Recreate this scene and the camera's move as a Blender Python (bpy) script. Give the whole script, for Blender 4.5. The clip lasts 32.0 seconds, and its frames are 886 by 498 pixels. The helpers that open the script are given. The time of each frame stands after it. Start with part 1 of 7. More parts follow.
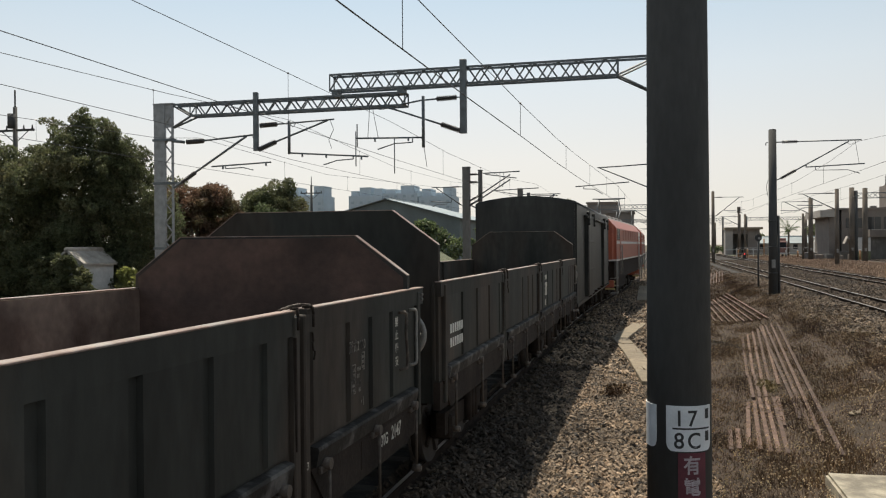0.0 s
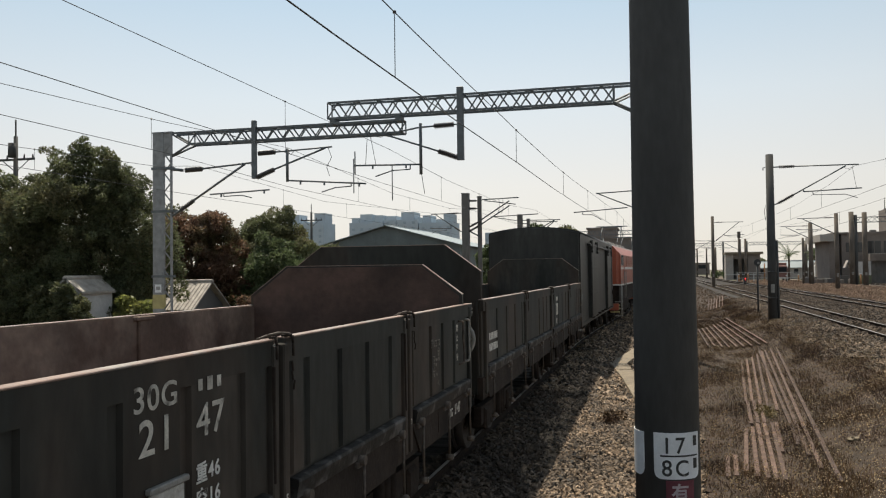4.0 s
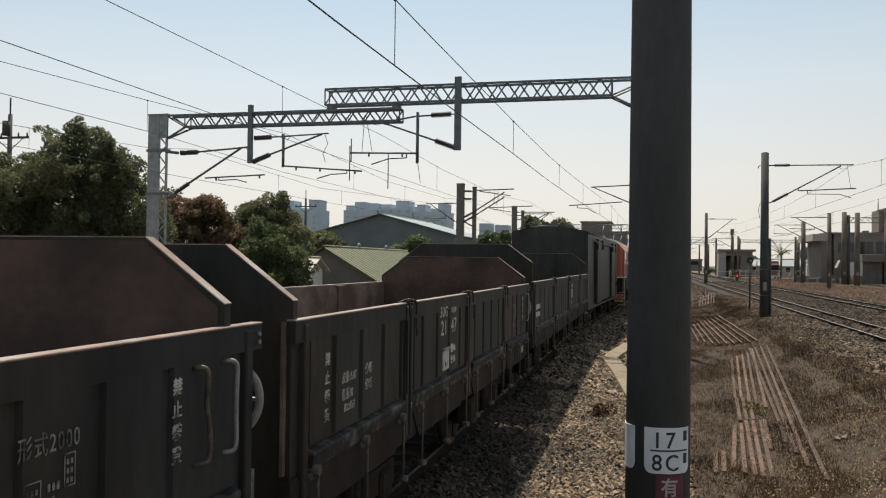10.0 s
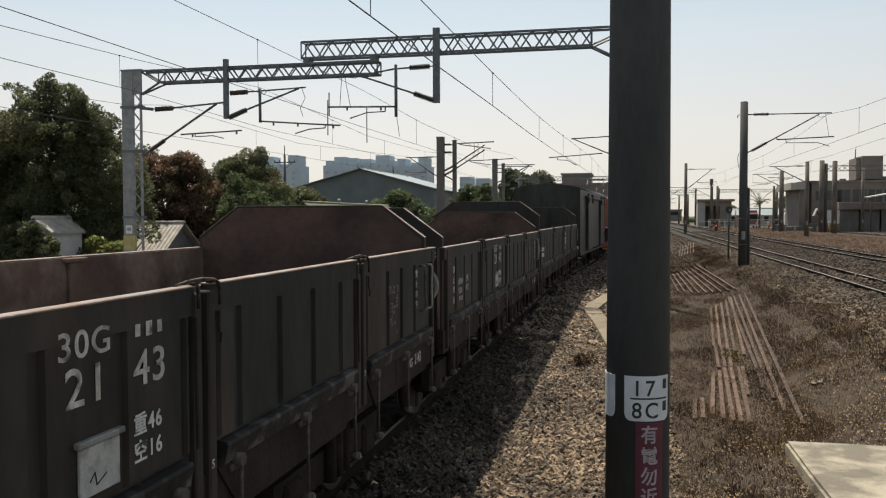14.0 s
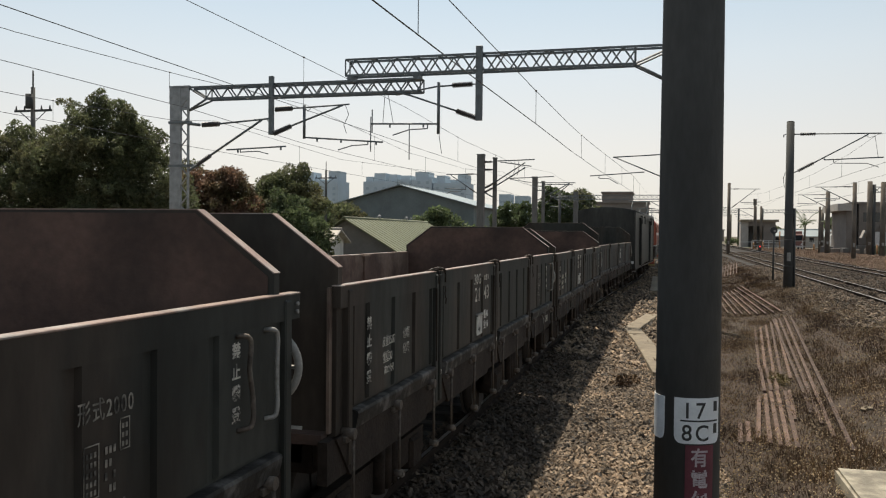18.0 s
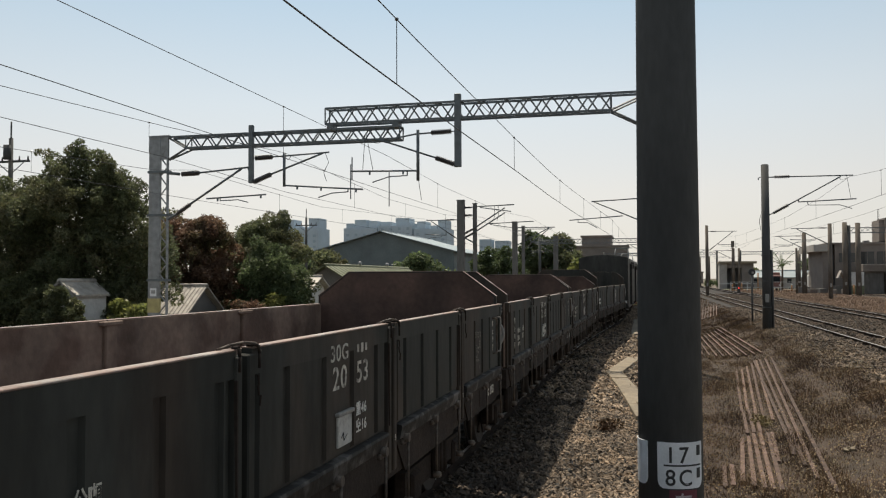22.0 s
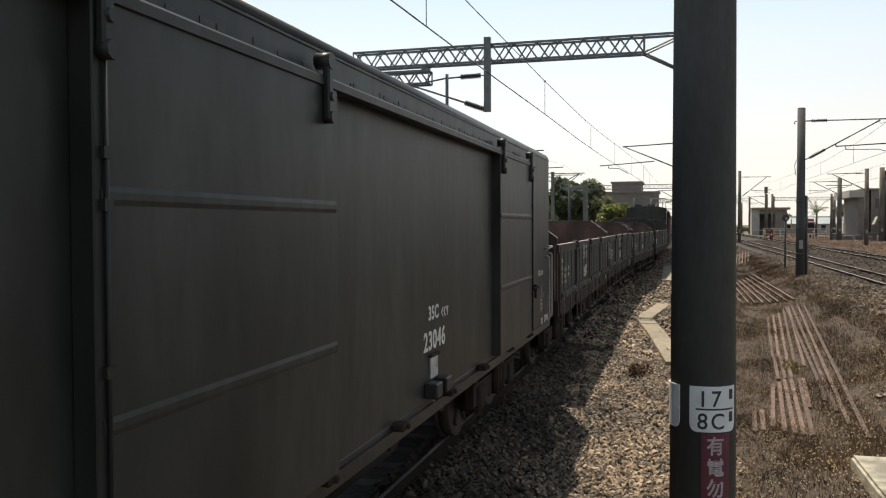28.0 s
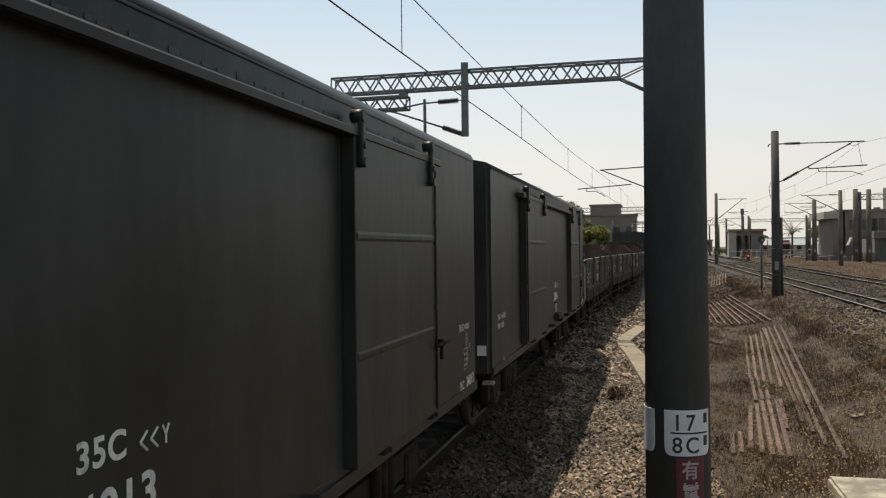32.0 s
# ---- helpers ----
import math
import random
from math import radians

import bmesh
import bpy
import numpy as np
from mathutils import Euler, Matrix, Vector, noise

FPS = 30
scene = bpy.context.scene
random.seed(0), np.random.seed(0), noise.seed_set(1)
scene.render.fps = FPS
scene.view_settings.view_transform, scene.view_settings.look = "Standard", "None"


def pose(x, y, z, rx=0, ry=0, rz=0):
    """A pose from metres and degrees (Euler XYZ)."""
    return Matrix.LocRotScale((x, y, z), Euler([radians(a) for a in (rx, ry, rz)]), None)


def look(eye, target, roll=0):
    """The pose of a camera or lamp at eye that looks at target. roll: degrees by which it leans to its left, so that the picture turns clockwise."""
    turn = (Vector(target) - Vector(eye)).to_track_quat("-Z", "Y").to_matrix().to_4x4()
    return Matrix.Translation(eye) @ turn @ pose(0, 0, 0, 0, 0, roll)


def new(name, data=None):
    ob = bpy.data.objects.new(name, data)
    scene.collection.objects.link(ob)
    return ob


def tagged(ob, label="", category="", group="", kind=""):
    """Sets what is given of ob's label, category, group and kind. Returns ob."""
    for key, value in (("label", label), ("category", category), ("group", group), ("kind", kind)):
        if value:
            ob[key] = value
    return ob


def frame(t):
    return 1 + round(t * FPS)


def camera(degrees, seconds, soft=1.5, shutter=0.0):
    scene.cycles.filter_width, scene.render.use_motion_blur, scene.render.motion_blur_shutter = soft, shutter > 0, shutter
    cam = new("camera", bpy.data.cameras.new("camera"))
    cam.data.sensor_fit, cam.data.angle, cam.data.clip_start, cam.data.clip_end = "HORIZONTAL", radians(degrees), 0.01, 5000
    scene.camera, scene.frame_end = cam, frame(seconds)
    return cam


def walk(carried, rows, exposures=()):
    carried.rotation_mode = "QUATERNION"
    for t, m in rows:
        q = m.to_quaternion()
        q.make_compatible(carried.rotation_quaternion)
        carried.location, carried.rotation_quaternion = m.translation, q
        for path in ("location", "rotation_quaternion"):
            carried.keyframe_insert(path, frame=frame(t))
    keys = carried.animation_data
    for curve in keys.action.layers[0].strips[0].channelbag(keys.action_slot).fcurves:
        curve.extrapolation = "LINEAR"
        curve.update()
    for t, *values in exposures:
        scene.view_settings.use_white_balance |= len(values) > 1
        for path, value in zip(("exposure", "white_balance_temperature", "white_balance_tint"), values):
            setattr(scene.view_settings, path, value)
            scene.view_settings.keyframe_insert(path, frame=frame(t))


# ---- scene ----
cam = camera(55.7, 32.0, soft=1.15)
PATH = [
    (0.0, pose(-0.045, -0.026, 2.406, 89.80, 0.42, 14.24)),
    (0.5, pose(-0.012, -0.012, 2.406, 90.01, 0.07, 14.02)),
    (1.0, pose(0.030, -0.003, 2.405, 90.09, 0.16, 13.92)),
    (1.5, pose(0.068, 0.003, 2.408, 90.44, 0.64, 13.71)),
    (2.0, pose(0.066, 0.003, 2.406, 90.90, 0.71, 13.70)),
    (2.5, pose(0.056, 0.001, 2.407, 91.23, 0.53, 13.89)),
    (3.0, pose(0.050, 0.003, 2.410, 91.43, 0.68, 14.17)),
    (3.5, pose(0.047, 0.006, 2.407, 91.59, 0.70, 14.34)),
    (5.5, pose(0.050, -0.009, 2.415, 91.54, 0.59, 13.80)),
    (6.0, pose(0.048, -0.001, 2.414, 91.02, -0.04, 13.39)),
    (6.5, pose(0.035, -0.001, 2.409, 90.83, -0.42, 13.95)),
    (7.0, pose(0.018, -0.006, 2.405, 90.33, -0.67, 14.34)),
    (7.5, pose(0.010, -0.002, 2.401, 89.23, -0.60, 14.53)),
    (8.0, pose(0.010, 0.004, 2.400, 89.36, -0.41, 14.41)),
    (8.5, pose(0.015, 0.007, 2.407, 90.43, -0.26, 13.94)),
    (9.0, pose(0.034, 0.023, 2.409, 90.71, -0.13, 13.30)),
    (9.5, pose(0.039, 0.007, 2.409, 90.87, -0.32, 13.08)),
    (10.0, pose(0.030, 0.001, 2.409, 90.90, -0.74, 13.83)),
    (10.5, pose(0.009, -0.009, 2.403, 90.38, -0.87, 14.58)),
    (11.0, pose(-0.002, 0.005, 2.395, 89.55, -0.73, 14.82)),
    (11.5, pose(-0.012, 0.010, 2.393, 88.12, -0.62, 14.80)),
    (12.0, pose(-0.020, 0.012, 2.387, 86.88, -0.68, 14.67)),
    (12.5, pose(-0.028, 0.008, 2.394, 87.26, -0.69, 14.19)),
    (13.0, pose(-0.021, 0.012, 2.403, 88.14, -0.84, 13.46)),
    (13.5, pose(0.003, 0.026, 2.399, 87.80, -0.74, 12.77)),
    (14.0, pose(0.034, 0.034, 2.403, 87.77, 0.13, 12.54)),
    (14.5, pose(0.058, 0.040, 2.407, 88.22, 0.72, 12.84)),
    (16.5, pose(0.020, 0.001, 2.420, 89.19, 0.06, 13.07)),
    (17.0, pose(-0.013, 0.010, 2.406, 88.66, -0.38, 14.40)),
    (17.5, pose(-0.024, -0.002, 2.404, 88.57, -0.69, 14.99)),
    (18.0, pose(-0.028, -0.005, 2.406, 88.91, -0.59, 15.18)),
    (18.5, pose(-0.023, -0.001, 2.416, 90.01, -0.38, 14.64)),
    (19.0, pose(-0.012, -0.003, 2.423, 91.02, -0.16, 13.75)),
    (19.5, pose(0.012, -0.002, 2.423, 91.36, -0.17, 13.44)),
    (20.0, pose(0.016, -0.001, 2.421, 91.68, -0.08, 13.44)),
    (20.5, pose(0.005, -0.007, 2.426, 92.21, 0.18, 13.18)),
    (21.0, pose(0.006, -0.008, 2.423, 92.65, 0.38, 12.90)),
    (21.5, pose(0.000, -0.018, 2.426, 92.77, 0.42, 13.21)),
    (22.0, pose(-0.020, -0.026, 2.417, 92.03, 0.17, 13.88)),
    (22.5, pose(-0.032, -0.022, 2.412, 90.01, -0.28, 14.36)),
    (23.0, pose(-0.033, -0.016, 2.406, 88.34, -0.22, 14.77)),
    (23.5, pose(-0.036, -0.013, 2.402, 88.16, -0.19, 14.64)),
    (24.0, pose(-0.037, -0.013, 2.410, 89.13, -0.09, 14.50)),
    (24.5, pose(-0.040, -0.007, 2.413, 89.98, -0.03, 14.69)),
    (26.5, pose(-0.033, -0.009, 2.409, 90.35, -0.16, 14.77)),
    (27.0, pose(-0.037, -0.005, 2.409, 89.65, -0.09, 15.10)),
    (27.5, pose(-0.037, 0.006, 2.403, 88.94, 0.03, 15.52)),
    (28.0, pose(-0.045, -0.003, 2.399, 88.39, 0.19, 15.84)),
    (28.5, pose(-0.043, -0.000, 2.402, 88.04, 0.33, 16.23)),
    (29.0, pose(-0.048, -0.002, 2.403, 87.84, 0.31, 16.43)),
    (29.5, pose(-0.047, -0.004, 2.402, 88.04, 0.41, 16.71)),
    (30.0, pose(-0.045, -0.015, 2.419, 88.88, 0.83, 16.35)),
    (30.5, pose(-0.010, 0.004, 2.417, 89.16, 0.80, 15.57)),
    (31.0, pose(0.015, 0.015, 2.412, 89.10, 0.70, 14.97)),
    (31.5, pose(0.011, 0.011, 2.416, 89.45, 0.78, 14.42)),
    (32.0, pose(-0.008, 0.002, 2.414, 90.00, 0.62, 14.47)),
]
EXPOSURES = [(0.0, 0.3), (9.0, 0.27), (14.5, 0.27), (19.0, 0.30), (22.0, 0.23), (23.0, 0.15), (24.0, 0.35), (27.0, 0.42), (28.0, 0.60), (29.0, 0.48), (30.0, 0.36), (32.0, 0.3)]
walk(cam, PATH, EXPOSURES)

# ---- light ----
SUN_WAY = Vector((-0.215, 0.46, 1.0)).normalized()
world = bpy.data.worlds.new("sky")
scene.world = world
world.use_nodes = True
_n = world.node_tree.nodes
_sky = _n.new("ShaderNodeTexSky")
_sky.sky_type = "NISHITA"
_sky.sun_disc = False
_sky.sun_elevation = math.asin(SUN_WAY.z)
_sky.sun_rotation = math.atan2(SUN_WAY.x, SUN_WAY.y)
_sky.air_density, _sky.dust_density, _sky.ozone_density = 1.0, 0.8, 1.0
_n["Background"].inputs["Strength"].default_value = 0.081
# thin bright haze over the whole sky, cream at the horizon and pale blue higher up
_geo, _sep, _ramp, _mix, _up = (_n.new(k) for k in ("ShaderNodeTexCoord", "ShaderNodeSeparateXYZ", "ShaderNodeValToRGB", "ShaderNodeMix", "ShaderNodeVectorMath"))
_mix.data_type = "RGBA"
_mix.inputs[0].default_value = 0.85
_up.operation = "SCALE"
_up.inputs["Scale"].default_value = 10.0
_el = _ramp.color_ramp.elements
_el[0].position, _el[0].color = 0.0, (0.89, 0.83, 0.74, 1)
_el[1].position, _el[1].color = 1.0, (0.27, 0.31, 0.36, 1)
for _p, _c in ((0.10, (0.92, 0.885, 0.825, 1)), (0.20, (0.81, 0.875, 0.90, 1)), (0.34, (0.56, 0.74, 0.88, 1)), (0.55, (0.42, 0.49, 0.55, 1))):
    _el.new(_p).color = _c
# the haze is brightest under the sun and dimmer to the sides and behind
_dot, _dim, _mul = _n.new("ShaderNodeVectorMath"), _n.new("ShaderNodeMapRange"), _n.new("ShaderNodeVectorMath")
_dot.operation, _mul.operation = "DOT_PRODUCT", "SCALE"
_dot.inputs[1].default_value = (-0.30, 0.95, 0.0)
for _k, _v in (("From Min", 0.6), ("From Max", 1.0), ("To Min", 0.80), ("To Max", 1.02)):
    _dim.inputs[_k].default_value = _v
for _a, _b2 in ((_geo.outputs["Generated"], _dot.inputs[0]), (_dot.outputs["Value"], _dim.inputs["Value"]), (_dim.outputs[0], _mul.inputs["Scale"]), (_up.outputs[0], _mul.inputs[0]), (_geo.outputs["Generated"], _sep.inputs[0]), (_sep.outputs["Z"], _ramp.inputs[0]), (_ramp.outputs[0], _up.inputs[0]), (_mul.outputs[0], _mix.inputs[7]),
                (_sky.outputs["Color"], _mix.inputs[6]), (_mix.outputs[2], _n["Background"].inputs["Color"])):
    world.node_tree.links.new(_a, _b2)
sun_data = bpy.data.lights.new("sun", "SUN")
sun_data.energy, sun_data.angle, sun_data.color = 4.9, radians(0.6), (1.0, 0.90, 0.74)
sun = new("sun", sun_data)
sun.matrix_basis = look(SUN_WAY * 200, (0, 0, 0))
scene.view_settings.exposure = 0.0


# ---- materials ----
def mat(name, color, rough=0.7, metal=0.0, vary=0.25, scale=6.0, bump=0.15, bump_scale=60.0, second=None, second_at=0.6,
        second_scale=2.0, stretch=(1, 1, 1), each=0.0, island=0.0, spec=0.5, bump_detail=6.0):
    """A surface with fine grain, broad variation, an optional second colour in patches, and relief."""
    m = bpy.data.materials.new(name)
    m.use_nodes = True
    nt = m.node_tree
    b = nt.nodes["Principled BSDF"]
    b.inputs["Roughness"].default_value, b.inputs["Metallic"].default_value = rough, metal
    b.inputs["Specular IOR Level"].default_value = spec
    co = nt.nodes.new("ShaderNodeTexCoord")
    mp = nt.nodes.new("ShaderNodeMapping")
    mp.inputs["Scale"].default_value = stretch
    nt.links.new(co.outputs["Object"], mp.inputs["Vector"])

    def noise_at(s, detail=6.0):
        t = nt.nodes.new("ShaderNodeTexNoise")
        t.inputs["Scale"].default_value, t.inputs["Detail"].default_value = s, detail
        nt.links.new(mp.outputs["Vector"], t.inputs["Vector"])
        return t

    def mix(kind, fac, a, bb):
        x = nt.nodes.new("ShaderNodeMix")
        x.data_type, x.blend_type = "RGBA", kind
        for sock, val in ((x.inputs[0], fac), (x.inputs[6], a), (x.inputs[7], bb)):
            if hasattr(val, "node"):
                nt.links.new(val, sock)
            else:
                sock.default_value = val
        return x.outputs[2]

    def ramp(fac, lo, hi, c0=(0, 0, 0, 1), c1=(1, 1, 1, 1)):
        r = nt.nodes.new("ShaderNodeValToRGB")
        r.color_ramp.elements[0].position, r.color_ramp.elements[1].position = lo, hi
        r.color_ramp.elements[0].color, r.color_ramp.elements[1].color = c0, c1
        nt.links.new(fac, r.inputs[0])
        return r.outputs[0]

    base = (*color, 1)
    if second:
        base = mix("MIX", ramp(noise_at(second_scale, 8).outputs[0], second_at - 0.08, second_at + 0.08), base, (*second, 1))
    lo, hi = 1 - vary, 1 + vary
    c = mix("MULTIPLY", 1.0, base, ramp(noise_at(scale).outputs[0], 0.3, 0.7, (lo, lo, lo, 1), (hi, hi, hi, 1)))
    c = mix("MULTIPLY", 1.0, c, ramp(noise_at(scale * 9).outputs[0], 0.25, 0.75, (1 - vary * .6,) * 3 + (1,), (1 + vary * .6,) * 3 + (1,)))
    for amount, node, out in ((each, "ShaderNodeObjectInfo", "Random"), (island, "ShaderNodeNewGeometry", "Random Per Island")):
        if amount:
            o = nt.nodes.new(node)
            c = mix("MULTIPLY", 1.0, c, ramp(o.outputs[out], 0.0, 1.0, (1 - amount,) * 3 + (1,), (1 + amount,) * 3 + (1,)))
    nt.links.new(c, b.inputs["Base Color"])
    if bump:
        bp = nt.nodes.new("ShaderNodeBump")
        bp.inputs["Strength"].default_value, bp.inputs["Distance"].default_value = bump, 0.02
        nt.links.new(noise_at(bump_scale, bump_detail).outputs[0], bp.inputs["Height"])
        nt.links.new(bp.outputs["Normal"], b.inputs["Normal"])
    return m


def leaf_mat(name, color, second):
    m = mat(name, color, 0.55, vary=0.3, scale=0.6, bump=0, second=second, second_at=0.56, second_scale=0.5, island=0.45)
    b = m.node_tree.nodes["Principled BSDF"]
    nt = m.node_tree
    thin, both = nt.nodes.new("ShaderNodeBsdfTranslucent"), nt.nodes.new("ShaderNodeMixShader")
    both.inputs[0].default_value = 0.55
    for a, c in ((b.inputs["Base Color"].links[0].from_socket, thin.inputs["Color"]), (b.outputs[0], both.inputs[1]), (thin.outputs[0], both.inputs[2]),
                 (both.outputs[0], nt.nodes["Material Output"].inputs["Surface"])):
        nt.links.new(a, c)
    return m


M_WAGON = mat("black_green_wagon_paint", (0.034, 0.035, 0.031), 0.66, spec=0.2, vary=0.4, scale=1.6, bump=0.16, bump_scale=9, second=(0.052, 0.041, 0.033),
              second_at=0.535, second_scale=1.3, stretch=(1, 1, 0.35), each=0.15)
M_RUST = mat("rusty_inner_steel", (0.084, 0.051, 0.040), 0.85, vary=0.35, scale=1.8, bump=0.25, bump_scale=30, second=(0.056, 0.036, 0.029), second_at=0.5,
             second_scale=1.1)
# paler than M_RUST: brighter glare on the side walls put into the colour
M_LINING = mat("glare_paled_rust_lining", (0.172, 0.124, 0.098), 0.85, vary=0.35, scale=1.6, bump=0.25, bump_scale=30, second=(0.105, 0.068, 0.052), second_at=0.54, second_scale=2.4)
M_RIM = mat("worn_rim_steel", (0.25, 0.175, 0.145), 0.5, vary=0.3, scale=3, bump=0.2, bump_scale=40, second=(0.304, 0.272, 0.248), second_at=0.58, second_scale=4)
M_DIRTY = mat("dusty_brown_underframe", (0.028, 0.021, 0.017), 0.9, spec=0.2, vary=0.4, scale=3, bump=0.3, bump_scale=40)
M_LEDGE = mat("scraped_sill_paint", (0.022, 0.020, 0.018), 0.7, spec=0.25, vary=0.4, scale=4, bump=0.25, bump_scale=25, second=(0.13, 0.122, 0.115), second_at=0.585, second_scale=6)
M_BAR = mat("worn_grab_bar_paint", (0.27, 0.26, 0.24), 0.6, vary=0.3, scale=9, bump=0.1, second=(0.12, 0.11, 0.10), second_at=0.62, second_scale=9)
# upright darker patches put the soft streaky reflections into the colour
M_BOX = mat("black_paint_with_sheen_streaks", (0.0320, 0.0333, 0.0308), 0.44, spec=0.26, vary=0.45, scale=1.1, bump=0.45, bump_scale=2.6, bump_detail=2.5, stretch=(1, 1, 0.30), second=(0.0225, 0.0236, 0.0224),
            second_at=0.50, second_scale=1.7, each=0.1)
M_WHITE = mat("white_lettering_paint", (0.66, 0.65, 0.61), 0.8, vary=0.15, scale=14, bump=0, second=(0.36, 0.34, 0.31), second_at=0.64, second_scale=22)
M_WORN = mat("worn_brownish_lettering", (0.52, 0.49, 0.43), 0.8, vary=0.3, scale=14, bump=0, second=(0.06, 0.054, 0.047), second_at=0.60, second_scale=13)
M_FAINT = mat("faded_stencil_paint", (0.26, 0.235, 0.20), 0.8, vary=0.3, scale=14, bump=0, second=(0.045, 0.041, 0.036), second_at=0.53, second_scale=16)
M_NUMBER = mat("pale_number_paint", (0.50, 0.48, 0.43), 0.8, vary=0.25, scale=14, bump=0, second=(0.12, 0.11, 0.10), second_at=0.60, second_scale=15)
M_LEVER = mat("rusty_lever_steel", (0.075, 0.058, 0.046), 0.7, vary=0.4, scale=8, bump=0.2, second=(0.15, 0.125, 0.10), second_at=0.6, second_scale=12)
M_CARD = mat("white_card", (0.7, 0.71, 0.72), 0.6, vary=0.1, scale=8, bump=0)
M_PAPER = mat("weathered_paper", (0.46, 0.45, 0.42), 0.7, vary=0.2, scale=9, bump=0.05, second=(0.30, 0.28, 0.25), second_at=0.6, second_scale=14)
M_BLACK = mat("black_stencil_paint", (0.03, 0.03, 0.03), 0.6, vary=0.2, bump=0)
M_SIGNRED = mat("faded_red_sign_paint", (0.115, 0.024, 0.036), 0.6, vary=0.2, scale=8, bump=0.05)
M_SIGNTEXT = mat("faded_sign_lettering", (0.42, 0.36, 0.37), 0.7, vary=0.2, scale=20, bump=0)
M_POLE = mat("dark_weathered_pole", (0.072, 0.074, 0.074), 0.82, spec=0.25, vary=0.2, scale=3, bump=0.12, bump_scale=50, second=(0.056, 0.057, 0.056), second_at=0.56,
             second_scale=1.2, stretch=(1, 1, 0.3))
# far masts: aerial haze put in by a lighter colour than the near poles
M_YARDMAST = mat("haze_lightened_brown_grey_mast", (0.150, 0.128, 0.108), 0.9, spec=0.15, vary=0.3, scale=2, bump=0.1, second=(0.105, 0.092, 0.078), second_at=0.56, second_scale=1.5, stretch=(1, 1, 0.3))
M_CONCMAST = mat("grey_concrete_mast", (0.128, 0.124, 0.120), 0.8, vary=0.2, scale=4, bump=0.15, bump_scale=40, stretch=(1, 1, 0.3))
M_GALV = mat("galvanised_steel", (0.240, 0.248, 0.256), 0.5, 0.4, vary=0.2, scale=5, bump=0.1)
M_TRUSS = mat("dark_galvanised_truss", (0.12, 0.135, 0.145), 0.55, 0.3, vary=0.2, scale=6, bump=0.1)
M_WIRE = mat("dark_overhead_wire", (0.06, 0.065, 0.07), 0.5, 0.5, vary=0.1, bump=0)
M_INSUL = mat("dark_insulator", (0.05, 0.045, 0.045), 0.35, vary=0.15, bump=0)
M_STONE = mat("ballast_stone", (0.204, 0.149, 0.100), 0.66, spec=0.32, vary=0.3, scale=20, bump=0.3, bump_scale=90, second=(0.105, 0.078, 0.054), second_at=0.52, second_scale=1.1, island=1.1)
M_STONEMID = mat("dusty_brown_ballast_stone", (0.145, 0.106, 0.072), 0.8, vary=0.3, scale=20, bump=0.3, bump_scale=90, second=(0.085, 0.062, 0.043), second_at=0.5, second_scale=0.8, island=0.8)
# oily brown on the main line; beside the siding it also carries painted shade
M_STONEDARK = mat("oil_and_shade_ballast_stone", (0.085, 0.062, 0.044), 0.9, vary=0.3, scale=20, bump=0.3, bump_scale=90, second=(0.05, 0.037, 0.027), second_at=0.5, second_scale=0.5, island=0.6)
# near-black bed: the shade in the gaps between stones is put into its colour
M_BALLAST = mat("gap_shade_ballast_bed", (0.013, 0.010, 0.008), 0.95, vary=0.45, scale=14, bump=0.9, bump_scale=22, second=(0.032, 0.024, 0.017), second_at=0.52, second_scale=9)
M_SOIL = mat("dry_grassy_soil", (0.043, 0.028, 0.016), 0.95, vary=0.35, scale=3, bump=0.8, bump_scale=18, second=(0.040, 0.024, 0.014), second_at=0.5, second_scale=0.7)
M_FAR = mat("far_ground", (0.115, 0.088, 0.062), 0.95, vary=0.3, scale=0.2, bump=0.4, bump_scale=3, second=(0.080, 0.080, 0.048), second_at=0.52, second_scale=0.05)
M_GRASS = mat("dry_grass_blades", (0.118, 0.070, 0.029), 0.8, vary=0.3, scale=1.4, bump=0, second=(0.062, 0.033, 0.017), second_at=0.5, second_scale=0.6, island=0.7)
M_SEED = mat("pale_seed_heads", (0.80, 0.65, 0.43), 0.8, vary=0.2, bump=0, island=0.3)
M_WEED = mat("yellowish_weed", (0.17, 0.13, 0.045), 0.7, vary=0.3, bump=0, island=0.4)
M_RAIL = mat("brown_rail_side", (0.020, 0.014, 0.011), 0.9, 0.0, spec=0.08, vary=0.3, scale=4, bump=0.2)
M_RAILTOP = mat("polished_rail_head", (0.42, 0.40, 0.38), 0.40, 0.9, vary=0.1, bump=0)
M_OLDRAIL = mat("rusted_spare_rail", (0.080, 0.050, 0.038), 0.86, spec=0.35, vary=0.35, scale=3, bump=0.25, bump_scale=30, second=(0.128, 0.084, 0.064), second_at=0.54, second_scale=2, each=0.4)
M_SLEEPER = mat("concrete_sleeper", (0.048, 0.039, 0.032), 0.9, vary=0.3, scale=5, bump=0.2, each=0.2)
M_SLAB = mat("pale_concrete_slab", (0.200, 0.164, 0.116), 0.85, vary=0.2, scale=5, bump=0.2, bump_scale=60, second=(0.144, 0.120, 0.088), second_at=0.6, second_scale=3, each=0.12)
M_BLOCK = mat("pale_rough_concrete", (0.34, 0.308, 0.240), 0.85, vary=0.18, scale=3, bump=0.35, bump_scale=25, second=(0.150, 0.134, 0.105), second_at=0.54, second_scale=2.2)
M_LOCO = mat("orange_red_loco_paint", (0.34, 0.088, 0.048), 0.4, vary=0.12, scale=2, bump=0.03, each=0.1)
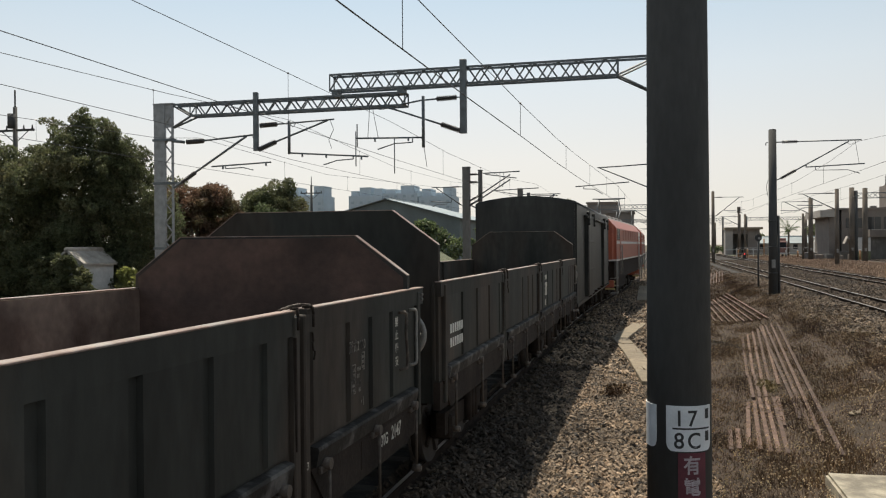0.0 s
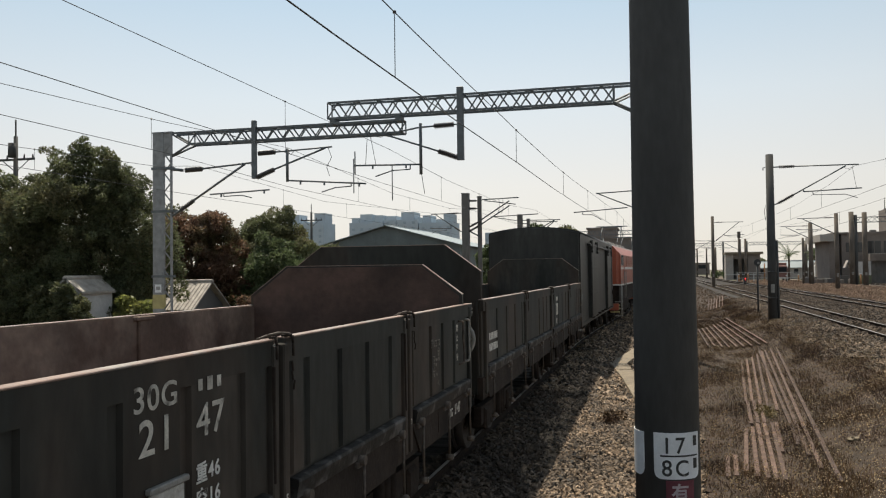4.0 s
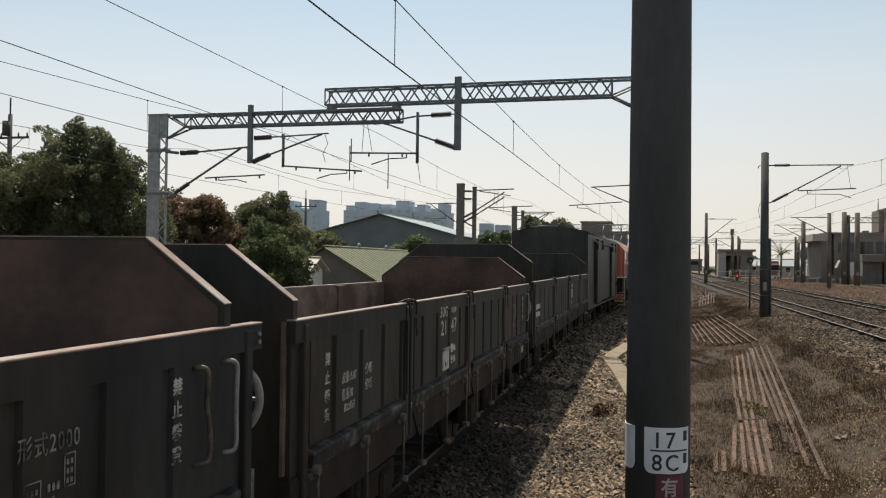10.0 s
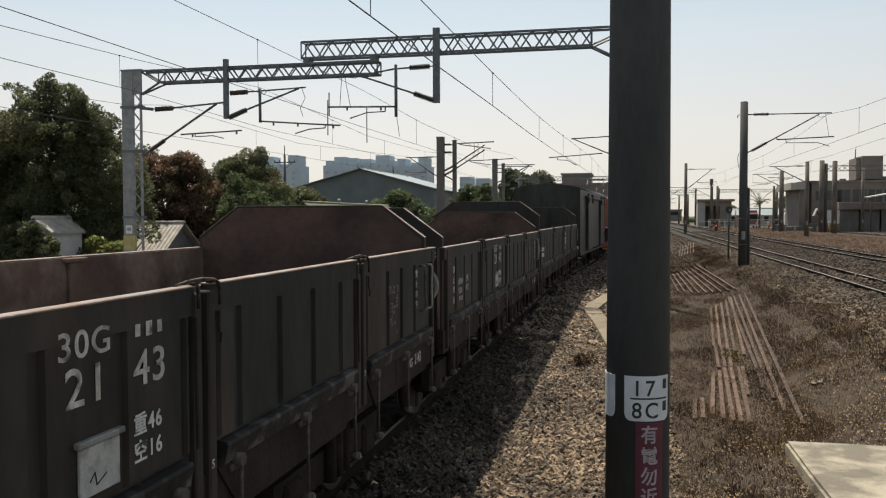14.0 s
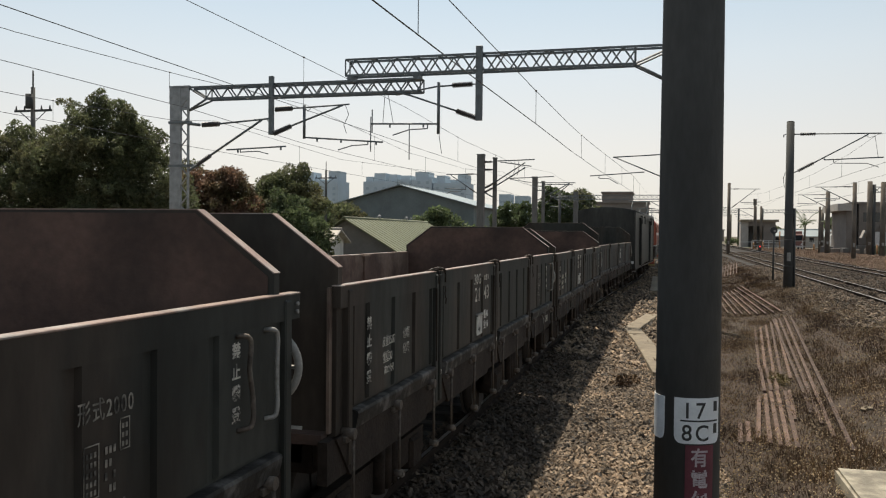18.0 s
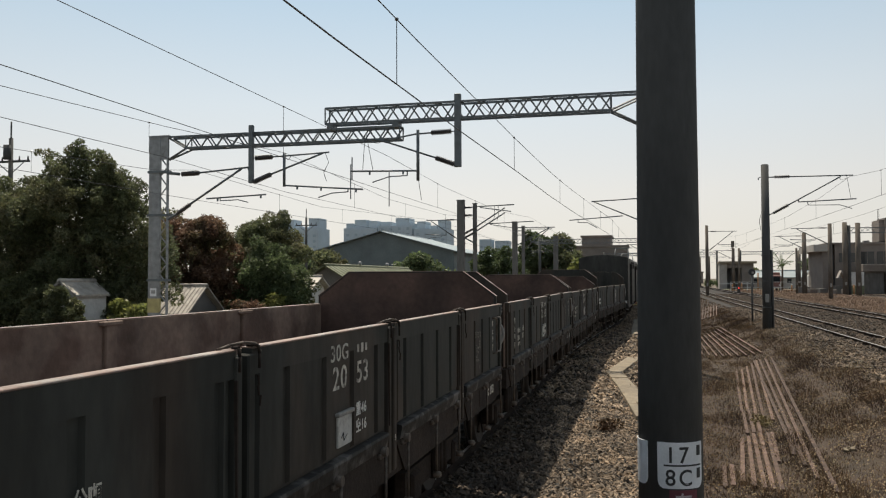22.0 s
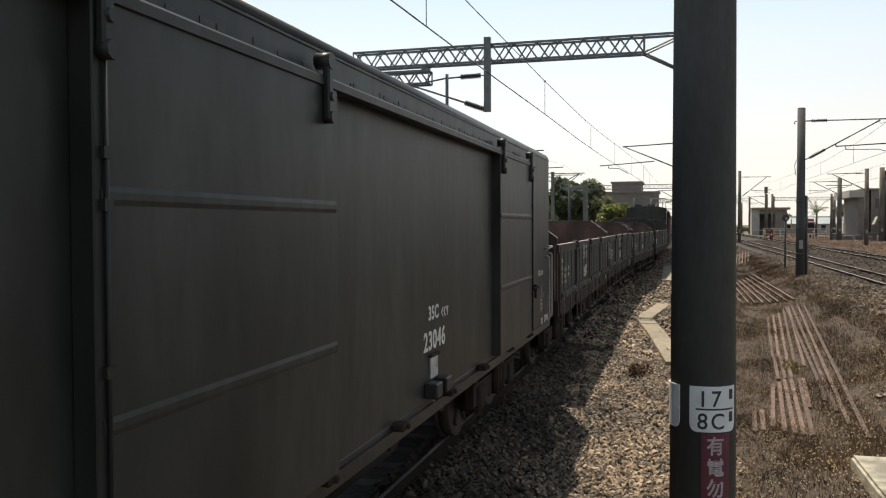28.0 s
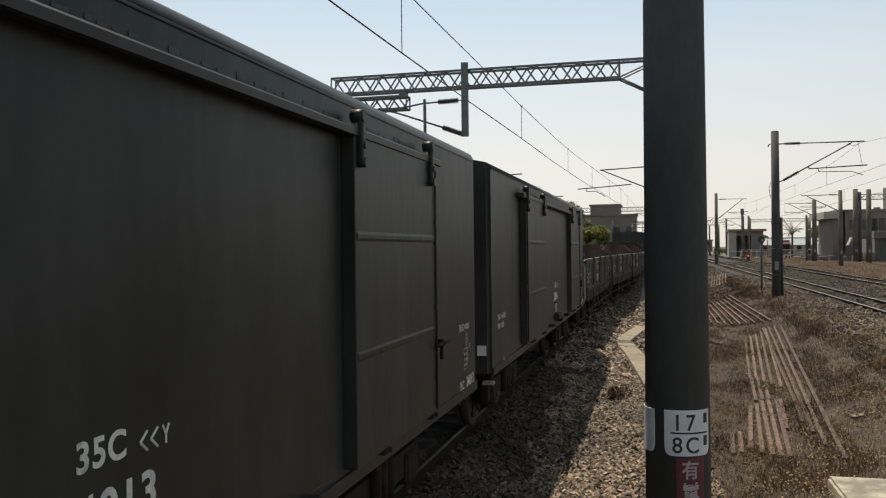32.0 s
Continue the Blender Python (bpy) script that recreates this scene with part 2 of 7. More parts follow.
M_LOCOROOF = mat("dusty_loco_roof", (0.26, 0.24, 0.22), 0.6, vary=0.2, scale=2, bump=0.05)
M_LOCOSTRIPE = mat("white_loco_stripe", (0.62, 0.60, 0.57), 0.5, vary=0.1, bump=0)
M_GLASS = mat("dark_window_glass", (0.02, 0.025, 0.03), 0.08, vary=0.1, bump=0)
M_WHEEL = mat("wheel_steel", (0.035, 0.027, 0.022), 0.8, 0.1, vary=0.3, bump=0.1)
M_LEAF = leaf_mat("dark_green_leaves", (0.108, 0.124, 0.062), (0.150, 0.142, 0.074))
M_LEAFRED = leaf_mat("reddish_brown_leaves", (0.165, 0.100, 0.068), (0.12, 0.118, 0.060))
M_LEAFB = leaf_mat("mid_green_leaves", (0.105, 0.138, 0.064), (0.08, 0.105, 0.048))
M_LEAFLIGHT = leaf_mat("yellow_green_leaves", (0.19, 0.20, 0.06), (0.12, 0.15, 0.05))
M_BARK = mat("grey_brown_bark", (0.12, 0.09, 0.065), 0.9, vary=0.3, scale=6, bump=0.5, bump_scale=25, stretch=(1, 1, 0.3))
# distance haze is put into the pale blue of tower walls and windows
M_TOWER = mat("haze_blue_tower_facade", (0.40, 0.47, 0.53), 0.8, vary=0.08, scale=0.1, bump=0)
M_TOWERWIN = mat("haze_blue_tower_window", (0.30, 0.37, 0.43), 0.3, vary=0.1, bump=0)
M_GREENROOF = mat("pale_green_metal_roof", (0.136, 0.148, 0.084), 0.6, vary=0.12, scale=1.5, bump=0.05)
M_WAREROOF = mat("grey_blue_warehouse_roof", (0.26, 0.31, 0.33), 0.5, vary=0.12, scale=0.6, bump=0.05)
M_WAREWALL = mat("grey_green_warehouse_wall", (0.12, 0.145, 0.15), 0.7, vary=0.15, scale=0.5, bump=0.05)
M_PLASTER = mat("off_white_plaster", (0.55, 0.54, 0.52), 0.85, vary=0.15, scale=2, bump=0.1)
M_TINROOF = mat("rusty_tin_roof", (0.36, 0.33, 0.29), 0.6, vary=0.25, scale=3, bump=0.1)
M_GREYWALL = mat("grey_brown_station_wall", (0.18, 0.155, 0.138), 0.85, vary=0.15, scale=0.6, bump=0.1)
M_DARKWALL = mat("dark_building_wall", (0.14, 0.135, 0.13), 0.8, vary=0.15, scale=0.8, bump=0.1)
# pale far walls, lightened further by haze put into the colour
M_HAZY = mat("pale_far_wall_with_haze", (0.36, 0.33, 0.30), 0.85, vary=0.15, scale=0.6, bump=0.05)
M_REDGRASS = mat("reddish_dry_grass", (0.33, 0.225, 0.155), 0.85, vary=0.3, scale=0.5, bump=0, island=0.5)
M_YELLOW = mat("faded_yellow_paint", (0.42, 0.36, 0.16), 0.7, vary=0.15, bump=0)
M_FENCE = mat("pale_fence_paint", (0.50, 0.49, 0.47), 0.7, vary=0.15, bump=0)
M_SIGNALRED = bpy.data.materials.new("red_signal_lens")
M_SIGNALRED.use_nodes = True
_b = M_SIGNALRED.node_tree.nodes["Principled BSDF"]
_b.inputs["Base Color"].default_value, _b.inputs["Emission Color"].default_value = (0.5, 0.02, 0.02, 1), (1.0, 0.06, 0.05, 1)
_b.inputs["Emission Strength"].default_value = 1.6


# ---- mesh helpers ----
def box(bm, x0, x1, y0, y1, z0, z1, bevel=0.0):
    vs = [bm.verts.new(p) for p in ((x0, y0, z0), (x1, y0, z0), (x1, y1, z0), (x0, y1, z0), (x0, y0, z1), (x1, y0, z1), (x1, y1, z1), (x0, y1, z1))]
    fs = [bm.faces.new([vs[i] for i in f]) for f in ((3, 2, 1, 0), (4, 5, 6, 7), (0, 1, 5, 4), (1, 2, 6, 5), (2, 3, 7, 6), (3, 0, 4, 7))]
    if bevel:
        edges = list({e for f in fs for e in f.edges})
        bmesh.ops.bevel(bm, geom=edges, offset=bevel, segments=1, affect="EDGES", profile=0.5)
    return bm


def tube(bm, p, q, r, seg=8, r2=None, caps=True):
    p, q = Vector(p), Vector(q)
    way = q - p
    if way.length < 1e-6:
        return bm
    turn = way.to_track_quat("Z", "Y")
    rings = []
    for c, rr in ((p, r), (q, r if r2 is None else r2)):
        rings.append([bm.verts.new(c + turn @ Vector((rr * math.cos(a), rr * math.sin(a), 0))) for a in (2 * math.pi * i / seg for i in range(seg))])
    for i in range(seg):
        f = bm.faces.new((rings[0][i], rings[0][(i + 1) % seg], rings[1][(i + 1) % seg], rings[1][i]))
        f.smooth = seg > 5
    if caps:
        bm.faces.new(rings[0][::-1]), bm.faces.new(rings[1])
    return bm


def chain(bm, pts, r, seg=6):
    for a, b in zip(pts[:-1], pts[1:]):
        tube(bm, a, b, r, seg)
    return bm


def pipe(bm, pts, r, seg=8, bend=0.05, steps=4):
    """One unbroken round bar along points, its corners bent in a curve."""
    pts = [Vector(p) for p in pts]
    line = [pts[0]]
    for a, b, c in zip(pts[:-2], pts[1:-1], pts[2:]):
        u, v = (a - b), (c - b)
        k = min(bend, u.length * 0.45, v.length * 0.45)
        p, q = b + u.normalized() * k, b + v.normalized() * k
        line += [p * (1 - t) ** 2 + b * 2 * t * (1 - t) + q * t * t for t in (i / steps for i in range(steps + 1))]
    line.append(pts[-1])
    rings, turn = [], None
    for i, p in enumerate(line):
        way = (line[min(i + 1, len(line) - 1)] - line[max(i - 1, 0)]).normalized()
        turn = way.to_track_quat("Z", "Y") if turn is None else (turn @ Vector((0, 0, 1))).rotation_difference(way) @ turn
        rings.append([bm.verts.new(p + turn @ Vector((r * math.cos(6.28318 * j / seg), r * math.sin(6.28318 * j / seg), 0))) for j in range(seg)])
    for a, b in zip(rings[:-1], rings[1:]):
        for j in range(seg):
            bm.faces.new((a[j], a[(j + 1) % seg], b[(j + 1) % seg], b[j])).smooth = True
    bm.faces.new(rings[0][::-1]), bm.faces.new(rings[-1])
    return bm


def prism(bm, outline, y0, y1):
    """A plate: an outline in x, z drawn out from y0 to y1."""
    a = [bm.verts.new((x, y0, z)) for x, z in outline]
    b = [bm.verts.new((x, y1, z)) for x, z in outline]
    n = len(outline)
    bm.faces.new(a), bm.faces.new(b[::-1])
    for i in range(n):
        bm.faces.new((a[(i + 1) % n], a[i], b[i], b[(i + 1) % n]))
    bmesh.ops.recalc_face_normals(bm, faces=bm.faces)
    return bm


def ball(bm, c, r, sub=1):
    bmesh.ops.create_icosphere(bm, subdivisions=sub, radius=r, matrix=Matrix.Translation(c))
    return bm


def ring(bm, c, axis, r, tr, seg=16):
    turn = Vector(axis).to_track_quat("Z", "Y")
    pts = [Vector(c) + turn @ Vector((r * math.cos(2 * math.pi * i / seg), r * math.sin(2 * math.pi * i / seg), 0)) for i in range(seg + 1)]
    return pipe(bm, pts, tr, 8, 0.02, 2)


def mesh_of(bm, name, material):
    me = bpy.data.meshes.new(name)
    bm.to_mesh(me)
    bm.free()
    me.materials.append(material)
    return me


def part(name, bm, material, parent, label=""):
    ob = new(name, bm if isinstance(bm, bpy.types.Mesh) else mesh_of(bm, name, material))
    ob.parent = parent
    return tagged(ob, label)


def thing(name, m, label, category, group="", kind=""):
    ob = new(name)
    ob.empty_display_size = 0.3
    ob.matrix_basis = m
    return tagged(ob, label, category, group, kind)


def solo(name, bm, material, label, category, group="", kind="", m=None):
    ob = new(name, bm if isinstance(bm, bpy.types.Mesh) else mesh_of(bm, name, material))
    if m is not None:
        ob.matrix_basis = m
    return tagged(ob, label, category, group, kind)


def B():
    return bmesh.new()


def lettering(words, size, material, parent, m, name="lettering", squeeze=1.0, spacing=1.0, bold=0.02):
    """Flat painted words as a mesh, upright in the pose m (x to the right along the words)."""
    cu = bpy.data.curves.new(name, "FONT")
    cu.body, cu.size, cu.space_character, cu.extrude, cu.offset = words, size, spacing, 0.0008, size * bold
    tmp = bpy.data.objects.new("tmp", cu)
    scene.collection.objects.link(tmp)
    me = bpy.data.meshes.new_from_object(tmp.evaluated_get(bpy.context.evaluated_depsgraph_get()))
    bpy.data.objects.remove(tmp)
    bpy.data.curves.remove(cu)
    me.transform(m @ Matrix.Diagonal((squeeze, 1, 1, 1)))
    me.materials.clear()
    me.materials.append(material)
    ob = new(name, me)
    ob.parent = parent
    return ob


def raw_mesh(name, verts, faces, material):
    me = bpy.data.meshes.new(name)
    me.from_pydata(verts, [], faces)
    me.materials.append(material)
    return me


# ---- ground and tracks ----
TRACK_X = -3.12


def smooth(a, b, x):
    t = min(1.0, max(0.0, (x - a) / (b - a)))
    return t * t * (3 - 2 * t)


def ground_z(x, y):
    """Height of the ground: the siding's bed, a low grassy strip, and the main line's higher bed."""
    z = -0.36 + 0.72 * smooth(2.2, 5.6, x)
    z += 0.04 * noise.noise(Vector((x * 0.5, y * 0.5, 0))) * smooth(0.2, 1.0, x)
    z += 0.20 * (smooth(-5.6, -4.6, x) - smooth(-2.4, -0.6, x))
    return z


def build_ground():
    xs = [-900, -300, -120, -60, -30, -15, -8] + [-6.4 + 0.4 * i for i in range(50)] + [14, 16, 20, 30, 60, 120, 300, 900]
    ys = [-300, -80, -20, -5, 0] + [1.0 * i for i in range(2, 70)] + [75, 80, 90, 100, 120, 150, 200, 300, 600, 1400, 3000]
    verts = [(x, y, ground_z(x, y)) for y in ys for x in xs]
    n = len(xs)
    faces = [(j * n + i, j * n + i + 1, (j + 1) * n + i + 1, (j + 1) * n + i) for j in range(len(ys) - 1) for i in range(n - 1)]
    me = raw_mesh("ground", verts, faces, M_FAR)
    me.materials.append(M_SOIL), me.materials.append(M_BALLAST)
    for p in me.polygons:
        x, y = p.center.x, p.center.y
        edge = 0.35 * noise.noise(Vector((x * 0.9, y * 0.35, 3)))
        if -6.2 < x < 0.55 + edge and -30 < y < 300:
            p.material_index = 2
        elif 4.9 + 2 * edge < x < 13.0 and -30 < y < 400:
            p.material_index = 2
        elif -10 < x < 30 and -30 < y < 160:
            p.material_index = 1
        p.use_smooth = True
    ob = new("ground", me)
    tagged(ob, "dry railway ground with ballast beds and brown grass", "ground", kind="structure")


build_ground()


def rail_profile(bm, x, y0, y1, z_top, h=0.14):
    prof = ((-0.06, -h), (0.06, -h), (0.06, -h + 0.012), (0.012, -h + 0.03), (0.012, -0.04), (0.032, -0.032), (0.032, -0.004), (-0.032, -0.004), (-0.032, -0.032),
            (-0.012, -0.04), (-0.012, -h + 0.03), (-0.06, -h + 0.012))
    return prism(bm, [(x + a, z_top + b) for a, b in prof], y0, y1)


def siding_shift(y):
    """How far the siding leans to the right of its straight part, y metres ahead."""
    return 0.9 * smooth(26, 54, y)


def bent_rail(bm, x, ys, z_top, prof):
    rows = [[bm.verts.new((x + siding_shift(y) + a, y, z_top + b)) for a, b in prof] for y in ys]
    n = len(prof)
    for p, q in zip(rows[:-1], rows[1:]):
        for i in range(n):
            bm.faces.new((p[(i + 1) % n], p[i], q[i], q[(i + 1) % n]))
    bm.faces.new(rows[0]), bm.faces.new(rows[-1][::-1])
    bmesh.ops.recalc_face_normals(bm, faces=bm.faces)
    return bm


def railway_track(cx, y0, y1, z_top, label, sleepers):
    t = thing("railway_track", pose(cx, 0, z_top), label, "railway track", "railway tracks", "structure")
    for s in (-0.5335, 0.5335):
        if cx < 0:
            ys = [y0, 10] + list(range(26, 56, 2)) + [80, 150, y1]
            r = part("rail", bent_rail(B(), s, ys, -0.004, ((-0.06, -0.136), (0.06, -0.136), (0.06, -0.12), (0.012, -0.10), (0.012, -0.036), (0.032, -0.03), (0.032, 0), (-0.032, 0), (-0.032, -0.03), (-0.012, -0.036), (-0.012, -0.10), (-0.06, -0.12))), M_RAIL, t)
            part("rail_head", bent_rail(B(), s, ys, 0.0, ((-0.02, -0.004), (0.02, -0.004), (0.02, 0), (-0.02, 0))), M_RAILTOP, r, "shiny worn running surface")
            continue
        r = part("rail", rail_profile(B(), s, y0, y1, 0.0), M_RAIL, t)
        part("rail_head", box(B(), s - 0.02, s + 0.02, y0, y1, -0.004, 0.0), M_RAILTOP, r, "shiny worn running surface")
    me = mesh_of(box(B(), -1.0, 1.0, -0.12, 0.12, -0.30, -0.14, 0.02), "sleeper", M_SLEEPER)
    for i in range(sleepers):
        ob = part("sleeper", me, None, t)
        ob.location = (siding_shift(4 + 0.62 * i) if cx < 0 else 0, 4 + 0.62 * i, 0)


railway_track(TRACK_X, -60, 320, 0.0, "siding rails under the freight train on dusty ballast", 60)
railway_track(6.72, -40, 420, 0.51, "main line track with worn shiny rails on ballast", 130)
railway_track(10.95, -40, 420, 0.52, "second main line track on brown ballast", 130)
railway_track(19.5, 40, 420, 0.42, "far yard track in dry grass", 60)
railway_track(25.0, 60, 420, 0.42, "far yard track in front of the station", 40)


def stones(name, count, x0, x1, y0, y1, size, seed, lift=0.0, keep=None, material=None):
    """Loose broken stones lying on the ground, each its own lump."""
    rng = np.random.default_rng(seed)
    base = np.array([(1, 0, 0), (-1, 0, 0), (0, 1, 0), (0, -1, 0), (0, 0, 1), (0, 0, -1)], float)
    tri = np.array([(0, 2, 4), (2, 1, 4), (1, 3, 4), (3, 0, 4), (2, 0, 5), (1, 2, 5), (3, 1, 5), (0, 3, 5)])
    # denser near the front of the strip
    u = rng.random(count)
    ys = y0 + (y1 - y0) * u ** 1.6
    xs = x0 + (x1 - x0) * rng.random(count)
    verts, faces, k = [], [], 0
    for x, y in zip(xs, ys):
        if keep and not keep(x, y):
            continue
        s = size * (0.55 + 0.9 * rng.random())
        a = rng.random() * 6.283
        sc = s * (0.6 + 0.7 * rng.random(3)) * np.array([1.25, 0.85, 0.65])
        v = (base + rng.normal(0, 0.18, base.shape)) * sc
        tilt = rng.normal(0, 0.9)
        v = v @ np.array([[math.cos(a), math.sin(a), 0], [-math.sin(a), math.cos(a), 0], [0, 0, 1]])
        v[:, 2] += tilt * v[:, 0] * 0.6
        verts.append(v + (x, y, ground_z(x, y) + lift + s * 0.32 + 0.9 * size * rng.random() ** 2))
        faces.append(tri + 6 * k)
        k += 1
    me = raw_mesh(name, np.concatenate(verts).tolist(), np.concatenate(faces).tolist(), material or M_STONE)
    solo(name, me, None, "loose grey-brown broken ballast stones beside the siding", "ballast", kind="stuff")


# darker strip by the siding: track oil, and the train's shade put into colour
oil_shade_strip = lambda x, y: x < -1.65 + 0.45 * noise.noise(Vector((x * 1.5, y * 0.8, 4)))
stones("ballast_stones", 66000, -1.95, 1.3, 5.5, 24, 0.029, 5, keep=lambda x, y: x < 0.62 + 0.35 * noise.noise(Vector((x, y * 0.6, 9))) and not oil_shade_strip(x, y))
stones("oily_ballast_stones", 17000, -2.9, -1.2, 5.5, 24, 0.034, 15, keep=oil_shade_strip, material=M_STONEDARK)
stones("ballast_stones", 42000, -5.4, 1.2, 18, 95, 0.055, 7, keep=lambda x, y: x < 0.5 + 0.4 * noise.noise(Vector((x, y * 0.3, 9))) and not (y < 24 and x < -2.4))
stones("ballast_stones", 30000, 5.9, 12.6, 18, 110, 0.055, 8, material=M_STONEDARK)
stones("ballast_stones", 16000, 3.6, 6.6, 14, 60, 0.040, 6, keep=lambda x, y: x > 4.6 + 0.8 * noise.noise(Vector((x, y * 0.4, 2))), material=M_STONEMID)


def grass(name, count, seed, x0, x1, y0, y1, h0, h1, material, label, keep=None, width=0.005):
    rng = np.random.default_rng(seed)
    verts, faces, k = [], [], 0
    while k < count:
        x, y = x0 + (x1 - x0) * rng.random(), y0 + (y1 - y0) * rng.random() ** 1.5
        if keep and not keep(x, y, rng.random()):
            count -= 0.3
            continue
        z = ground_z(x, y)
        for _ in range(3):
            a, lean, h = rng.random() * 6.283, rng.normal(0, 0.8), h0 + (h1 - h0) * rng.random()
            bx, by = x + rng.normal(0, 0.03), y + rng.normal(0, 0.03)
            dx, dy = math.cos(a) * width, math.sin(a) * width
            tx, ty = bx + lean * h * math.sin(a + 1), by + lean * h * math.cos(a + 1)
            verts += [(bx - dx, by - dy, z - 0.01), (bx + dx, by + dy, z - 0.01), (tx, ty, z + h)]
            faces.append((3 * k, 3 * k + 1, 3 * k + 2))
            k += 1
    solo(name, raw_mesh(name, verts, faces, material), None, label, "grass", kind="stuff")


def strip(x, y, r):
    n = noise.noise(Vector((x * 0.6, y * 0.35, 5)))
    return 0.28 + 0.4 * n < x < 5.0 + n and r < 0.62 + 0.6 * noise.noise(Vector((x * 1.3, y * 0.8, 1)))


grass("dry_grass", 170000, 11, 0.2, 5.6, 8, 60, 0.015, 0.065, M_GRASS, "short dry brown grass on the strip between the tracks", strip)
grass("grass_tufts", 42000, 13, 0.3, 5.4, 8, 50, 0.05, 0.15, M_GRASS, "taller tufts of dry brown grass", lambda x, y, r: noise.noise(Vector((x * 1.1, y * 0.6, 21))) > 0.12 and x < 4.6)
grass("dry_grass", 36000, 16, 3.9, 6.3, 14, 62, 0.03, 0.11, M_GRASS, "golden-brown grass creeping over the main line shoulder", lambda x, y, r: r < 0.75 * smooth(6.4, 4.6, x) + 0.7 * noise.noise(Vector((x * 0.9, y * 0.45, 31))), 0.007)
grass("dry_grass", 75000, 12, 12.6, 22, 34, 150, 0.04, 0.18, M_REDGRASS, "reddish dry grass beyond the main line", None, 0.025)
grass("dry_grass", 30000, 14, 0.2, 5.2, 42, 150, 0.03, 0.12, M_GRASS, "far dry brown grass between the tracks", None, 0.014)


def seed_heads():
    rng = np.random.default_rng(3)
    verts, faces, k = [], [], 0
    while k < 27000:
        x, y = 0.3 + 4.9 * rng.random(), 8 + 30 * rng.random() ** 1.6
        if not strip(x, y, rng.random() * 0.9):
            continue
        z, s = ground_z(x, y) + 0.03 + 0.08 * rng.random(), 0.004 + 0.011 * rng.random() ** 2
        verts += [(x - s, y, z), (x + s, y, z), (x, y + s, z + s), (x, y - s, z + s * 1.6)]
        faces += [(4 * k, 4 * k + 1, 4 * k + 3), (4 * k + 1, 4 * k + 2, 4 * k + 3), (4 * k + 2, 4 * k, 4 * k + 3)]
        k += 1
    solo("seed_heads", raw_mesh("seed_heads", verts, faces, M_SEED), None, "tiny pale seed heads over the dry grass", "grass", kind="stuff")


seed_heads()


# ---- the freight train ----
SIDE_TEXT = lambda x, y, z: pose(x, y, z, 90, 0, 90)


def wheelset_mesh():
    bm = B()
    for s in (-1, 1):
        tube(bm, (s * 0.50, 0, 0), (s * 0.62, 0, 0), 0.43, 20)
        tube(bm, (s * 0.47, 0, 0), (s * 0.50, 0, 0), 0.455, 20)
        for i in range(5):
            a = 2 * math.pi * i / 5
            tube(bm, (s * 0.62, 0.10 * math.cos(a), 0.10 * math.sin(a)), (s * 0.64, 0.34 * math.cos(a), 0.34 * math.sin(a)), 0.03, 5)
    tube(bm, (-0.85, 0, 0), (0.85, 0, 0), 0.07, 8)
    return mesh_of(bm, "wheelset", M_WHEEL)


ME_WHEELS = wheelset_mesh()


def bogie_mesh():
    bm = B()
    for s in (-1, 1):
        prism(bm, [(s * 0.78, 0.38), (s * 0.88, 0.38), (s * 0.88, 0.62), (s * 0.78, 0.62)], -1.15, 1.15)
        for y in (-0.85, 0.85):
            box(bm, s * 0.76 - 0.1, s * 0.76 + 0.16, y - 0.15, y + 0.15, 0.30, 0.58, 0.03)
        for y in (-0.16, 0, 0.16):
            tube(bm, (s * 0.90, y, 0.36), (s * 0.90, y, 0.74), 0.06, 8)
    box(bm, -0.85, 0.85, -0.18, 0.18, 0.55, 0.80)
    return mesh_of(bm, "bogie_frame", M_DIRTY)


ME_BOGIE = bogie_mesh()
WHEELS = []


def running_gear(car, half, spread=0.85, lift=0.0):
    for c in (-half, half):
        b = part("bogie_frame", ME_BOGIE, None, car)
        b.location = (0, c, lift)
        for a in (-spread, spread):
            w = part("wheelset", ME_WHEELS, None, car)
            WHEELS.append((w, c + a, lift))


def coupler_mesh():
    bm = B()
    box(bm, -0.10, 0.10, 0.0, 0.30, 0.76, 0.98, 0.02)
    box(bm, -0.17, 0.15, 0.26, 0.44, 0.72, 1.02, 0.04)
    chain(bm, [(0.35, 0.0, 0.85), (0.37, 0.12, 0.62), (0.36, 0.26, 0.50), (0.34, 0.36, 0.62)], 0.028)
    return mesh_of(bm, "coupler", M_DIRTY)


ME_COUPLER = coupler_mesh()


def brake_wheel(car, y0, y1, z, x=1.08):
    bm = ring(B(), (x, y1, z), (0, 1, 0), 0.183, 0.022, 32)
    for i in range(3):
        a = 2 * math.pi * i / 3
        tube(bm, (x, y1, z), (x + 0.16 * math.cos(a), y1, z + 0.16 * math.sin(a)), 0.012, 5)
    tube(bm, (x, y0, z), (x, y1, z), 0.02, 6)
    part("brake_wheel", bm, M_BAR, car, "pale worn brake handwheel")


def couplers(car, half):
    for s in (0, 180):
        c = part("coupler", ME_COUPLER, None, car)
        c.matrix_basis = pose(0, half * (1 if s == 0 else -1), 0, 0, 0, s)


def panel_mesh(y0, y1, z0, z1, x, out):
    """A raised pressed panel on a wagon side, its edges sloping back to the groove."""
    bm = B()
    prism(bm, [(x, z0), (x + out, z0 + 0.012), (x + out, z1), (x, z1)], y0, y1)
    for v in bm.verts:
        if v.co.x > x + out * 0.5:
            v.co.y += 0.010 if v.co.y < (y0 + y1) / 2 else -0.010
    return bm


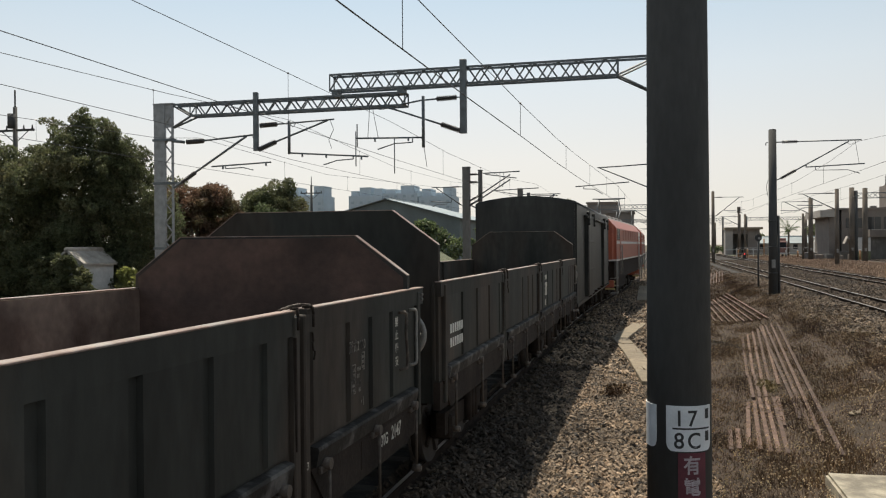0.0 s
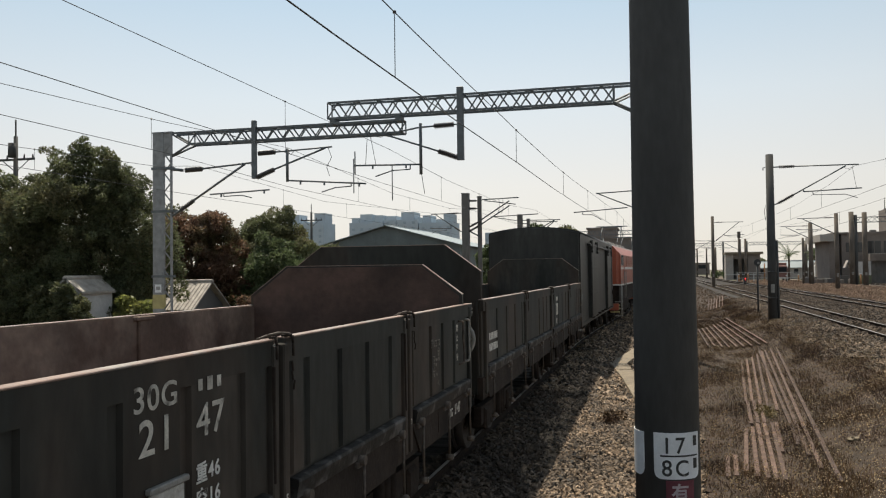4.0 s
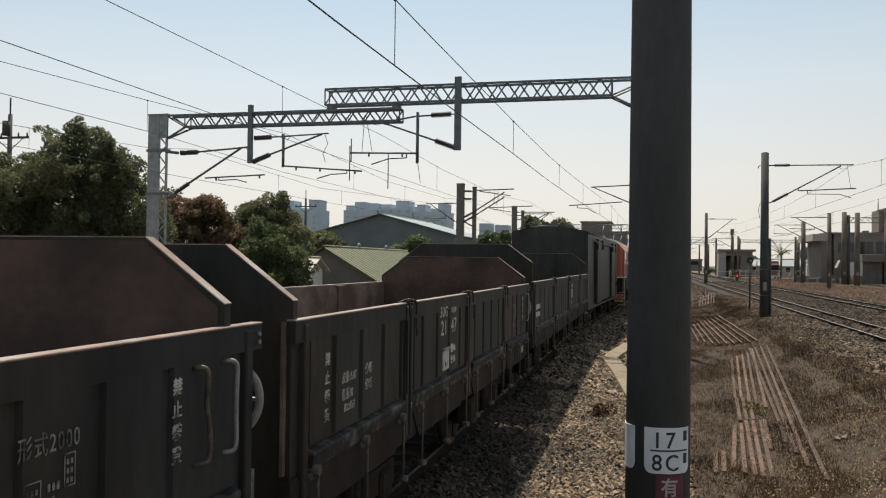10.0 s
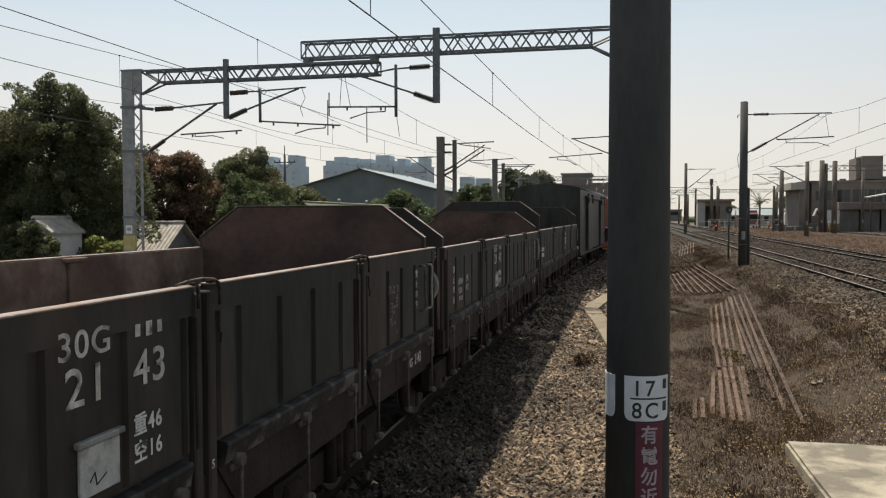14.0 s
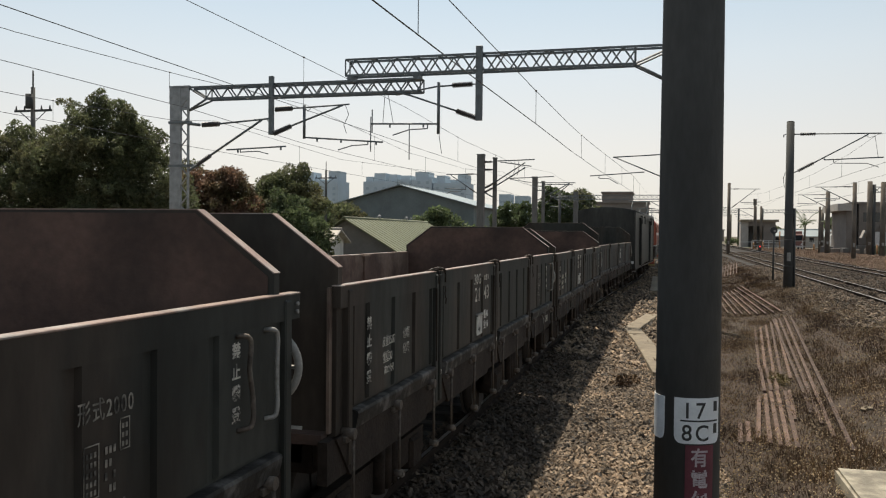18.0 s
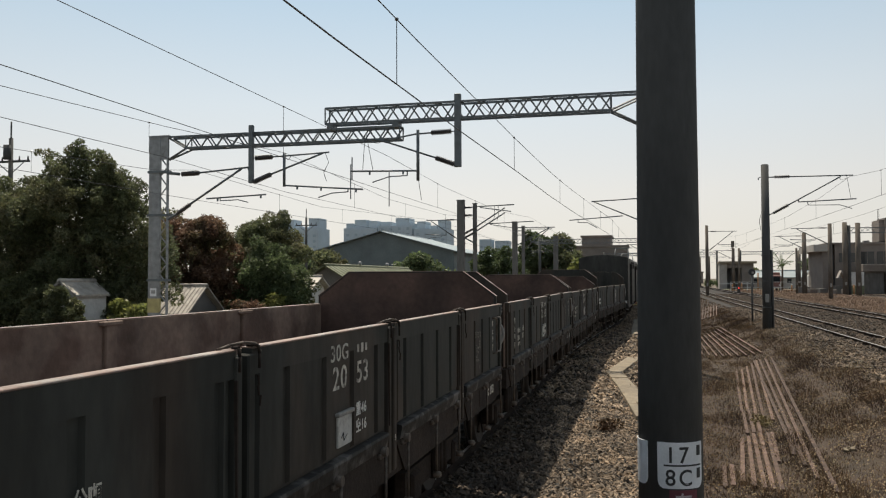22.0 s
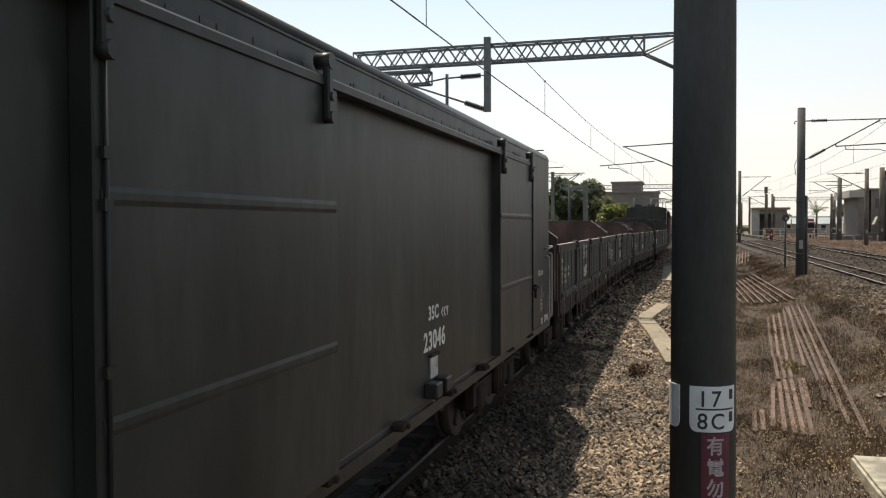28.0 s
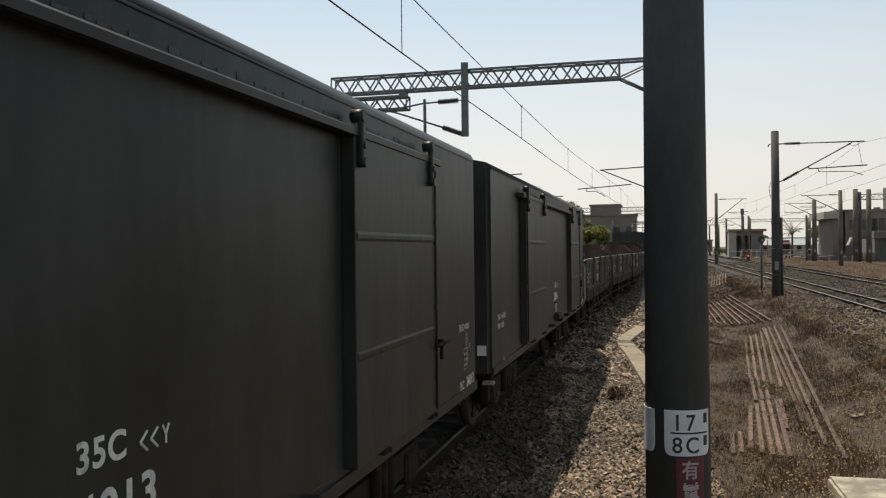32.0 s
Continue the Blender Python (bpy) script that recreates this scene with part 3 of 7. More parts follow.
def lever_mesh():
    bm = B()
    tube(bm, (0, 0, 1.20), (0, 0, 0.73), 0.011, 6)
    tube(bm, (-0.08, 0, 1.20), (0.012, 0, 1.20), 0.034, 10)
    box(bm, -0.07, -0.02, -0.06, 0.06, 1.15, 1.19, 0.006)
    return mesh_of(bm, "door_lever", M_LEVER)


def knob_mesh():
    bm = B()
    tube(bm, (-0.03, 0, 0.72), (0.03, 0, 0.72), 0.028, 10)
    tube(bm, (0.03, 0, 0.72), (0.038, 0, 0.72), 0.020, 10)
    return mesh_of(bm, "knob", M_LEVER)


ME_LEVER, ME_KNOB = lever_mesh(), knob_mesh()


def latch_mesh():
    """Hooks and drop chain on a door joint."""
    bm = B()
    for y in (-0.10, 0.10):
        chain(bm, [(0, y * 0.7, 2.10), (0.05, y, 2.10), (0.055, y, 2.06), (0.055, y, 1.99)], 0.008)
    z = 1.96
    rng = random.Random(4)
    while z > 1.82:
        z2 = z - 0.05
        tube(bm, (0.06 + rng.uniform(-.006, .006), 0.09 + rng.uniform(-.01, .01), z), (0.06, 0.09 + rng.uniform(-.01, .01), z2), 0.0055, 5)
        z = z2
    tube(bm, (0.03, -0.09, 1.95), (0.03, -0.085, 1.35), 0.012, 5)
    return mesh_of(bm, "door_latch", M_DIRTY)


ME_LATCH = latch_mesh()


TEXT_Y = {"2147": -1.285, "2143": -1.02, "2053": -1.225}
TEXT_Z = {"2147": 0.016, "2143": 0.015, "2053": 0.03}
CLIMB_Y = {"2147": 0.66, "2143": 0.72, "2053": 0.60}
RIBS = ((0.27, 0.49, 0.70, 0.90), (0.25, 0.515, 0.715, 0.905), (0.15, 0.37, 0.59, 0.81), (0.22, 0.46, 0.66))


def gondola(y_far, length, hex_top, number, label, inside=None, drop=0.0, near_in=0.0, far_in=0.20):
    """An open wagon with four drop doors a side, high hexagonal ends and hanging door levers. Its far end is at y_far at the start."""
    half = length / 2
    inside = inside or M_RUST
    car = thing("gondola_wagon", pose(TRACK_X, y_far - half, -drop), label, "freight wagon", "open wagons of the train")
    W = 1.21
    bays = 4
    bay = length / bays
    part("floor", box(B(), -1.15, 1.15, -half + 0.1, half - 0.1, 1.16, 1.22), inside, car, "rusty wagon floor")
    bm = B()
    for s in (-1, 1):
        box(bm, s * 0.42 - 0.09, s * 0.42 + 0.09, -half + 0.05, half - 0.05, 0.82, 1.16)
    for i in range(9):
        y = -half + 0.25 + i * (length - 0.5) / 8
        box(bm, -1.05, 1.05, y - 0.05, y + 0.05, 0.96, 1.16)
    tube(bm, (0.15, -1.6, 0.70), (0.15, -0.4, 0.70), 0.19, 12)
    part("underframe", bm, M_DIRTY, car, "dusty brown steel underframe")
    NEAR = 0.15 + near_in
    for s in (-1, 1):
        for b in range(bays):
            ya, yb = -half + b * bay, -half + (b + 1) * bay
            inset = 0.10
            bm = B()
            xs = sorted((s * (W - 0.03), s * W))
            box(bm, xs[0], xs[1], ya + (inset if b else NEAR), yb - (inset if b < bays - 1 else 0.03), 1.26, 2.03)
            door = part("side_door", bm, M_WAGON, car, "ribbed steel drop door in worn black paint")
            xs = sorted((s * (W - 0.05), s * (W - 0.032)))
            part("inner_lining", box(B(), xs[0], xs[1], ya + (0.004 if b else near_in), yb - 0.004, 1.22, 2.08), M_LINING if inside is M_RUST else inside, door, "rust-brown inner face with glare put into its colour")
            if s > 0:
                at = TEXT_Y.get(number, -1.04)
                cuts = [ya + bay * k for k in RIBS[b]] if b != 1 else [at - 0.62, at - 0.10, at + 0.375, at + 0.86]
                if b == bays - 1:
                    cuts = [half - 1.62, half - 1.20, half - 0.75]
                edges = [ya + (0.16 if b else NEAR + 0.10)] + cuts + [yb - (0.16 if b < bays - 1 else 0.26)]
                for i, (p, q) in enumerate(zip(edges[:-1], edges[1:])):
                    part("panel", panel_mesh(p + (0.036 if i else 0), q - (0.036 if i < len(edges) - 2 else 0), 1.335, 1.957, W, 0.0225), M_WAGON, door)
            xs = sorted((s * (W - 0.03), s * (W + 0.024)))
            gap = 0.08 if s > 0 else 0.012
            ra, rb = ya + (gap if b else 0.03 + near_in), yb - (gap if b < bays - 1 else -0.10)
            part("top_rim", box(B(), xs[0], xs[1], ra, rb, 1.957, 2.085), M_WAGON, door)
            part("rim_edge", box(B(), xs[0] - 0.004, xs[1] + 0.004, ra, rb, 2.083, 2.093, 0.003), M_RIM, door, "bare worn steel top edge")
            if s > 0:
                bm = prism(B(), [(W - 0.02, 1.19), (W + 0.040, 1.205), (W + 0.058, 1.295), (W + 0.052, 1.312), (W - 0.02, 1.325)], ya + (0.16 if b else NEAR + 0.1), yb - 0.16)
                part("door_sill", bm, M_LEDGE, door, "scraped hinge ledge")
                for k in (0.12, 0.5, 0.88):
                    lv = part("door_lever", ME_LEVER, None, car)
                    lv.location = (W + 0.07, ya + bay * k, 0)
                    kn = part("knob", ME_KNOB, None, lv, "round worn lever end")
        for b in range(bays + 1):
            y = -half + b * bay
            y += NEAR + 0.03 if b == 0 else (-0.045 if b == bays else 0)
            bm = B()
            for d in ((-0.065, 0.065) if 0 < b < bays else (0.0,)):
                xs = sorted((s * (W - 0.04), s * (W + 0.035)))
                box(bm, xs[0], xs[1], y + d - 0.035, y + d + 0.035, 1.0, 2.06, 0.008)
            if b == 0:
                xs = sorted((s * (W - 0.07), s * (W - 0.004)))
                box(bm, xs[0], xs[1], -half + near_in + 0.04, -half + near_in + 0.16, 1.0, 2.03, 0.004)
            part("post", bm, M_WAGON, car)
            if 0 < b < bays:
                bm = B()
                for a, c, z0, z1, w in ((0.048, 0.082, 1.22, 2.05, 0.075), (0.044, 0.098, 2.045, 2.083, 0.13)):
                    xs = sorted((s * (W - a), s * (W - c)))
                    box(bm, xs[0], xs[1], y - w, y + w, z0, z1, 0.008)
                part("inner_stake", bm, M_LINING if inside is M_RUST else inside, car, "rusty stake with a flat cap inside the wall")
            if s > 0 and 0 < b < bays:
                la = part("door_latch", ME_LATCH, None, car, "rusty hooks and drop chain")
                la.location = (W, y, 0)
                bm = B()
                chain(bm, [(W - 0.03, y - 0.16, 2.095), (W, y - 0.10, 2.112), (W + 0.02, y + 0.0, 2.12), (W + 0.03, y + 0.10, 2.11), (W + 0.04, y + 0.14, 2.07)], 0.0065)
                part("hook_bar", bm, M_LEVER, car)
        xs = sorted((s * 1.16, s * 1.22))
        part("side_sill", box(B(), xs[0], xs[1], -half + 0.02, half - 0.02, 0.95, 1.20), M_DIRTY, car)
        for b in range(bays):
            ya = -half + b * bay
            out = [(ya + 0.12, 1.2), (ya + bay - 0.12, 1.2), (ya + bay - 0.35, 0.93), (ya + 0.35, 0.93)]
            bm = B()
            vs = [[bm.verts.new((s * x, y, z)) for y, z in out] for x in (1.20, 1.235)]
            bm.faces.new(vs[0]), bm.faces.new(vs[1][::-1])
            for i in range(4):
                bm.faces.new((vs[0][i], vs[0][(i + 1) % 4], vs[1][(i + 1) % 4], vs[1][i]))
            bmesh.ops.recalc_face_normals(bm, faces=bm.faces)
            part("apron_plate", bm, M_DIRTY, car)
    for s in (-1, 1):
        y = s * (half - (far_in if s > 0 else 0.10 + near_in))
        out = [(-1.20, 1.0), (1.20, 1.0), (1.20, hex_top - 0.315), (0.77, hex_top), (-0.77, hex_top), (-1.20, hex_top - 0.315)]
        end = part("end_plate", prism(B(), out, y - 0.03, y + 0.03), M_WAGON, car, "high black end wall with cut corners")
        inn = [(-1.15, 1.22), (1.15, 1.22), (1.17, hex_top - 0.33), (0.76, hex_top - 0.015), (-0.76, hex_top - 0.015), (-1.17, hex_top - 0.33)]
        part("inner_lining", prism(B(), inn, y - s * 0.034 - 0.002, y - s * 0.034 + 0.002), inside, end, "rusty inner face")
        bm = B()
        pts = [(1.20, y, hex_top - 0.315), (0.77, y, hex_top), (-0.77, y, hex_top), (-1.20, y, hex_top - 0.315)]
        for a, b in zip(pts[:-1], pts[1:]):
            d = (Vector(b) - Vector(a)).normalized()
            nrm = Vector((d.z, 0, -d.x))
            if nrm.z < 0:
                nrm = -nrm
            v = [bm.verts.new(Vector(q) + nrm * h + Vector((0, w, 0))) for q in (a, b) for h, w in ((0.0, -0.034), (0.0, 0.034), (0.006, 0.034), (0.006, -0.034))]
            for f in ((0, 1, 2, 3), (7, 6, 5, 4), (0, 4, 5, 1), (1, 5, 6, 2), (2, 6, 7, 3), (3, 7, 4, 0)):
                bm.faces.new([v[i] for i in f])
        bmesh.ops.recalc_face_normals(bm, faces=bm.faces)
        part("end_edge", bm, M_RIM, end, "bare worn steel edge")
    bm = B()
    for z in (2.035, 1.995):
        tube(bm, (W + 0.02, half + 0.06, z), (W + 0.036, half + 0.06, z), 0.011, 8)
    part("bolt_head", bm, M_BAR, car)
    brake_wheel(car, half - 0.14, half + 0.03, 1.71)
    for y, wave, m in ((half - 0.235, 0.0, M_BAR), (half - 0.50, 0.022, M_LEVER)):
        x, z0, z1 = W + 0.062, 1.515, 1.935
        pts = [(W + 0.02, y - 0.055, z1), (x, y - 0.05, z1 + 0.006), (x + 0.004, y - 0.01, z1 - 0.01), (x + 0.004, y, z1 - 0.05), (x, y - wave * 0.5, (z0 + z1) / 2 + 0.06), (x, y + wave, (z0 + z1) / 2 - 0.06),
               (x + 0.004, y + wave * 1.2, z0 + 0.05), (x, y + wave - 0.01, z0), (W + 0.02, y - 0.05, z0 - 0.004)]
        part("grab_rail", pipe(B(), pts, 0.0115, 8, 0.02), m, car, "worn pale grab rail" if wave == 0 else "bent rusty grab rail")
    part("end_card", box(B(), 0.78, 0.98, -half + near_in + 0.06, -half + near_in + 0.066, 1.02, 1.24), M_PAPER, car, "faded square plate low on the end wall")
    couplers(car, half - 0.06)
    running_gear(car, half * 0.58, 0.75, drop)
    X = W + 0.0255
    if number:
        y0 = TEXT_Y[number]
        up = TEXT_Z[number]
        lettering("30G", 0.142, M_WORN, car, SIDE_TEXT(X, y0, 1.885 + up), squeeze=1.20, spacing=1.1, bold=0.010)
        lettering(number[:2], 0.20, M_WORN, car, SIDE_TEXT(X, y0 + 0.035, 1.712 + up), squeeze=1.16, spacing=1.15, bold=0.010)
        lettering(number[2:], 0.20, M_WORN, car, SIDE_TEXT(X, y0 + 0.455, 1.712 + up), squeeze=1.16, spacing=1.08, bold=0.010)
        small_marks(car, X, [(y0 + 0.47, 1.91 + up, 0.035, 0.05), (y0 + 0.545, 1.905 + up, 0.045, 0.06), (y0 + 0.63, 1.91 + up, 0.035, 0.05)], M_WORN)
        lettering("重46", 0.095, M_WHITE, car, SIDE_TEXT(X, y0 + 0.45, 1.535), spacing=1.15)
        lettering("空16", 0.095, M_WHITE, car, SIDE_TEXT(X, y0 + 0.45, 1.425), spacing=1.15)
        card = part("waybill_card", box(B(), W + 0.022, W + 0.038, y0 + 0.10, y0 + 0.34, 1.385, 1.57, 0.004), M_PAPER, car, "white waybill card in a holder")
        part("card_rail", box(B(), W + 0.022, W + 0.052, y0 + 0.08, y0 + 0.36, 1.575, 1.60, 0.005), M_BAR, card)
        chain_bm = chain(B(), [(W + 0.040, y0 + 0.15, 1.44), (W + 0.040, y0 + 0.18, 1.47), (W + 0.040, y0 + 0.19, 1.42), (W + 0.040, y0 + 0.25, 1.45)], 0.003, 4)
        part("scribble", chain_bm, M_BLACK, card)
        ya = -half + 0.475 + {"2053": -0.10, "2143": 0.14}.get(number, 0.0)
        for i, ch in enumerate("禁止攀登"):
            lettering(ch, 0.088, M_WORN, car, SIDE_TEXT(X, ya, 1.79 - 0.115 * i))
        lettering("皮重15.87", 0.082, M_WORN, car, SIDE_TEXT(X, ya + 0.30, 1.64), squeeze=0.78, bold=0.005)
        lettering("載重30", 0.082, M_WORN, car, SIDE_TEXT(X, ya + 0.30, 1.53), squeeze=0.84, bold=0.005)
        lettering("高2.2公尺", 0.06, M_WORN, car, SIDE_TEXT(X, ya + 0.34, 1.45), squeeze=0.8)
        lettering("公噸", 0.085, M_WORN, car, SIDE_TEXT(X, ya + 0.745, 1.645), squeeze=0.9)
        lettering("公噸", 0.085, M_WORN, car, SIDE_TEXT(X, ya + 0.745, 1.535), squeeze=0.9)
        yb = half - 1.60
        lettering("形式2000", 0.085, M_FAINT, car, SIDE_TEXT(X, yb, 1.765), squeeze=0.78, spacing=1.2, bold=0.004)
        rows = []
        for p, z0, w, h in ((yb + 0.03, 1.50, 0.075, 0.18), (yb + 0.22, 1.63, 0.052, 0.11)):
            rows += [(p, z0, w, 0.004), (p, z0 + h, w, 0.004), (p, z0, 0.004, h), (p + w, z0, 0.004, h + 0.004)]
            rows += [(p + 0.012 + 0.02 * i, z0 + 0.012 + 0.032 * j, 0.011, 0.018) for i in range(int(w / 0.024)) for j in range(int(h / 0.034))]
        rows += [(yb + 0.14 + 0.022 * i, 1.50 + 0.045 * j, 0.012, 0.026) for i in range(3) for j in range(4) if (i * 5 + j * 3) % 4] + [(yb + 0.24, 1.40, 0.010, 0.06), (yb + 0.20, 1.42, 0.014, 0.02)]
        small_marks(car, X, rows)
        for i, ch in enumerate("禁止攀登"):
            lettering(ch, 0.076, M_WORN, car, SIDE_TEXT(X, half - CLIMB_Y[number], 1.845 - 0.096 * i))
        part("number_board", box(B(), W + 0.005, W + 0.03, half - 1.40, half - 0.38, 0.99, 1.175, 0.004), M_DIRTY, car, "brown number board under the door")
        lettering("30G", 0.11, M_NUMBER, car, SIDE_TEXT(W + 0.033, half - 1.02, 1.05), squeeze=0.8)
        lettering(number, 0.135, M_NUMBER, car, SIDE_TEXT(W + 0.033, half - 0.79, 1.05), squeeze=0.85)
        for b in range(1, bays):
            lettering("353"[b - 1], 0.06, M_WORN, car, SIDE_TEXT(W + 0.037, -half + b * bay + 0.04, 1.22))
    else:
        small_marks(car, X, [(-half + 0.35 + 0.09 * i, 1.60, 0.06, 0.085) for i in range(6)] + [(-half + 0.35 + 0.09 * i, 1.47, 0.06, 0.085) for i in range(6)], M_WHITE)
        small_marks(car, X, [(half - 5.6, 1.55, 0.30, 0.22), (half - 5.6, 1.38, 0.12, 0.1), (half - 5.6, 1.82, 0.25, 0.08)], M_WORN)
    return car


def small_marks(car, x, rows, paint=None):
    tagged(part("stencil_panel", marks(x, rows), paint or M_FAINT, car, "small white stencil marks, unreadable"), kind="stuff")


def marks(x, rows):
    bm = B()
    for y, z, w, h in rows:
        box(bm, x, x + 0.0015, y, y + w, z, z + h)
    return bm


def arch(w, z0, z1, r=0.10, n=8):
    """Roof outline from one eave to the other: rounded eaves, shallow arch."""
    pts = []
    for i in range(5):
        a = math.pi / 2 * i / 4
        pts.append((w - r + r * math.cos(a), z0 + r * math.sin(a)))
    for i in range(1, n):
        x = (w - r) * (1 - 2 * i / n)
        pts.append((x, z0 + r + (z1 - z0 - r) * (1 - (x / (w - r)) ** 2)))
    for i in range(5):
        a = math.pi / 2 * (1 - i / 4)
        pts.append((-(w - r + r * math.cos(a)), z0 + r * math.sin(a)))
    return pts


def boxcar(y_far, number, form, label, far_rails, form_at=(5.26, 1.69), num_y=-0.13, W=1.17, ZE=3.36):
    L, Z0 = 12.35, 0.92
    half = L / 2
    car = thing("boxcar", pose(TRACK_X, y_far - half, 0), label, "freight wagon", "covered wagons of the train")
    end = half + 0.10
    bm = prism(B(), [(-W, Z0), (W, Z0), (W, ZE), (-W, ZE)], -half, end)
    bmesh.ops.bevel(bm, geom=[e for e in bm.edges if abs(e.verts[0].co.z - e.verts[1].co.z) > 1], offset=0.05, segments=3, affect="EDGES")
    part("body", bm, M_BOX, car, "smooth black-painted steel body, faintly dented")
    bm = prism(B(), arch(W + 0.003, ZE - 0.004, ZE + 0.225, 0.10), -half - 0.003, end + 0.003)
    bmesh.ops.bevel(bm, geom=[e for e in bm.edges if abs(e.verts[0].co.y - e.verts[1].co.y) < 0.01 and e.verts[0].co.z + e.verts[1].co.z > 2 * ZE + 0.02], offset=0.05, segments=3, affect="EDGES")
    for f in bm.faces:
        f.smooth = abs(f.normal.y) < 0.5
    roof = part("roof", bm, M_BOX, car, "dark arched metal roof with rounded eaves")
    bm = box(B(), W + 0.001, W + 0.007, -half + 0.06, end - 0.06, ZE - 0.012, ZE + 0.003, 0.002)
    part("eave_seam", bm, M_BOX, roof, "thin raised seam under the eave")
    # ragged holes rusted along the flange above the door rail
    rng, bm, q = random.Random(7), B(), half - 2.3
    while q > half - 10.1:
        w, h = rng.uniform(0.03, 0.12), rng.uniform(0.012, 0.040)
        if rng.random() < 0.75:
            box(bm, W + 0.0005, W + 0.003, q - w, q, 3.232, 3.232 + h)
        q -= w + rng.uniform(0.015, 0.09)
    part("flange_rot", bm, M_BLACK, car, "row of ragged dark rust holes")["kind"] = "stuff"
    # doors, seen from the near side: ribbed leaf, plain sliding leaf, ribbed leaf
    for s in (1, -1):
        for k, (a, b, ribbed, out) in enumerate(((1.91, 3.86, True, 0.095), (3.88, 8.15, False, 0.004), (8.17, 10.16, True, 0.095))):
            ya, yb = half - b, half - a
            xs = sorted((s * W, s * (W + out)))
            bm = box(B(), xs[0], xs[1], ya, yb, 1.03, 3.15, 0.006)
            door = part("sliding_door" if not ribbed else "side_door", bm, M_BOX, car)
            if ribbed and s > 0:
                for z in (2.50, 1.735):
                    r = prism(B(), [(0, -0.04), (0.007, -0.012), (0.007, 0.012), (0, 0.04)], 0, yb - ya - 0.06)
                    rb = part("rib", r, M_BOX, door, "pressed horizontal stiffening rib")
                    rb.location = (W + out - 0.002, ya + 0.03, z)
                if k == 0:
                    x = W + out
                    bm = chain(B(), [(x + 0.035, yb - 0.12, 1.60), (x + 0.045, yb + 0.02, 1.605), (x + 0.03, yb + 0.30, 1.60)], 0.014)
                    box(bm, x - 0.09, x + 0.05, yb + 0.02, yb + 0.08, 1.57, 1.64, 0.008)
                    tube(bm, (x + 0.03, yb + 0.05, 1.57), (x + 0.03, yb + 0.05, 1.47), 0.016, 8)
                    part("door_latch", bm, M_DIRTY, door, "worn horizontal latch bar")
                x, yy = W + out, (yb - 0.03) if k == 0 else (ya + 0.05)
                bm = tube(B(), (x + 0.010, yy, 1.06), (x + 0.010, yy, 3.08), 0.009, 6)
                for z in (1.10, 1.30, 1.9, 2.45, 2.62, 2.95):
                    box(bm, x, x + 0.020, yy - 0.022, yy + 0.022, z, z + 0.04)
                part("locking_bar", bm, M_BOX, door)
        rail = [(W, 3.150), (W + 0.090, 3.130), (W + 0.108, 3.136), (W + 0.110, 3.176), (W + 0.100, 3.188), (W + 0.080, 3.192), (W, 3.205)]
        part("door_rail", prism(B(), [(s * x, z) for x, z in rail], half - 10.45, half - 1.74), M_BOX, car, "long overhead sliding-door rail")
        for a in (2.10, 3.78, 8.34, 10.12):
            bm = B()
            y = half - a
            xs = sorted((s * (W + 0.095), s * (W + 0.135)))
            box(bm, xs[0], xs[1], y - 0.030, y + 0.030, 2.96, 3.25, 0.010)
            tube(bm, (s * (W + 0.05), y, 3.265), (s * (W + 0.14), y, 3.265), 0.044, 14)
            tube(bm, (s * (W + 0.09), y, 3.08), (s * (W + 0.150), y, 3.08), 0.026, 8)
            tube(bm, (s * (W + 0.09), y, 2.97), (s * (W + 0.150), y, 2.97), 0.034, 10)
            part("door_hanger", bm, M_BOX, car)
        xs = sorted((s * W, s * (W + 0.02)))
        bm = box(B(), xs[0], xs[1], -half + 0.05, end - 0.05, 0.90, 0.99)
        part("side_sill", bm, M_BOX, car)
        if s > 0:
            for i in range(7):
                y = half - 2.0 - i * 1.25
                bm = box(B(), W, W + 0.10, y - 0.06, y + 0.06, 0.985, 1.045, 0.015)
                tube(bm, (W + 0.02, y, 1.02), (W + 0.12, y, 1.02), 0.02, 6)
                part("door_roller", bm, M_DIRTY, car)
    bm = B()
    for s in (-1, 1):
        box(bm, s * 0.42 - 0.09, s * 0.42 + 0.09, -half + 0.1, half - 0.1, 0.66, 0.93)
    for i in range(10):
        y = -half + 0.4 + i * (L - 0.8) / 9
        box(bm, -1.1, 1.1, y - 0.05, y + 0.05, 0.80, 0.93)
    tube(bm, (0.6, -1.2, 0.62), (0.6, 0.4, 0.62), 0.2, 12)
    part("underframe", bm, M_DIRTY, car, "dusty steel underframe")
    if far_rails:
        for y, z0, z1 in ((half - 0.05, 1.05, 1.98), (half - 0.29, 1.0, 1.94)):
            bm = pipe(B(), [(W - 0.01, y, z1), (W + 0.055, y, z1), (W + 0.06, y + 0.005, z1 - 0.04), (W + 0.06, y + 0.005, z0 + 0.04), (W + 0.055, y, z0), (W - 0.01, y, z0)], 0.016)
            part("grab_rail", bm, M_BAR, car, "worn pale grab rail")
        part("grab_rail", pipe(B(), [(W, half - 0.36, 2.06), (W + 0.06, half - 0.34, 2.065), (W + 0.06, half + 0.02, 2.08), (W, half + 0.02, 2.08)], 0.016), M_BAR, car, "worn pale grab rail")
    if far_rails:
        brake_wheel(car, half + 0.09, half + 0.16, 1.785, 0.92)
    part("end_card", box(B(), W - 0.17, W - 0.06, -half - 0.012, -half - 0.002, 1.14, 1.26), M_CARD, car, "white card on the end wall")
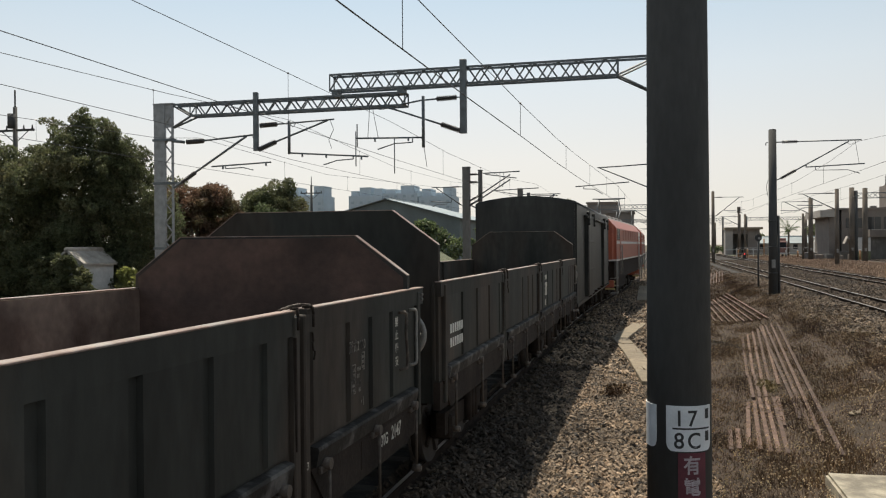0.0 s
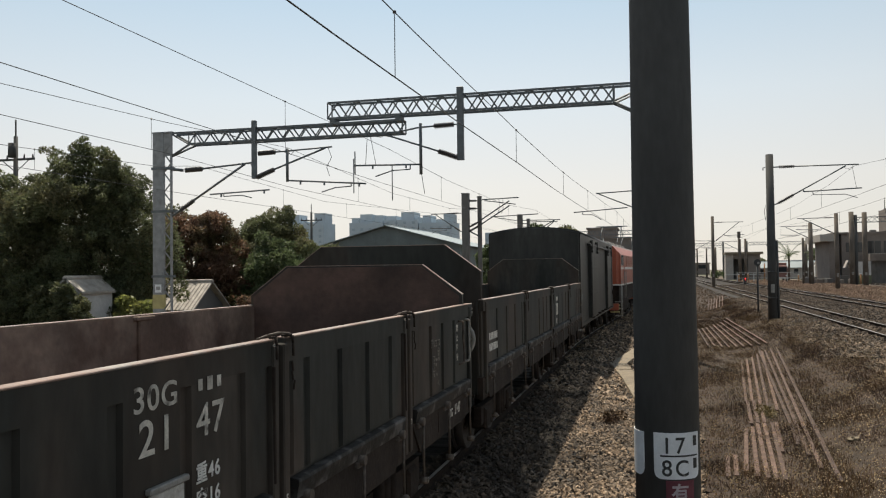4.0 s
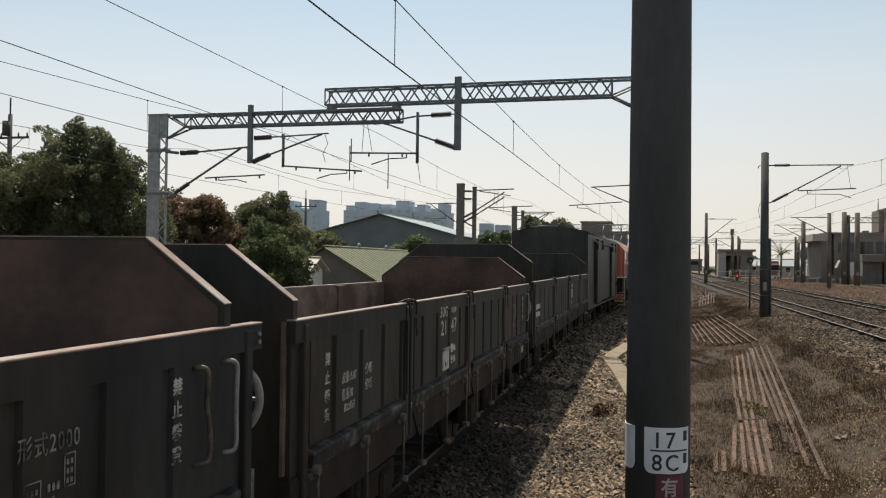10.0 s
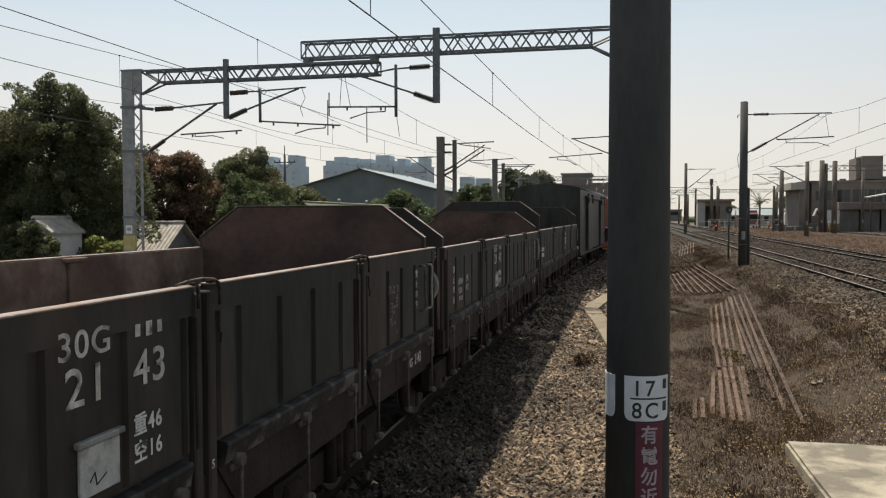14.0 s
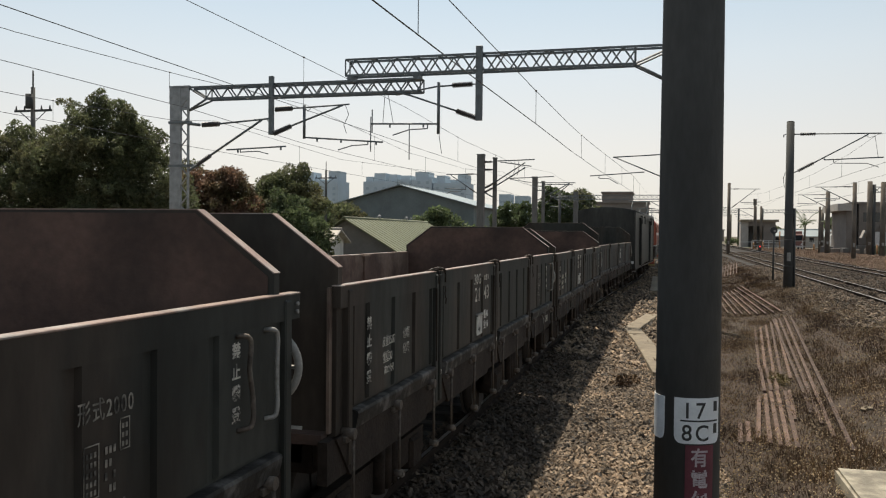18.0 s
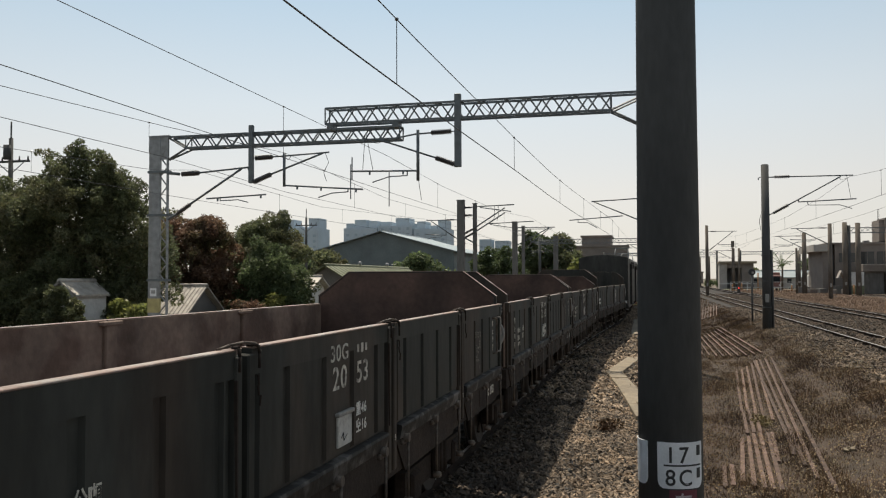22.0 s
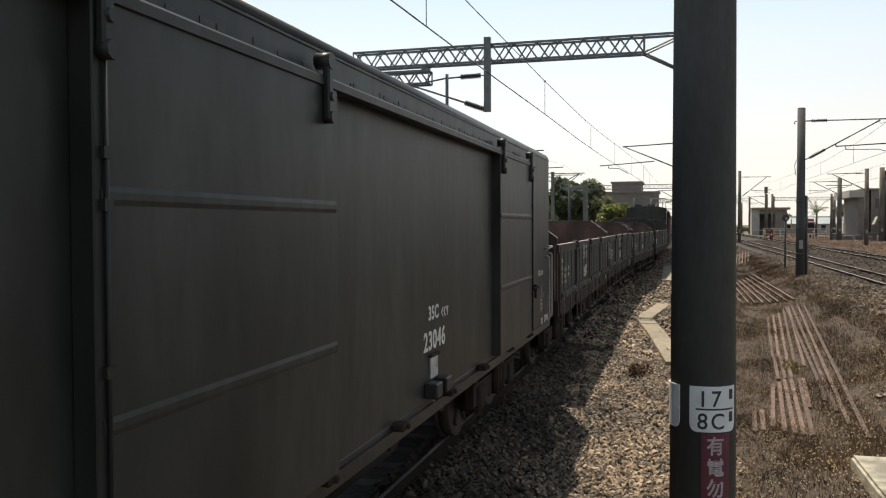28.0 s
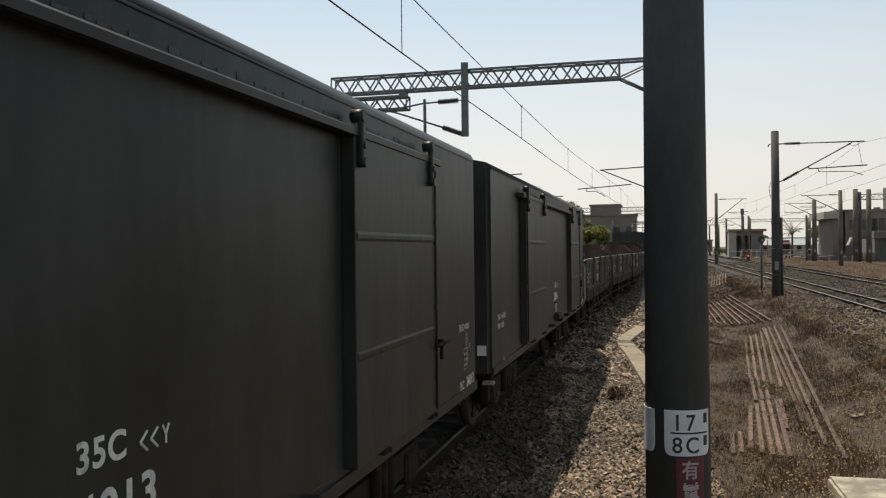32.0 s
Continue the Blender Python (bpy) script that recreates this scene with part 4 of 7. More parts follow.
    part("end_card", box(B(), W - 0.48, W - 0.42, -half - 0.012, -half - 0.002, 1.14, 1.30), M_CARD, car, "white card on the end wall")
    part("end_step", box(B(), W - 0.10, W + 0.03, -half - 0.05, -half + 0.05, 0.80, 0.84), M_BAR, car)
    if number:
        X = W + 0.006
        y0 = num_y
        lettering("35C", 0.15, M_WHITE, car, SIDE_TEXT(X, y0 + 0.13, 1.655), squeeze=1.05, spacing=1.1, bold=0.025)
        part("stencil_panel", arrow_marks(X, y0 + 0.50, 1.645), M_WHITE, car)
        lettering(number, 0.205, M_WHITE, car, SIDE_TEXT(X, y0, 1.42), squeeze=1.10, spacing=1.10, bold=0.026)
        card = part("waybill_card", box(B(), X, X + 0.012, y0 + 0.15, y0 + 0.35, 1.19, 1.355, 0.003), M_PAPER, car, "white waybill card in a holder")
        part("card_rail", box(B(), X, X + 0.025, y0 + 0.13, y0 + 0.38, 1.36, 1.385), M_LEDGE, card)
        lettering("54", 0.07, M_WHITE, car, SIDE_TEXT(X, y0 + 0.24, 1.08))
        lettering("19", 0.07, M_WHITE, car, SIDE_TEXT(X, y0 + 0.24, 0.985))
        X = W + 0.003
        yf, zf = form_at
        lettering("形式" + form, 0.088, M_WHITE, car, SIDE_TEXT(X, yf, zf + 0.005), squeeze=0.90, spacing=1.29, bold=0.008)
        q = yf + 0.27
        bm = marks(X, [(q + 0.016, 1.44 + 0.04 * j, 0.04, 0.022) for j in range(3)] + [(q - 0.06 + 0.045 * i, 1.21 + 0.055 * j, 0.03, 0.03) for i in range(3) for j in range(3)] + [(q + 0.17, 1.37, 0.022, 0.055)])
        for a, b, c, d in ((0.0, 1.42, 0.07, 0.006), (0.0, 1.56, 0.07, 0.006), (0.0, 1.42, 0.006, 0.14), (0.066, 1.42, 0.006, 0.14),
                           (-0.09, 1.18, 0.17, 0.007), (-0.09, 1.39, 0.17, 0.007), (-0.09, 1.18, 0.007, 0.21), (0.078, 1.18, 0.007, 0.21)):
            box(bm, X, X + 0.0015, q + a, q + a + c, b, b + d)
        part("stencil_panel", bm, M_NUMBER, car, "small unreadable white stencil panel")["kind"] = "stuff"
        for a, z, w in ((0.08, 1.13, 0.09), (0.36, 1.13, 0.09)):
            part("chock_bracket", box(B(), X, X + 0.11, y0 + a - 0.08, y0 + a + w, z - 0.07, z + 0.05, 0.012), M_BOX, car)
        bm = B()
        for a, z, w, h in ((4.07, 1.86, 0.05, 0.07), (4.10, 1.85, 0.03, 0.05), (4.15, 1.845, 0.02, 0.03), (4.18, 1.84, 0.035, 0.045)):
            prism(bm, [(X + 0.001, z), (X + 0.002, z)] + [(X + 0.002, z + h), (X + 0.001, z + h * 0.8)], a, a + w)
        part("paint_smear", bm, M_WHITE, car, "splash of white paint")["kind"] = "stuff"
        lettering("35C", 0.13, M_WHITE, car, SIDE_TEXT(X, half - 0.69, 0.985), squeeze=0.9)
        lettering(number, 0.16, M_WHITE, car, SIDE_TEXT(X, half - 0.39, 0.985), squeeze=0.85)
        yn = -5.78
        lettering("皮重18.40公噸", 0.081, M_WHITE, car, SIDE_TEXT(X, yn, 1.53), squeeze=0.92, spacing=1.27, bold=0.008)
        lettering("載重35公噸", 0.081, M_WHITE, car, SIDE_TEXT(X, yn, 1.42), squeeze=0.92, spacing=1.27, bold=0.008)
        bm = ring(B(), (X, -5.352, 0.97), (1, 0, 0), 0.04, 0.006, 12)
        part("stencil_panel", bm, M_WHITE, car)
    couplers(car, half)
    running_gear(car, half * 0.62)
    return car


def arrow_marks(x, y, z):
    """Two small chevrons and a forked mark."""
    bm, h = B(), 0.075
    for k in range(2):
        for a, b in (((y + 0.07 * k + 0.045, z + h), (y + 0.07 * k, z + h / 2)), ((y + 0.07 * k, z + h / 2), (y + 0.07 * k + 0.045, z))):
            tube(bm, (x, *a), (x, *b), 0.006, 4)
    for a, b in (((y + 0.15, z + h), (y + 0.172, z + h / 2)), ((y + 0.194, z + h), (y + 0.172, z + h / 2)), ((y + 0.172, z + h / 2), (y + 0.172, z))):
        tube(bm, (x, *a), (x, *b), 0.006, 4)
    return bm


def locomotive(y_far, label, pan_at):
    L, W = 14.4, 1.38
    half = L / 2
    car = thing("locomotive", pose(TRACK_X, y_far - half, 0), label, "locomotive", "locomotives of the train")
    bm = prism(B(), [(-W, 1.80), (W, 1.80), (W, 3.08), (W - 0.30, 3.44), (-W + 0.30, 3.44), (-W, 3.08)], -half, half)
    bmesh.ops.bevel(bm, geom=[e for e in bm.edges if abs(e.verts[0].co.z - e.verts[1].co.z) > 1], offset=0.16, segments=3, affect="EDGES")
    body = part("body", bm, M_LOCO, car, "orange-red painted steel body")
    part("roof", prism(B(), [(W - 0.32, 3.44), (W - 0.40, 3.52), (0.4, 3.60), (-0.4, 3.60), (-W + 0.40, 3.52), (-W + 0.32, 3.44)], -half + 0.15, half - 0.15), M_LOCOROOF, car, "dusty grey roof")
    part("stripe", box(B(), -W - 0.006, W + 0.006, -half + 0.2, half - 0.2, 2.45, 2.55), M_LOCOSTRIPE, body, "white waist stripe")
    part("skirt", box(B(), -W + 0.10, W - 0.10, -half + 0.3, half - 0.3, 1.0, 1.81), M_DIRTY, car, "black frame under the body")
    part("sill_line", box(B(), -W - 0.03, W + 0.03, -half - 0.05, half + 0.05, 1.76, 1.82), M_LOCOSTRIPE, body, "pale walkway edge")
    part("fuel_tank", box(B(), -1.0, 1.0, -2.0, 2.0, 0.35, 1.0, 0.12), M_DIRTY, car)
    for e in (-1, 1):
        for s in (-1, 1):
            bm = B()
            for z in (0.45, 0.75, 1.05):
                box(bm, s * (W - 0.12) - 0.15, s * (W - 0.12) + 0.15, e * (half - 0.45) - 0.22, e * (half - 0.45) + 0.22, z, z + 0.03)
            for d in (-0.22, 0.22):
                tube(bm, (s * W, e * (half - 0.45) + d, 0.42), (s * W, e * (half - 0.45) + d, 1.95), 0.02, 6)
            part("cab_steps", bm, M_BAR, car, "pale steel steps and handrails")
            for i in range(3):
                part("hazard_bar", box(B(), s * (W - 0.24) - 0.2, s * (W - 0.24) + 0.2, e * (half + 0.06) - 0.02, e * (half + 0.06) + 0.02, 0.62 + 0.14 * i, 0.69 + 0.14 * i), M_YELLOW, car, "faded yellow warning bar")
    for s in (-1, 1):
        for e in (-1, 1):
            y = e * (half - 1.1)
            w = part("cab_window", box(B(), s * (W + 0.004) - 0.004, s * (W + 0.004) + 0.004, y - 0.62, y + 0.62, 2.60, 3.06, 0.003), M_GLASS, car, "dark cab side window")
            d = part("cab_door", box(B(), s * (W + 0.006) - 0.006, s * (W + 0.006) + 0.006, y - e * 0.85 - 0.3, y - e * 0.85 + 0.3, 1.84, 3.0), M_LOCO, car)
            for dd in (-0.36, 0.36):
                part("grab_rail", tube(B(), (s * (W + 0.05), y - e * 0.85 + dd, 1.2), (s * (W + 0.05), y - e * 0.85 + dd, 2.4), 0.018, 6), M_BAR, car)
        for i in range(6):
            y = -3.6 + 1.4 * i
            bm = box(B(), s * (W + 0.005) - 0.005, s * (W + 0.005) + 0.005, y - 0.45, y + 0.45, 2.62, 3.04)
            for j in range(5):
                box(bm, s * (W + 0.015) - 0.012, s * (W + 0.015) + 0.012, y - 0.42, y + 0.42, 2.63 + 0.085 * j, 2.66 + 0.085 * j)
            part("louvre_panel", bm, M_LOCO, car)
    for e in (-1, 1):
        for x in (-0.62, 0.62):
            part("windscreen", box(B(), x - 0.42, x + 0.42, e * (half + 0.004) - 0.004, e * (half + 0.004) + 0.004, 2.60, 3.06), M_GLASS, car, "dark cab windscreen")
        for x in (-0.9, 0.9):
            part("lamp", tube(B(), (x, e * half, 2.1), (x, e * (half + 0.08), 2.1), 0.11, 12), M_LEDGE, car)
        part("buffer_beam", box(B(), -1.3, 1.3, e * (half + 0.1) - 0.1, e * (half + 0.1) + 0.1, 0.72, 1.0), M_LOCO, car)
    for i in range(5):
        part("roof_box", box(B(), -0.6, 0.6, -4 + 1.9 * i, -3 + 1.9 * i, 3.55, 3.74, 0.04), M_LOCOROOF, car)
    for y in pan_at:
        bm = B()
        for s in (-1, 1):
            chain(bm, [(s * 0.45, y, 3.75), (s * 0.55, y + 0.75, 4.25), (s * 0.5, y, 4.80)], 0.025)
            chain(bm, [(s * 0.45, y, 3.75), (s * 0.55, y - 0.75, 4.25), (s * 0.5, y, 4.80)], 0.025)
        tube(bm, (-0.85, y, 4.84), (0.85, y, 4.84), 0.03, 6)
        tube(bm, (-0.6, y, 4.80), (0.6, y, 4.80), 0.02, 6)
        box(bm, -0.6, 0.6, y - 0.9, y + 0.9, 3.60, 3.68)
        part("pantograph", bm, M_TRUSS, car, "folded-open diamond pantograph")
    couplers(car, half)
    running_gear(car, half * 0.6, 1.1)
    return car


TRAIN = [
    gondola(6.45, 9.3, 2.51, "2147", "black gondola wagon with rusty inside, lettered 30G 2147", drop=0.018),
    gondola(-3.34, 9.3, 2.51, "2143", "black gondola wagon with rusty inside, lettered 30G 2143", near_in=0.14),
    gondola(-13.13, 9.3, 2.51, "2053", "black gondola wagon with rusty inside, lettered 30G 2053", far_in=0.10),
    gondola(19.87, 12.75, 2.73, "", "long black gondola wagon with taller end walls", M_WAGON),
    boxcar(-23.10, "23046", "23000", "black covered wagon lettered 35C 23046, sliding doors shut", True),
    boxcar(-36.40, "24013", "24000", "black covered wagon lettered 35C 24013, sliding doors shut", False, (5.49, 1.58), -0.32),
    boxcar(32.85, "", "", "dark covered wagon behind the locomotives, doors shut", False, W=1.26, ZE=3.40),
    locomotive(48.4, "orange-red locomotive with a white waist stripe, coupled to wagons", (3.9,)),
    locomotive(63.8, "orange-red electric locomotive heading the freight train", (4.5,)),
]

# distance run since the start, by the second
RUN = [(0.0, -0.00), (0.5, 0.26), (1.0, 0.52), (1.5, 0.78), (2.0, 1.06), (2.5, 1.35), (3.0, 1.65), (3.5, 1.96), (5.5, 3.32), (6.0, 3.68), (6.5, 4.07), (7.0, 4.46), (7.5, 4.87), (8.0, 5.29), (8.5, 5.74), (9.0, 6.21), (9.5, 6.69), (10.0, 7.18), (10.5, 7.69), (11.0, 8.19), (11.5, 8.70), (12.0, 9.24), (12.5, 9.81), (13.0, 10.39), (13.5, 10.96), (14.0, 11.55), (14.5, 12.15), (16.5, 14.85), (17.0, 15.56), (17.5, 16.29), (18.0, 17.04), (18.5, 17.79), (19.0, 18.59), (19.5, 19.41), (20.0, 20.24), (20.5, 21.10), (21.0, 21.96), (21.5, 22.84), (22.0, 23.71), (22.5, 24.54), (23.0, 25.39), (23.5, 26.30), (24.0, 27.27), (24.5, 28.23), (26.5, 32.22), (27.0, 33.30), (27.5, 34.41), (28.0, 35.54), (28.5, 36.68), (29.0, 37.84), (29.5, 39.03), (30.0, 40.23), (30.5, 41.44), (31.0, 42.68), (31.5, 43.95), (32.0, 45.22)]


def run_at(t):
    for (a, p), (b, q) in zip(RUN[:-1], RUN[1:]):
        if a <= t <= b:
            return p + (q - p) * (t - a) / (b - a)
    return RUN[-1][1]


def motions():
    for car in TRAIN:
        start = car.matrix_basis.translation.copy()
        rows = []
        for t, d in RUN:
            y = start.y + d
            lean = (siding_shift(y + 3) - siding_shift(y - 3)) / 6
            rows.append((t, pose(start.x + siding_shift(y), y, start.z, 0, 0, -math.degrees(math.atan(lean)))))
        walk(car, rows)
    for w, y, lift in WHEELS:
        rows, n = [], 96
        for i in range(n + 1):
            t = 32.0 * i / n
            rows.append((t, pose(0, y, 0.43 + lift, -math.degrees(run_at(t) / 0.43))))
        walk(w, rows)


# ---- overhead line ----
def round_mast(x, y, z1, r, label, material=None, name="catenary_mast", mark=True):
    z0 = ground_z(x, y)
    m = thing(name, pose(x, y, z0), label, "mast", "overhead line masts")
    h = z1 - z0
    part("shaft", tube(B(), (0, 0, -0.2), (0, 0, h), r * 1.12, 16, r * 0.94), material or M_POLE, m)
    part("cap", tube(B(), (0, 0, h), (0, 0, h + 0.03), r * 0.96, 16, r * 0.7), material or M_POLE, m)
    if mark:
        part("number_plate", curved_plate(r * 1.07, math.radians(-115), math.radians(-65), 1.15, 1.5), M_BAR, m, "small greyed number plate, unreadable")
    return m


def curved_plate(r, a0, a1, z0, z1, n=8, thick=0.004, corner=0.0):
    bm = B()
    rows = []
    for i in range(n + 1):
        a = a0 + (a1 - a0) * i / n
        c, s = math.cos(a), math.sin(a)
        near = min(a - a0, a1 - a) * r
        low = z0 + (corner - math.sqrt(max(0.0, corner ** 2 - (corner - near) ** 2)) if near < corner else 0.0)
        rows.append([bm.verts.new((rr * c, rr * s, z)) for rr, z in ((r, low), (r + thick, low), (r + thick, z1), (r, z1))])
    for p, q in zip(rows[:-1], rows[1:]):
        for i in range(4):
            bm.faces.new((p[i], p[(i + 1) % 4], q[(i + 1) % 4], q[i]))
    bm.faces.new(rows[0][::-1]), bm.faces.new(rows[-1])
    bmesh.ops.recalc_face_normals(bm, faces=bm.faces)
    return bm


def insulator(parent, p, q, r=0.055):
    """Ribbed insulator between two points."""
    p, q = Vector(p), Vector(q)
    bm = tube(B(), p, q, r * 0.45, 8)
    n = max(4, int((q - p).length / 0.07))
    for i in range(n):
        c = p.lerp(q, (i + 0.5) / n)
        d = (q - p).normalized() * 0.02
        tube(bm, c - d, c + d, r, 10, r * 0.75)
    part("insulator", bm, M_INSUL, parent, "dark ribbed insulator")


def rod(parent, pts, r=0.022, material=None, name="cantilever_tube"):
    return part(name, chain(B(), pts, r, 6), material or M_TRUSS, parent)


def cantilever(parent, s, x, z_top, z_low, reach, z_reg, arm=True, r=0.024):
    """Tubular bracket on a mast: top tube, diagonal strut, registration tube and steady arm, reaching to the side s."""
    g = lambda a: (x + s * a[0], 0, a[1])
    insulator(parent, g((0.38, z_top)), g((0.98, z_top)), 0.075)
    rod(parent, [g((0.0, z_top)), g((0.40, z_top))], r)
    rod(parent, [g((0.96, z_top)), g((reach, z_top - 0.02))], r)
    f = 0.28
    top = (reach * 0.86, z_top - 0.06)
    low = (0.12, z_low)
    mid = lambda t: (low[0] + (top[0] - low[0]) * t, low[1] + (top[1] - low[1]) * t)
    rod(parent, [g((0.0, z_low - 0.02)), g(mid(0.08))], r)
    insulator(parent, g(mid(0.07)), g(mid(f)), 0.075)
    rod(parent, [g(mid(f)), g(top)], r * 1.1)
    a = mid(0.42)
    rod(parent, [g((a[0], z_reg)), g((reach * 1.03, z_reg + 0.08))], r)
    rod(parent, [g(a), g((a[0], z_reg))], r * 0.8)
    if arm:
        rod(parent, [g((a[0] + 0.35, z_reg)), g((a[0] + 0.38, z_reg - 0.14)), g((reach * 0.85, z_reg - 0.16)), g((reach * 0.98, z_reg - 0.32))], r * 0.6, name="steady_arm")


def near_pole():
    m = thing("signed_pole", pose(0.09, 5.42, -0.36), "thick dark round pole with white number plates and red warning strip", "pole")
    part("shaft", tube(B(), (0, 0, -0.3), (0, 0, 9.4), 0.204, 40, 0.160), M_POLE, m)
    to_eye = math.atan2(-5.42, -0.09)

    def rad(z):
        return 0.204 - 0.044 * (z + 0.3) / 9.7

    def wrap(me, deg, z, size_r):
        a0 = to_eye + math.radians(deg)
        for v in me.vertices:
            a, rr = a0 + v.co.x / size_r, size_r + 0.0065 + v.co.z
            v.co = (rr * math.cos(a), rr * math.sin(a), z + v.co.y)

    z = 1.515
    r = rad(z + 0.13)
    plate = part("number_plate", curved_plate(r + 0.001, to_eye + math.radians(-23), to_eye + math.radians(64), z, z + 0.275, 40, 0.004, 0.045), M_CARD, m, "white plate stencilled 17 over 8C")
    part("number_plate", curved_plate(r + 0.001, to_eye + math.radians(-118), to_eye + math.radians(-43), z + 0.005, z + 0.27, 30, 0.004, 0.045), M_CARD, m, "white plate seen from its edge")
    for words, deg, zz, size in (("17", -9.5, z + 0.155, 0.135), ("8C", -10, z + 0.02, 0.135)):
        t = lettering(words, size, M_BLACK, m, Matrix.Identity(4), squeeze=0.92, spacing=1.24, name="stencil", bold=0.010)
        t.parent = plate
        wrap(t.data, deg, zz, r)
    bar = part("divider", curved_plate(r + 0.006, to_eye + math.radians(-12), to_eye + math.radians(58), z + 0.133, z + 0.143, 12, 0.001), M_BLACK, plate)
    for zz in (0.165, 0.03):
        part("stencil_mark", curved_plate(r + 0.006, to_eye + math.radians(48), to_eye + math.radians(57), z + zz + 0.03, z + zz + 0.09, 3, 0.001), M_BLACK, plate)
    red = part("warning_strip", curved_plate(rad(1.1) + 0.001, to_eye + math.radians(-3), to_eye + math.radians(48), 0.55, z - 0.008, 12), M_SIGNRED, m, "faded red strip with four pale characters")
    for i, ch in enumerate("有電勿近"):
        t = lettering(ch, 0.118, M_SIGNTEXT, m, Matrix.Identity(4), squeeze=0.9, name="stencil")
        t.parent = red
        wrap(t.data, 6, z - 0.125 - 0.128 * i, rad(1.1))
    return m


near_pole()


def truss(parent, x0, x1, z0, z1, depth, panel, name="truss"):
    """Box lattice girder along x: four chords, zigzag webs on the two faces, cross struts."""
    h = depth / 2
    bm = B()
    for y in (-h, h):
        for z in (z0, z1):
            box(bm, x0, x1, y - 0.034, y + 0.034, z - 0.034, z + 0.034)
    part("chord_frame", bm, M_TRUSS, parent, "steel angle chords of the girder")
    n = max(2, round((x1 - x0) / panel))
    d = (x1 - x0) / n
    for y in (-h, h):
        for i in range(n):
            a = x0 + i * d
            up = [(a, y, z0), (a + d / 2, y, z1), (a + d, y, z0)] if y < 0 else [(a, y, z1), (a + d / 2, y, z0), (a + d, y, z1)]
            part("web_bar", chain(B(), up, 0.027, 4), M_TRUSS, parent)
    for x in (x0, x1):
        bm = B()
        for y in (-h, h):
            tube(bm, (x, y, z0), (x, y, z1), 0.026, 4)
        for z in (z0, z1):
            tube(bm, (x, -h, z), (x, h, z), 0.026, 4)
        part("end_frame", bm, M_TRUSS, parent)
    for i in range(1, n):
        a = x0 + i * d
        part("cross_strut", tube(B(), (a, -h, z1 if i % 2 else z0), (a + d / 2, h, z1 if i % 2 else z0), 0.014, 4), M_TRUSS, parent)


def lattice_mast(parent, x0, x1, z1, depth=0.5):
    """Left leg of the gantry: a plated column with a laced side."""
    xp, y0 = x0 + 0.46, -depth / 2
    part("mast_plate", box(B(), x0, xp, y0, y0 + 0.12, -0.1, z1, 0.01), M_GALV, parent, "grey plated column")
    bm = B()
    box(bm, x1 - 0.07, x1, y0, y0 + 0.07, -0.1, z1 - 0.02)
    part("mast_angle", bm, M_GALV, parent)
    z, k = 0.1, 0
    while z < z1 - 0.4:
        xa, xb = (xp, x1 - 0.04) if k % 2 else (x1 - 0.04, xp)
        part("lacing_bar", tube(B(), (xa, y0 + 0.03, z), (xb, y0 + 0.03, z + 0.36), 0.028, 4), M_GALV, parent)
        z, k = z + 0.36, k + 1
    part("gusset_plate", box(B(), xp - 0.01, x1, y0 + 0.02, y0 + 0.05, z1 - 0.85, z1 - 0.01), M_GALV, parent)
    part("mast_cap", box(B(), x0 - 0.02, x1 + 0.02, y0 - 0.01, y0 + 0.14, z1, z1 + 0.05), M_GALV, parent)
    for z in (2.35, 4.75, 6.35):
        part("collar", box(B(), x0 - 0.04, x1 + (0.30 if z == 4.75 else 0.06), y0 - 0.03, y0 + 0.15, z, z + 0.09), M_TRUSS, parent)
    part("yellow_band", box(B(), x0 - 0.006, xp + 0.006, y0 - 0.006, y0 + 0.126, 1.20, 1.72), M_YELLOW, parent, "faded yellow paint band")
    plate = part("number_plate", box(B(), x0 + 0.10, x0 + 0.36, y0 - 0.014, y0 - 0.004, 1.80, 2.10), M_CARD, parent, "small white plate, unreadable")
    part("stencil_mark", box(B(), x0 + 0.14, x0 + 0.32, y0 - 0.017, y0 - 0.014, 1.90, 2.02), M_FADEDMARK, plate)


M_FADEDMARK = mat("faded_grey_marking", (0.30, 0.30, 0.30), 0.7, vary=0.3, scale=30, bump=0)


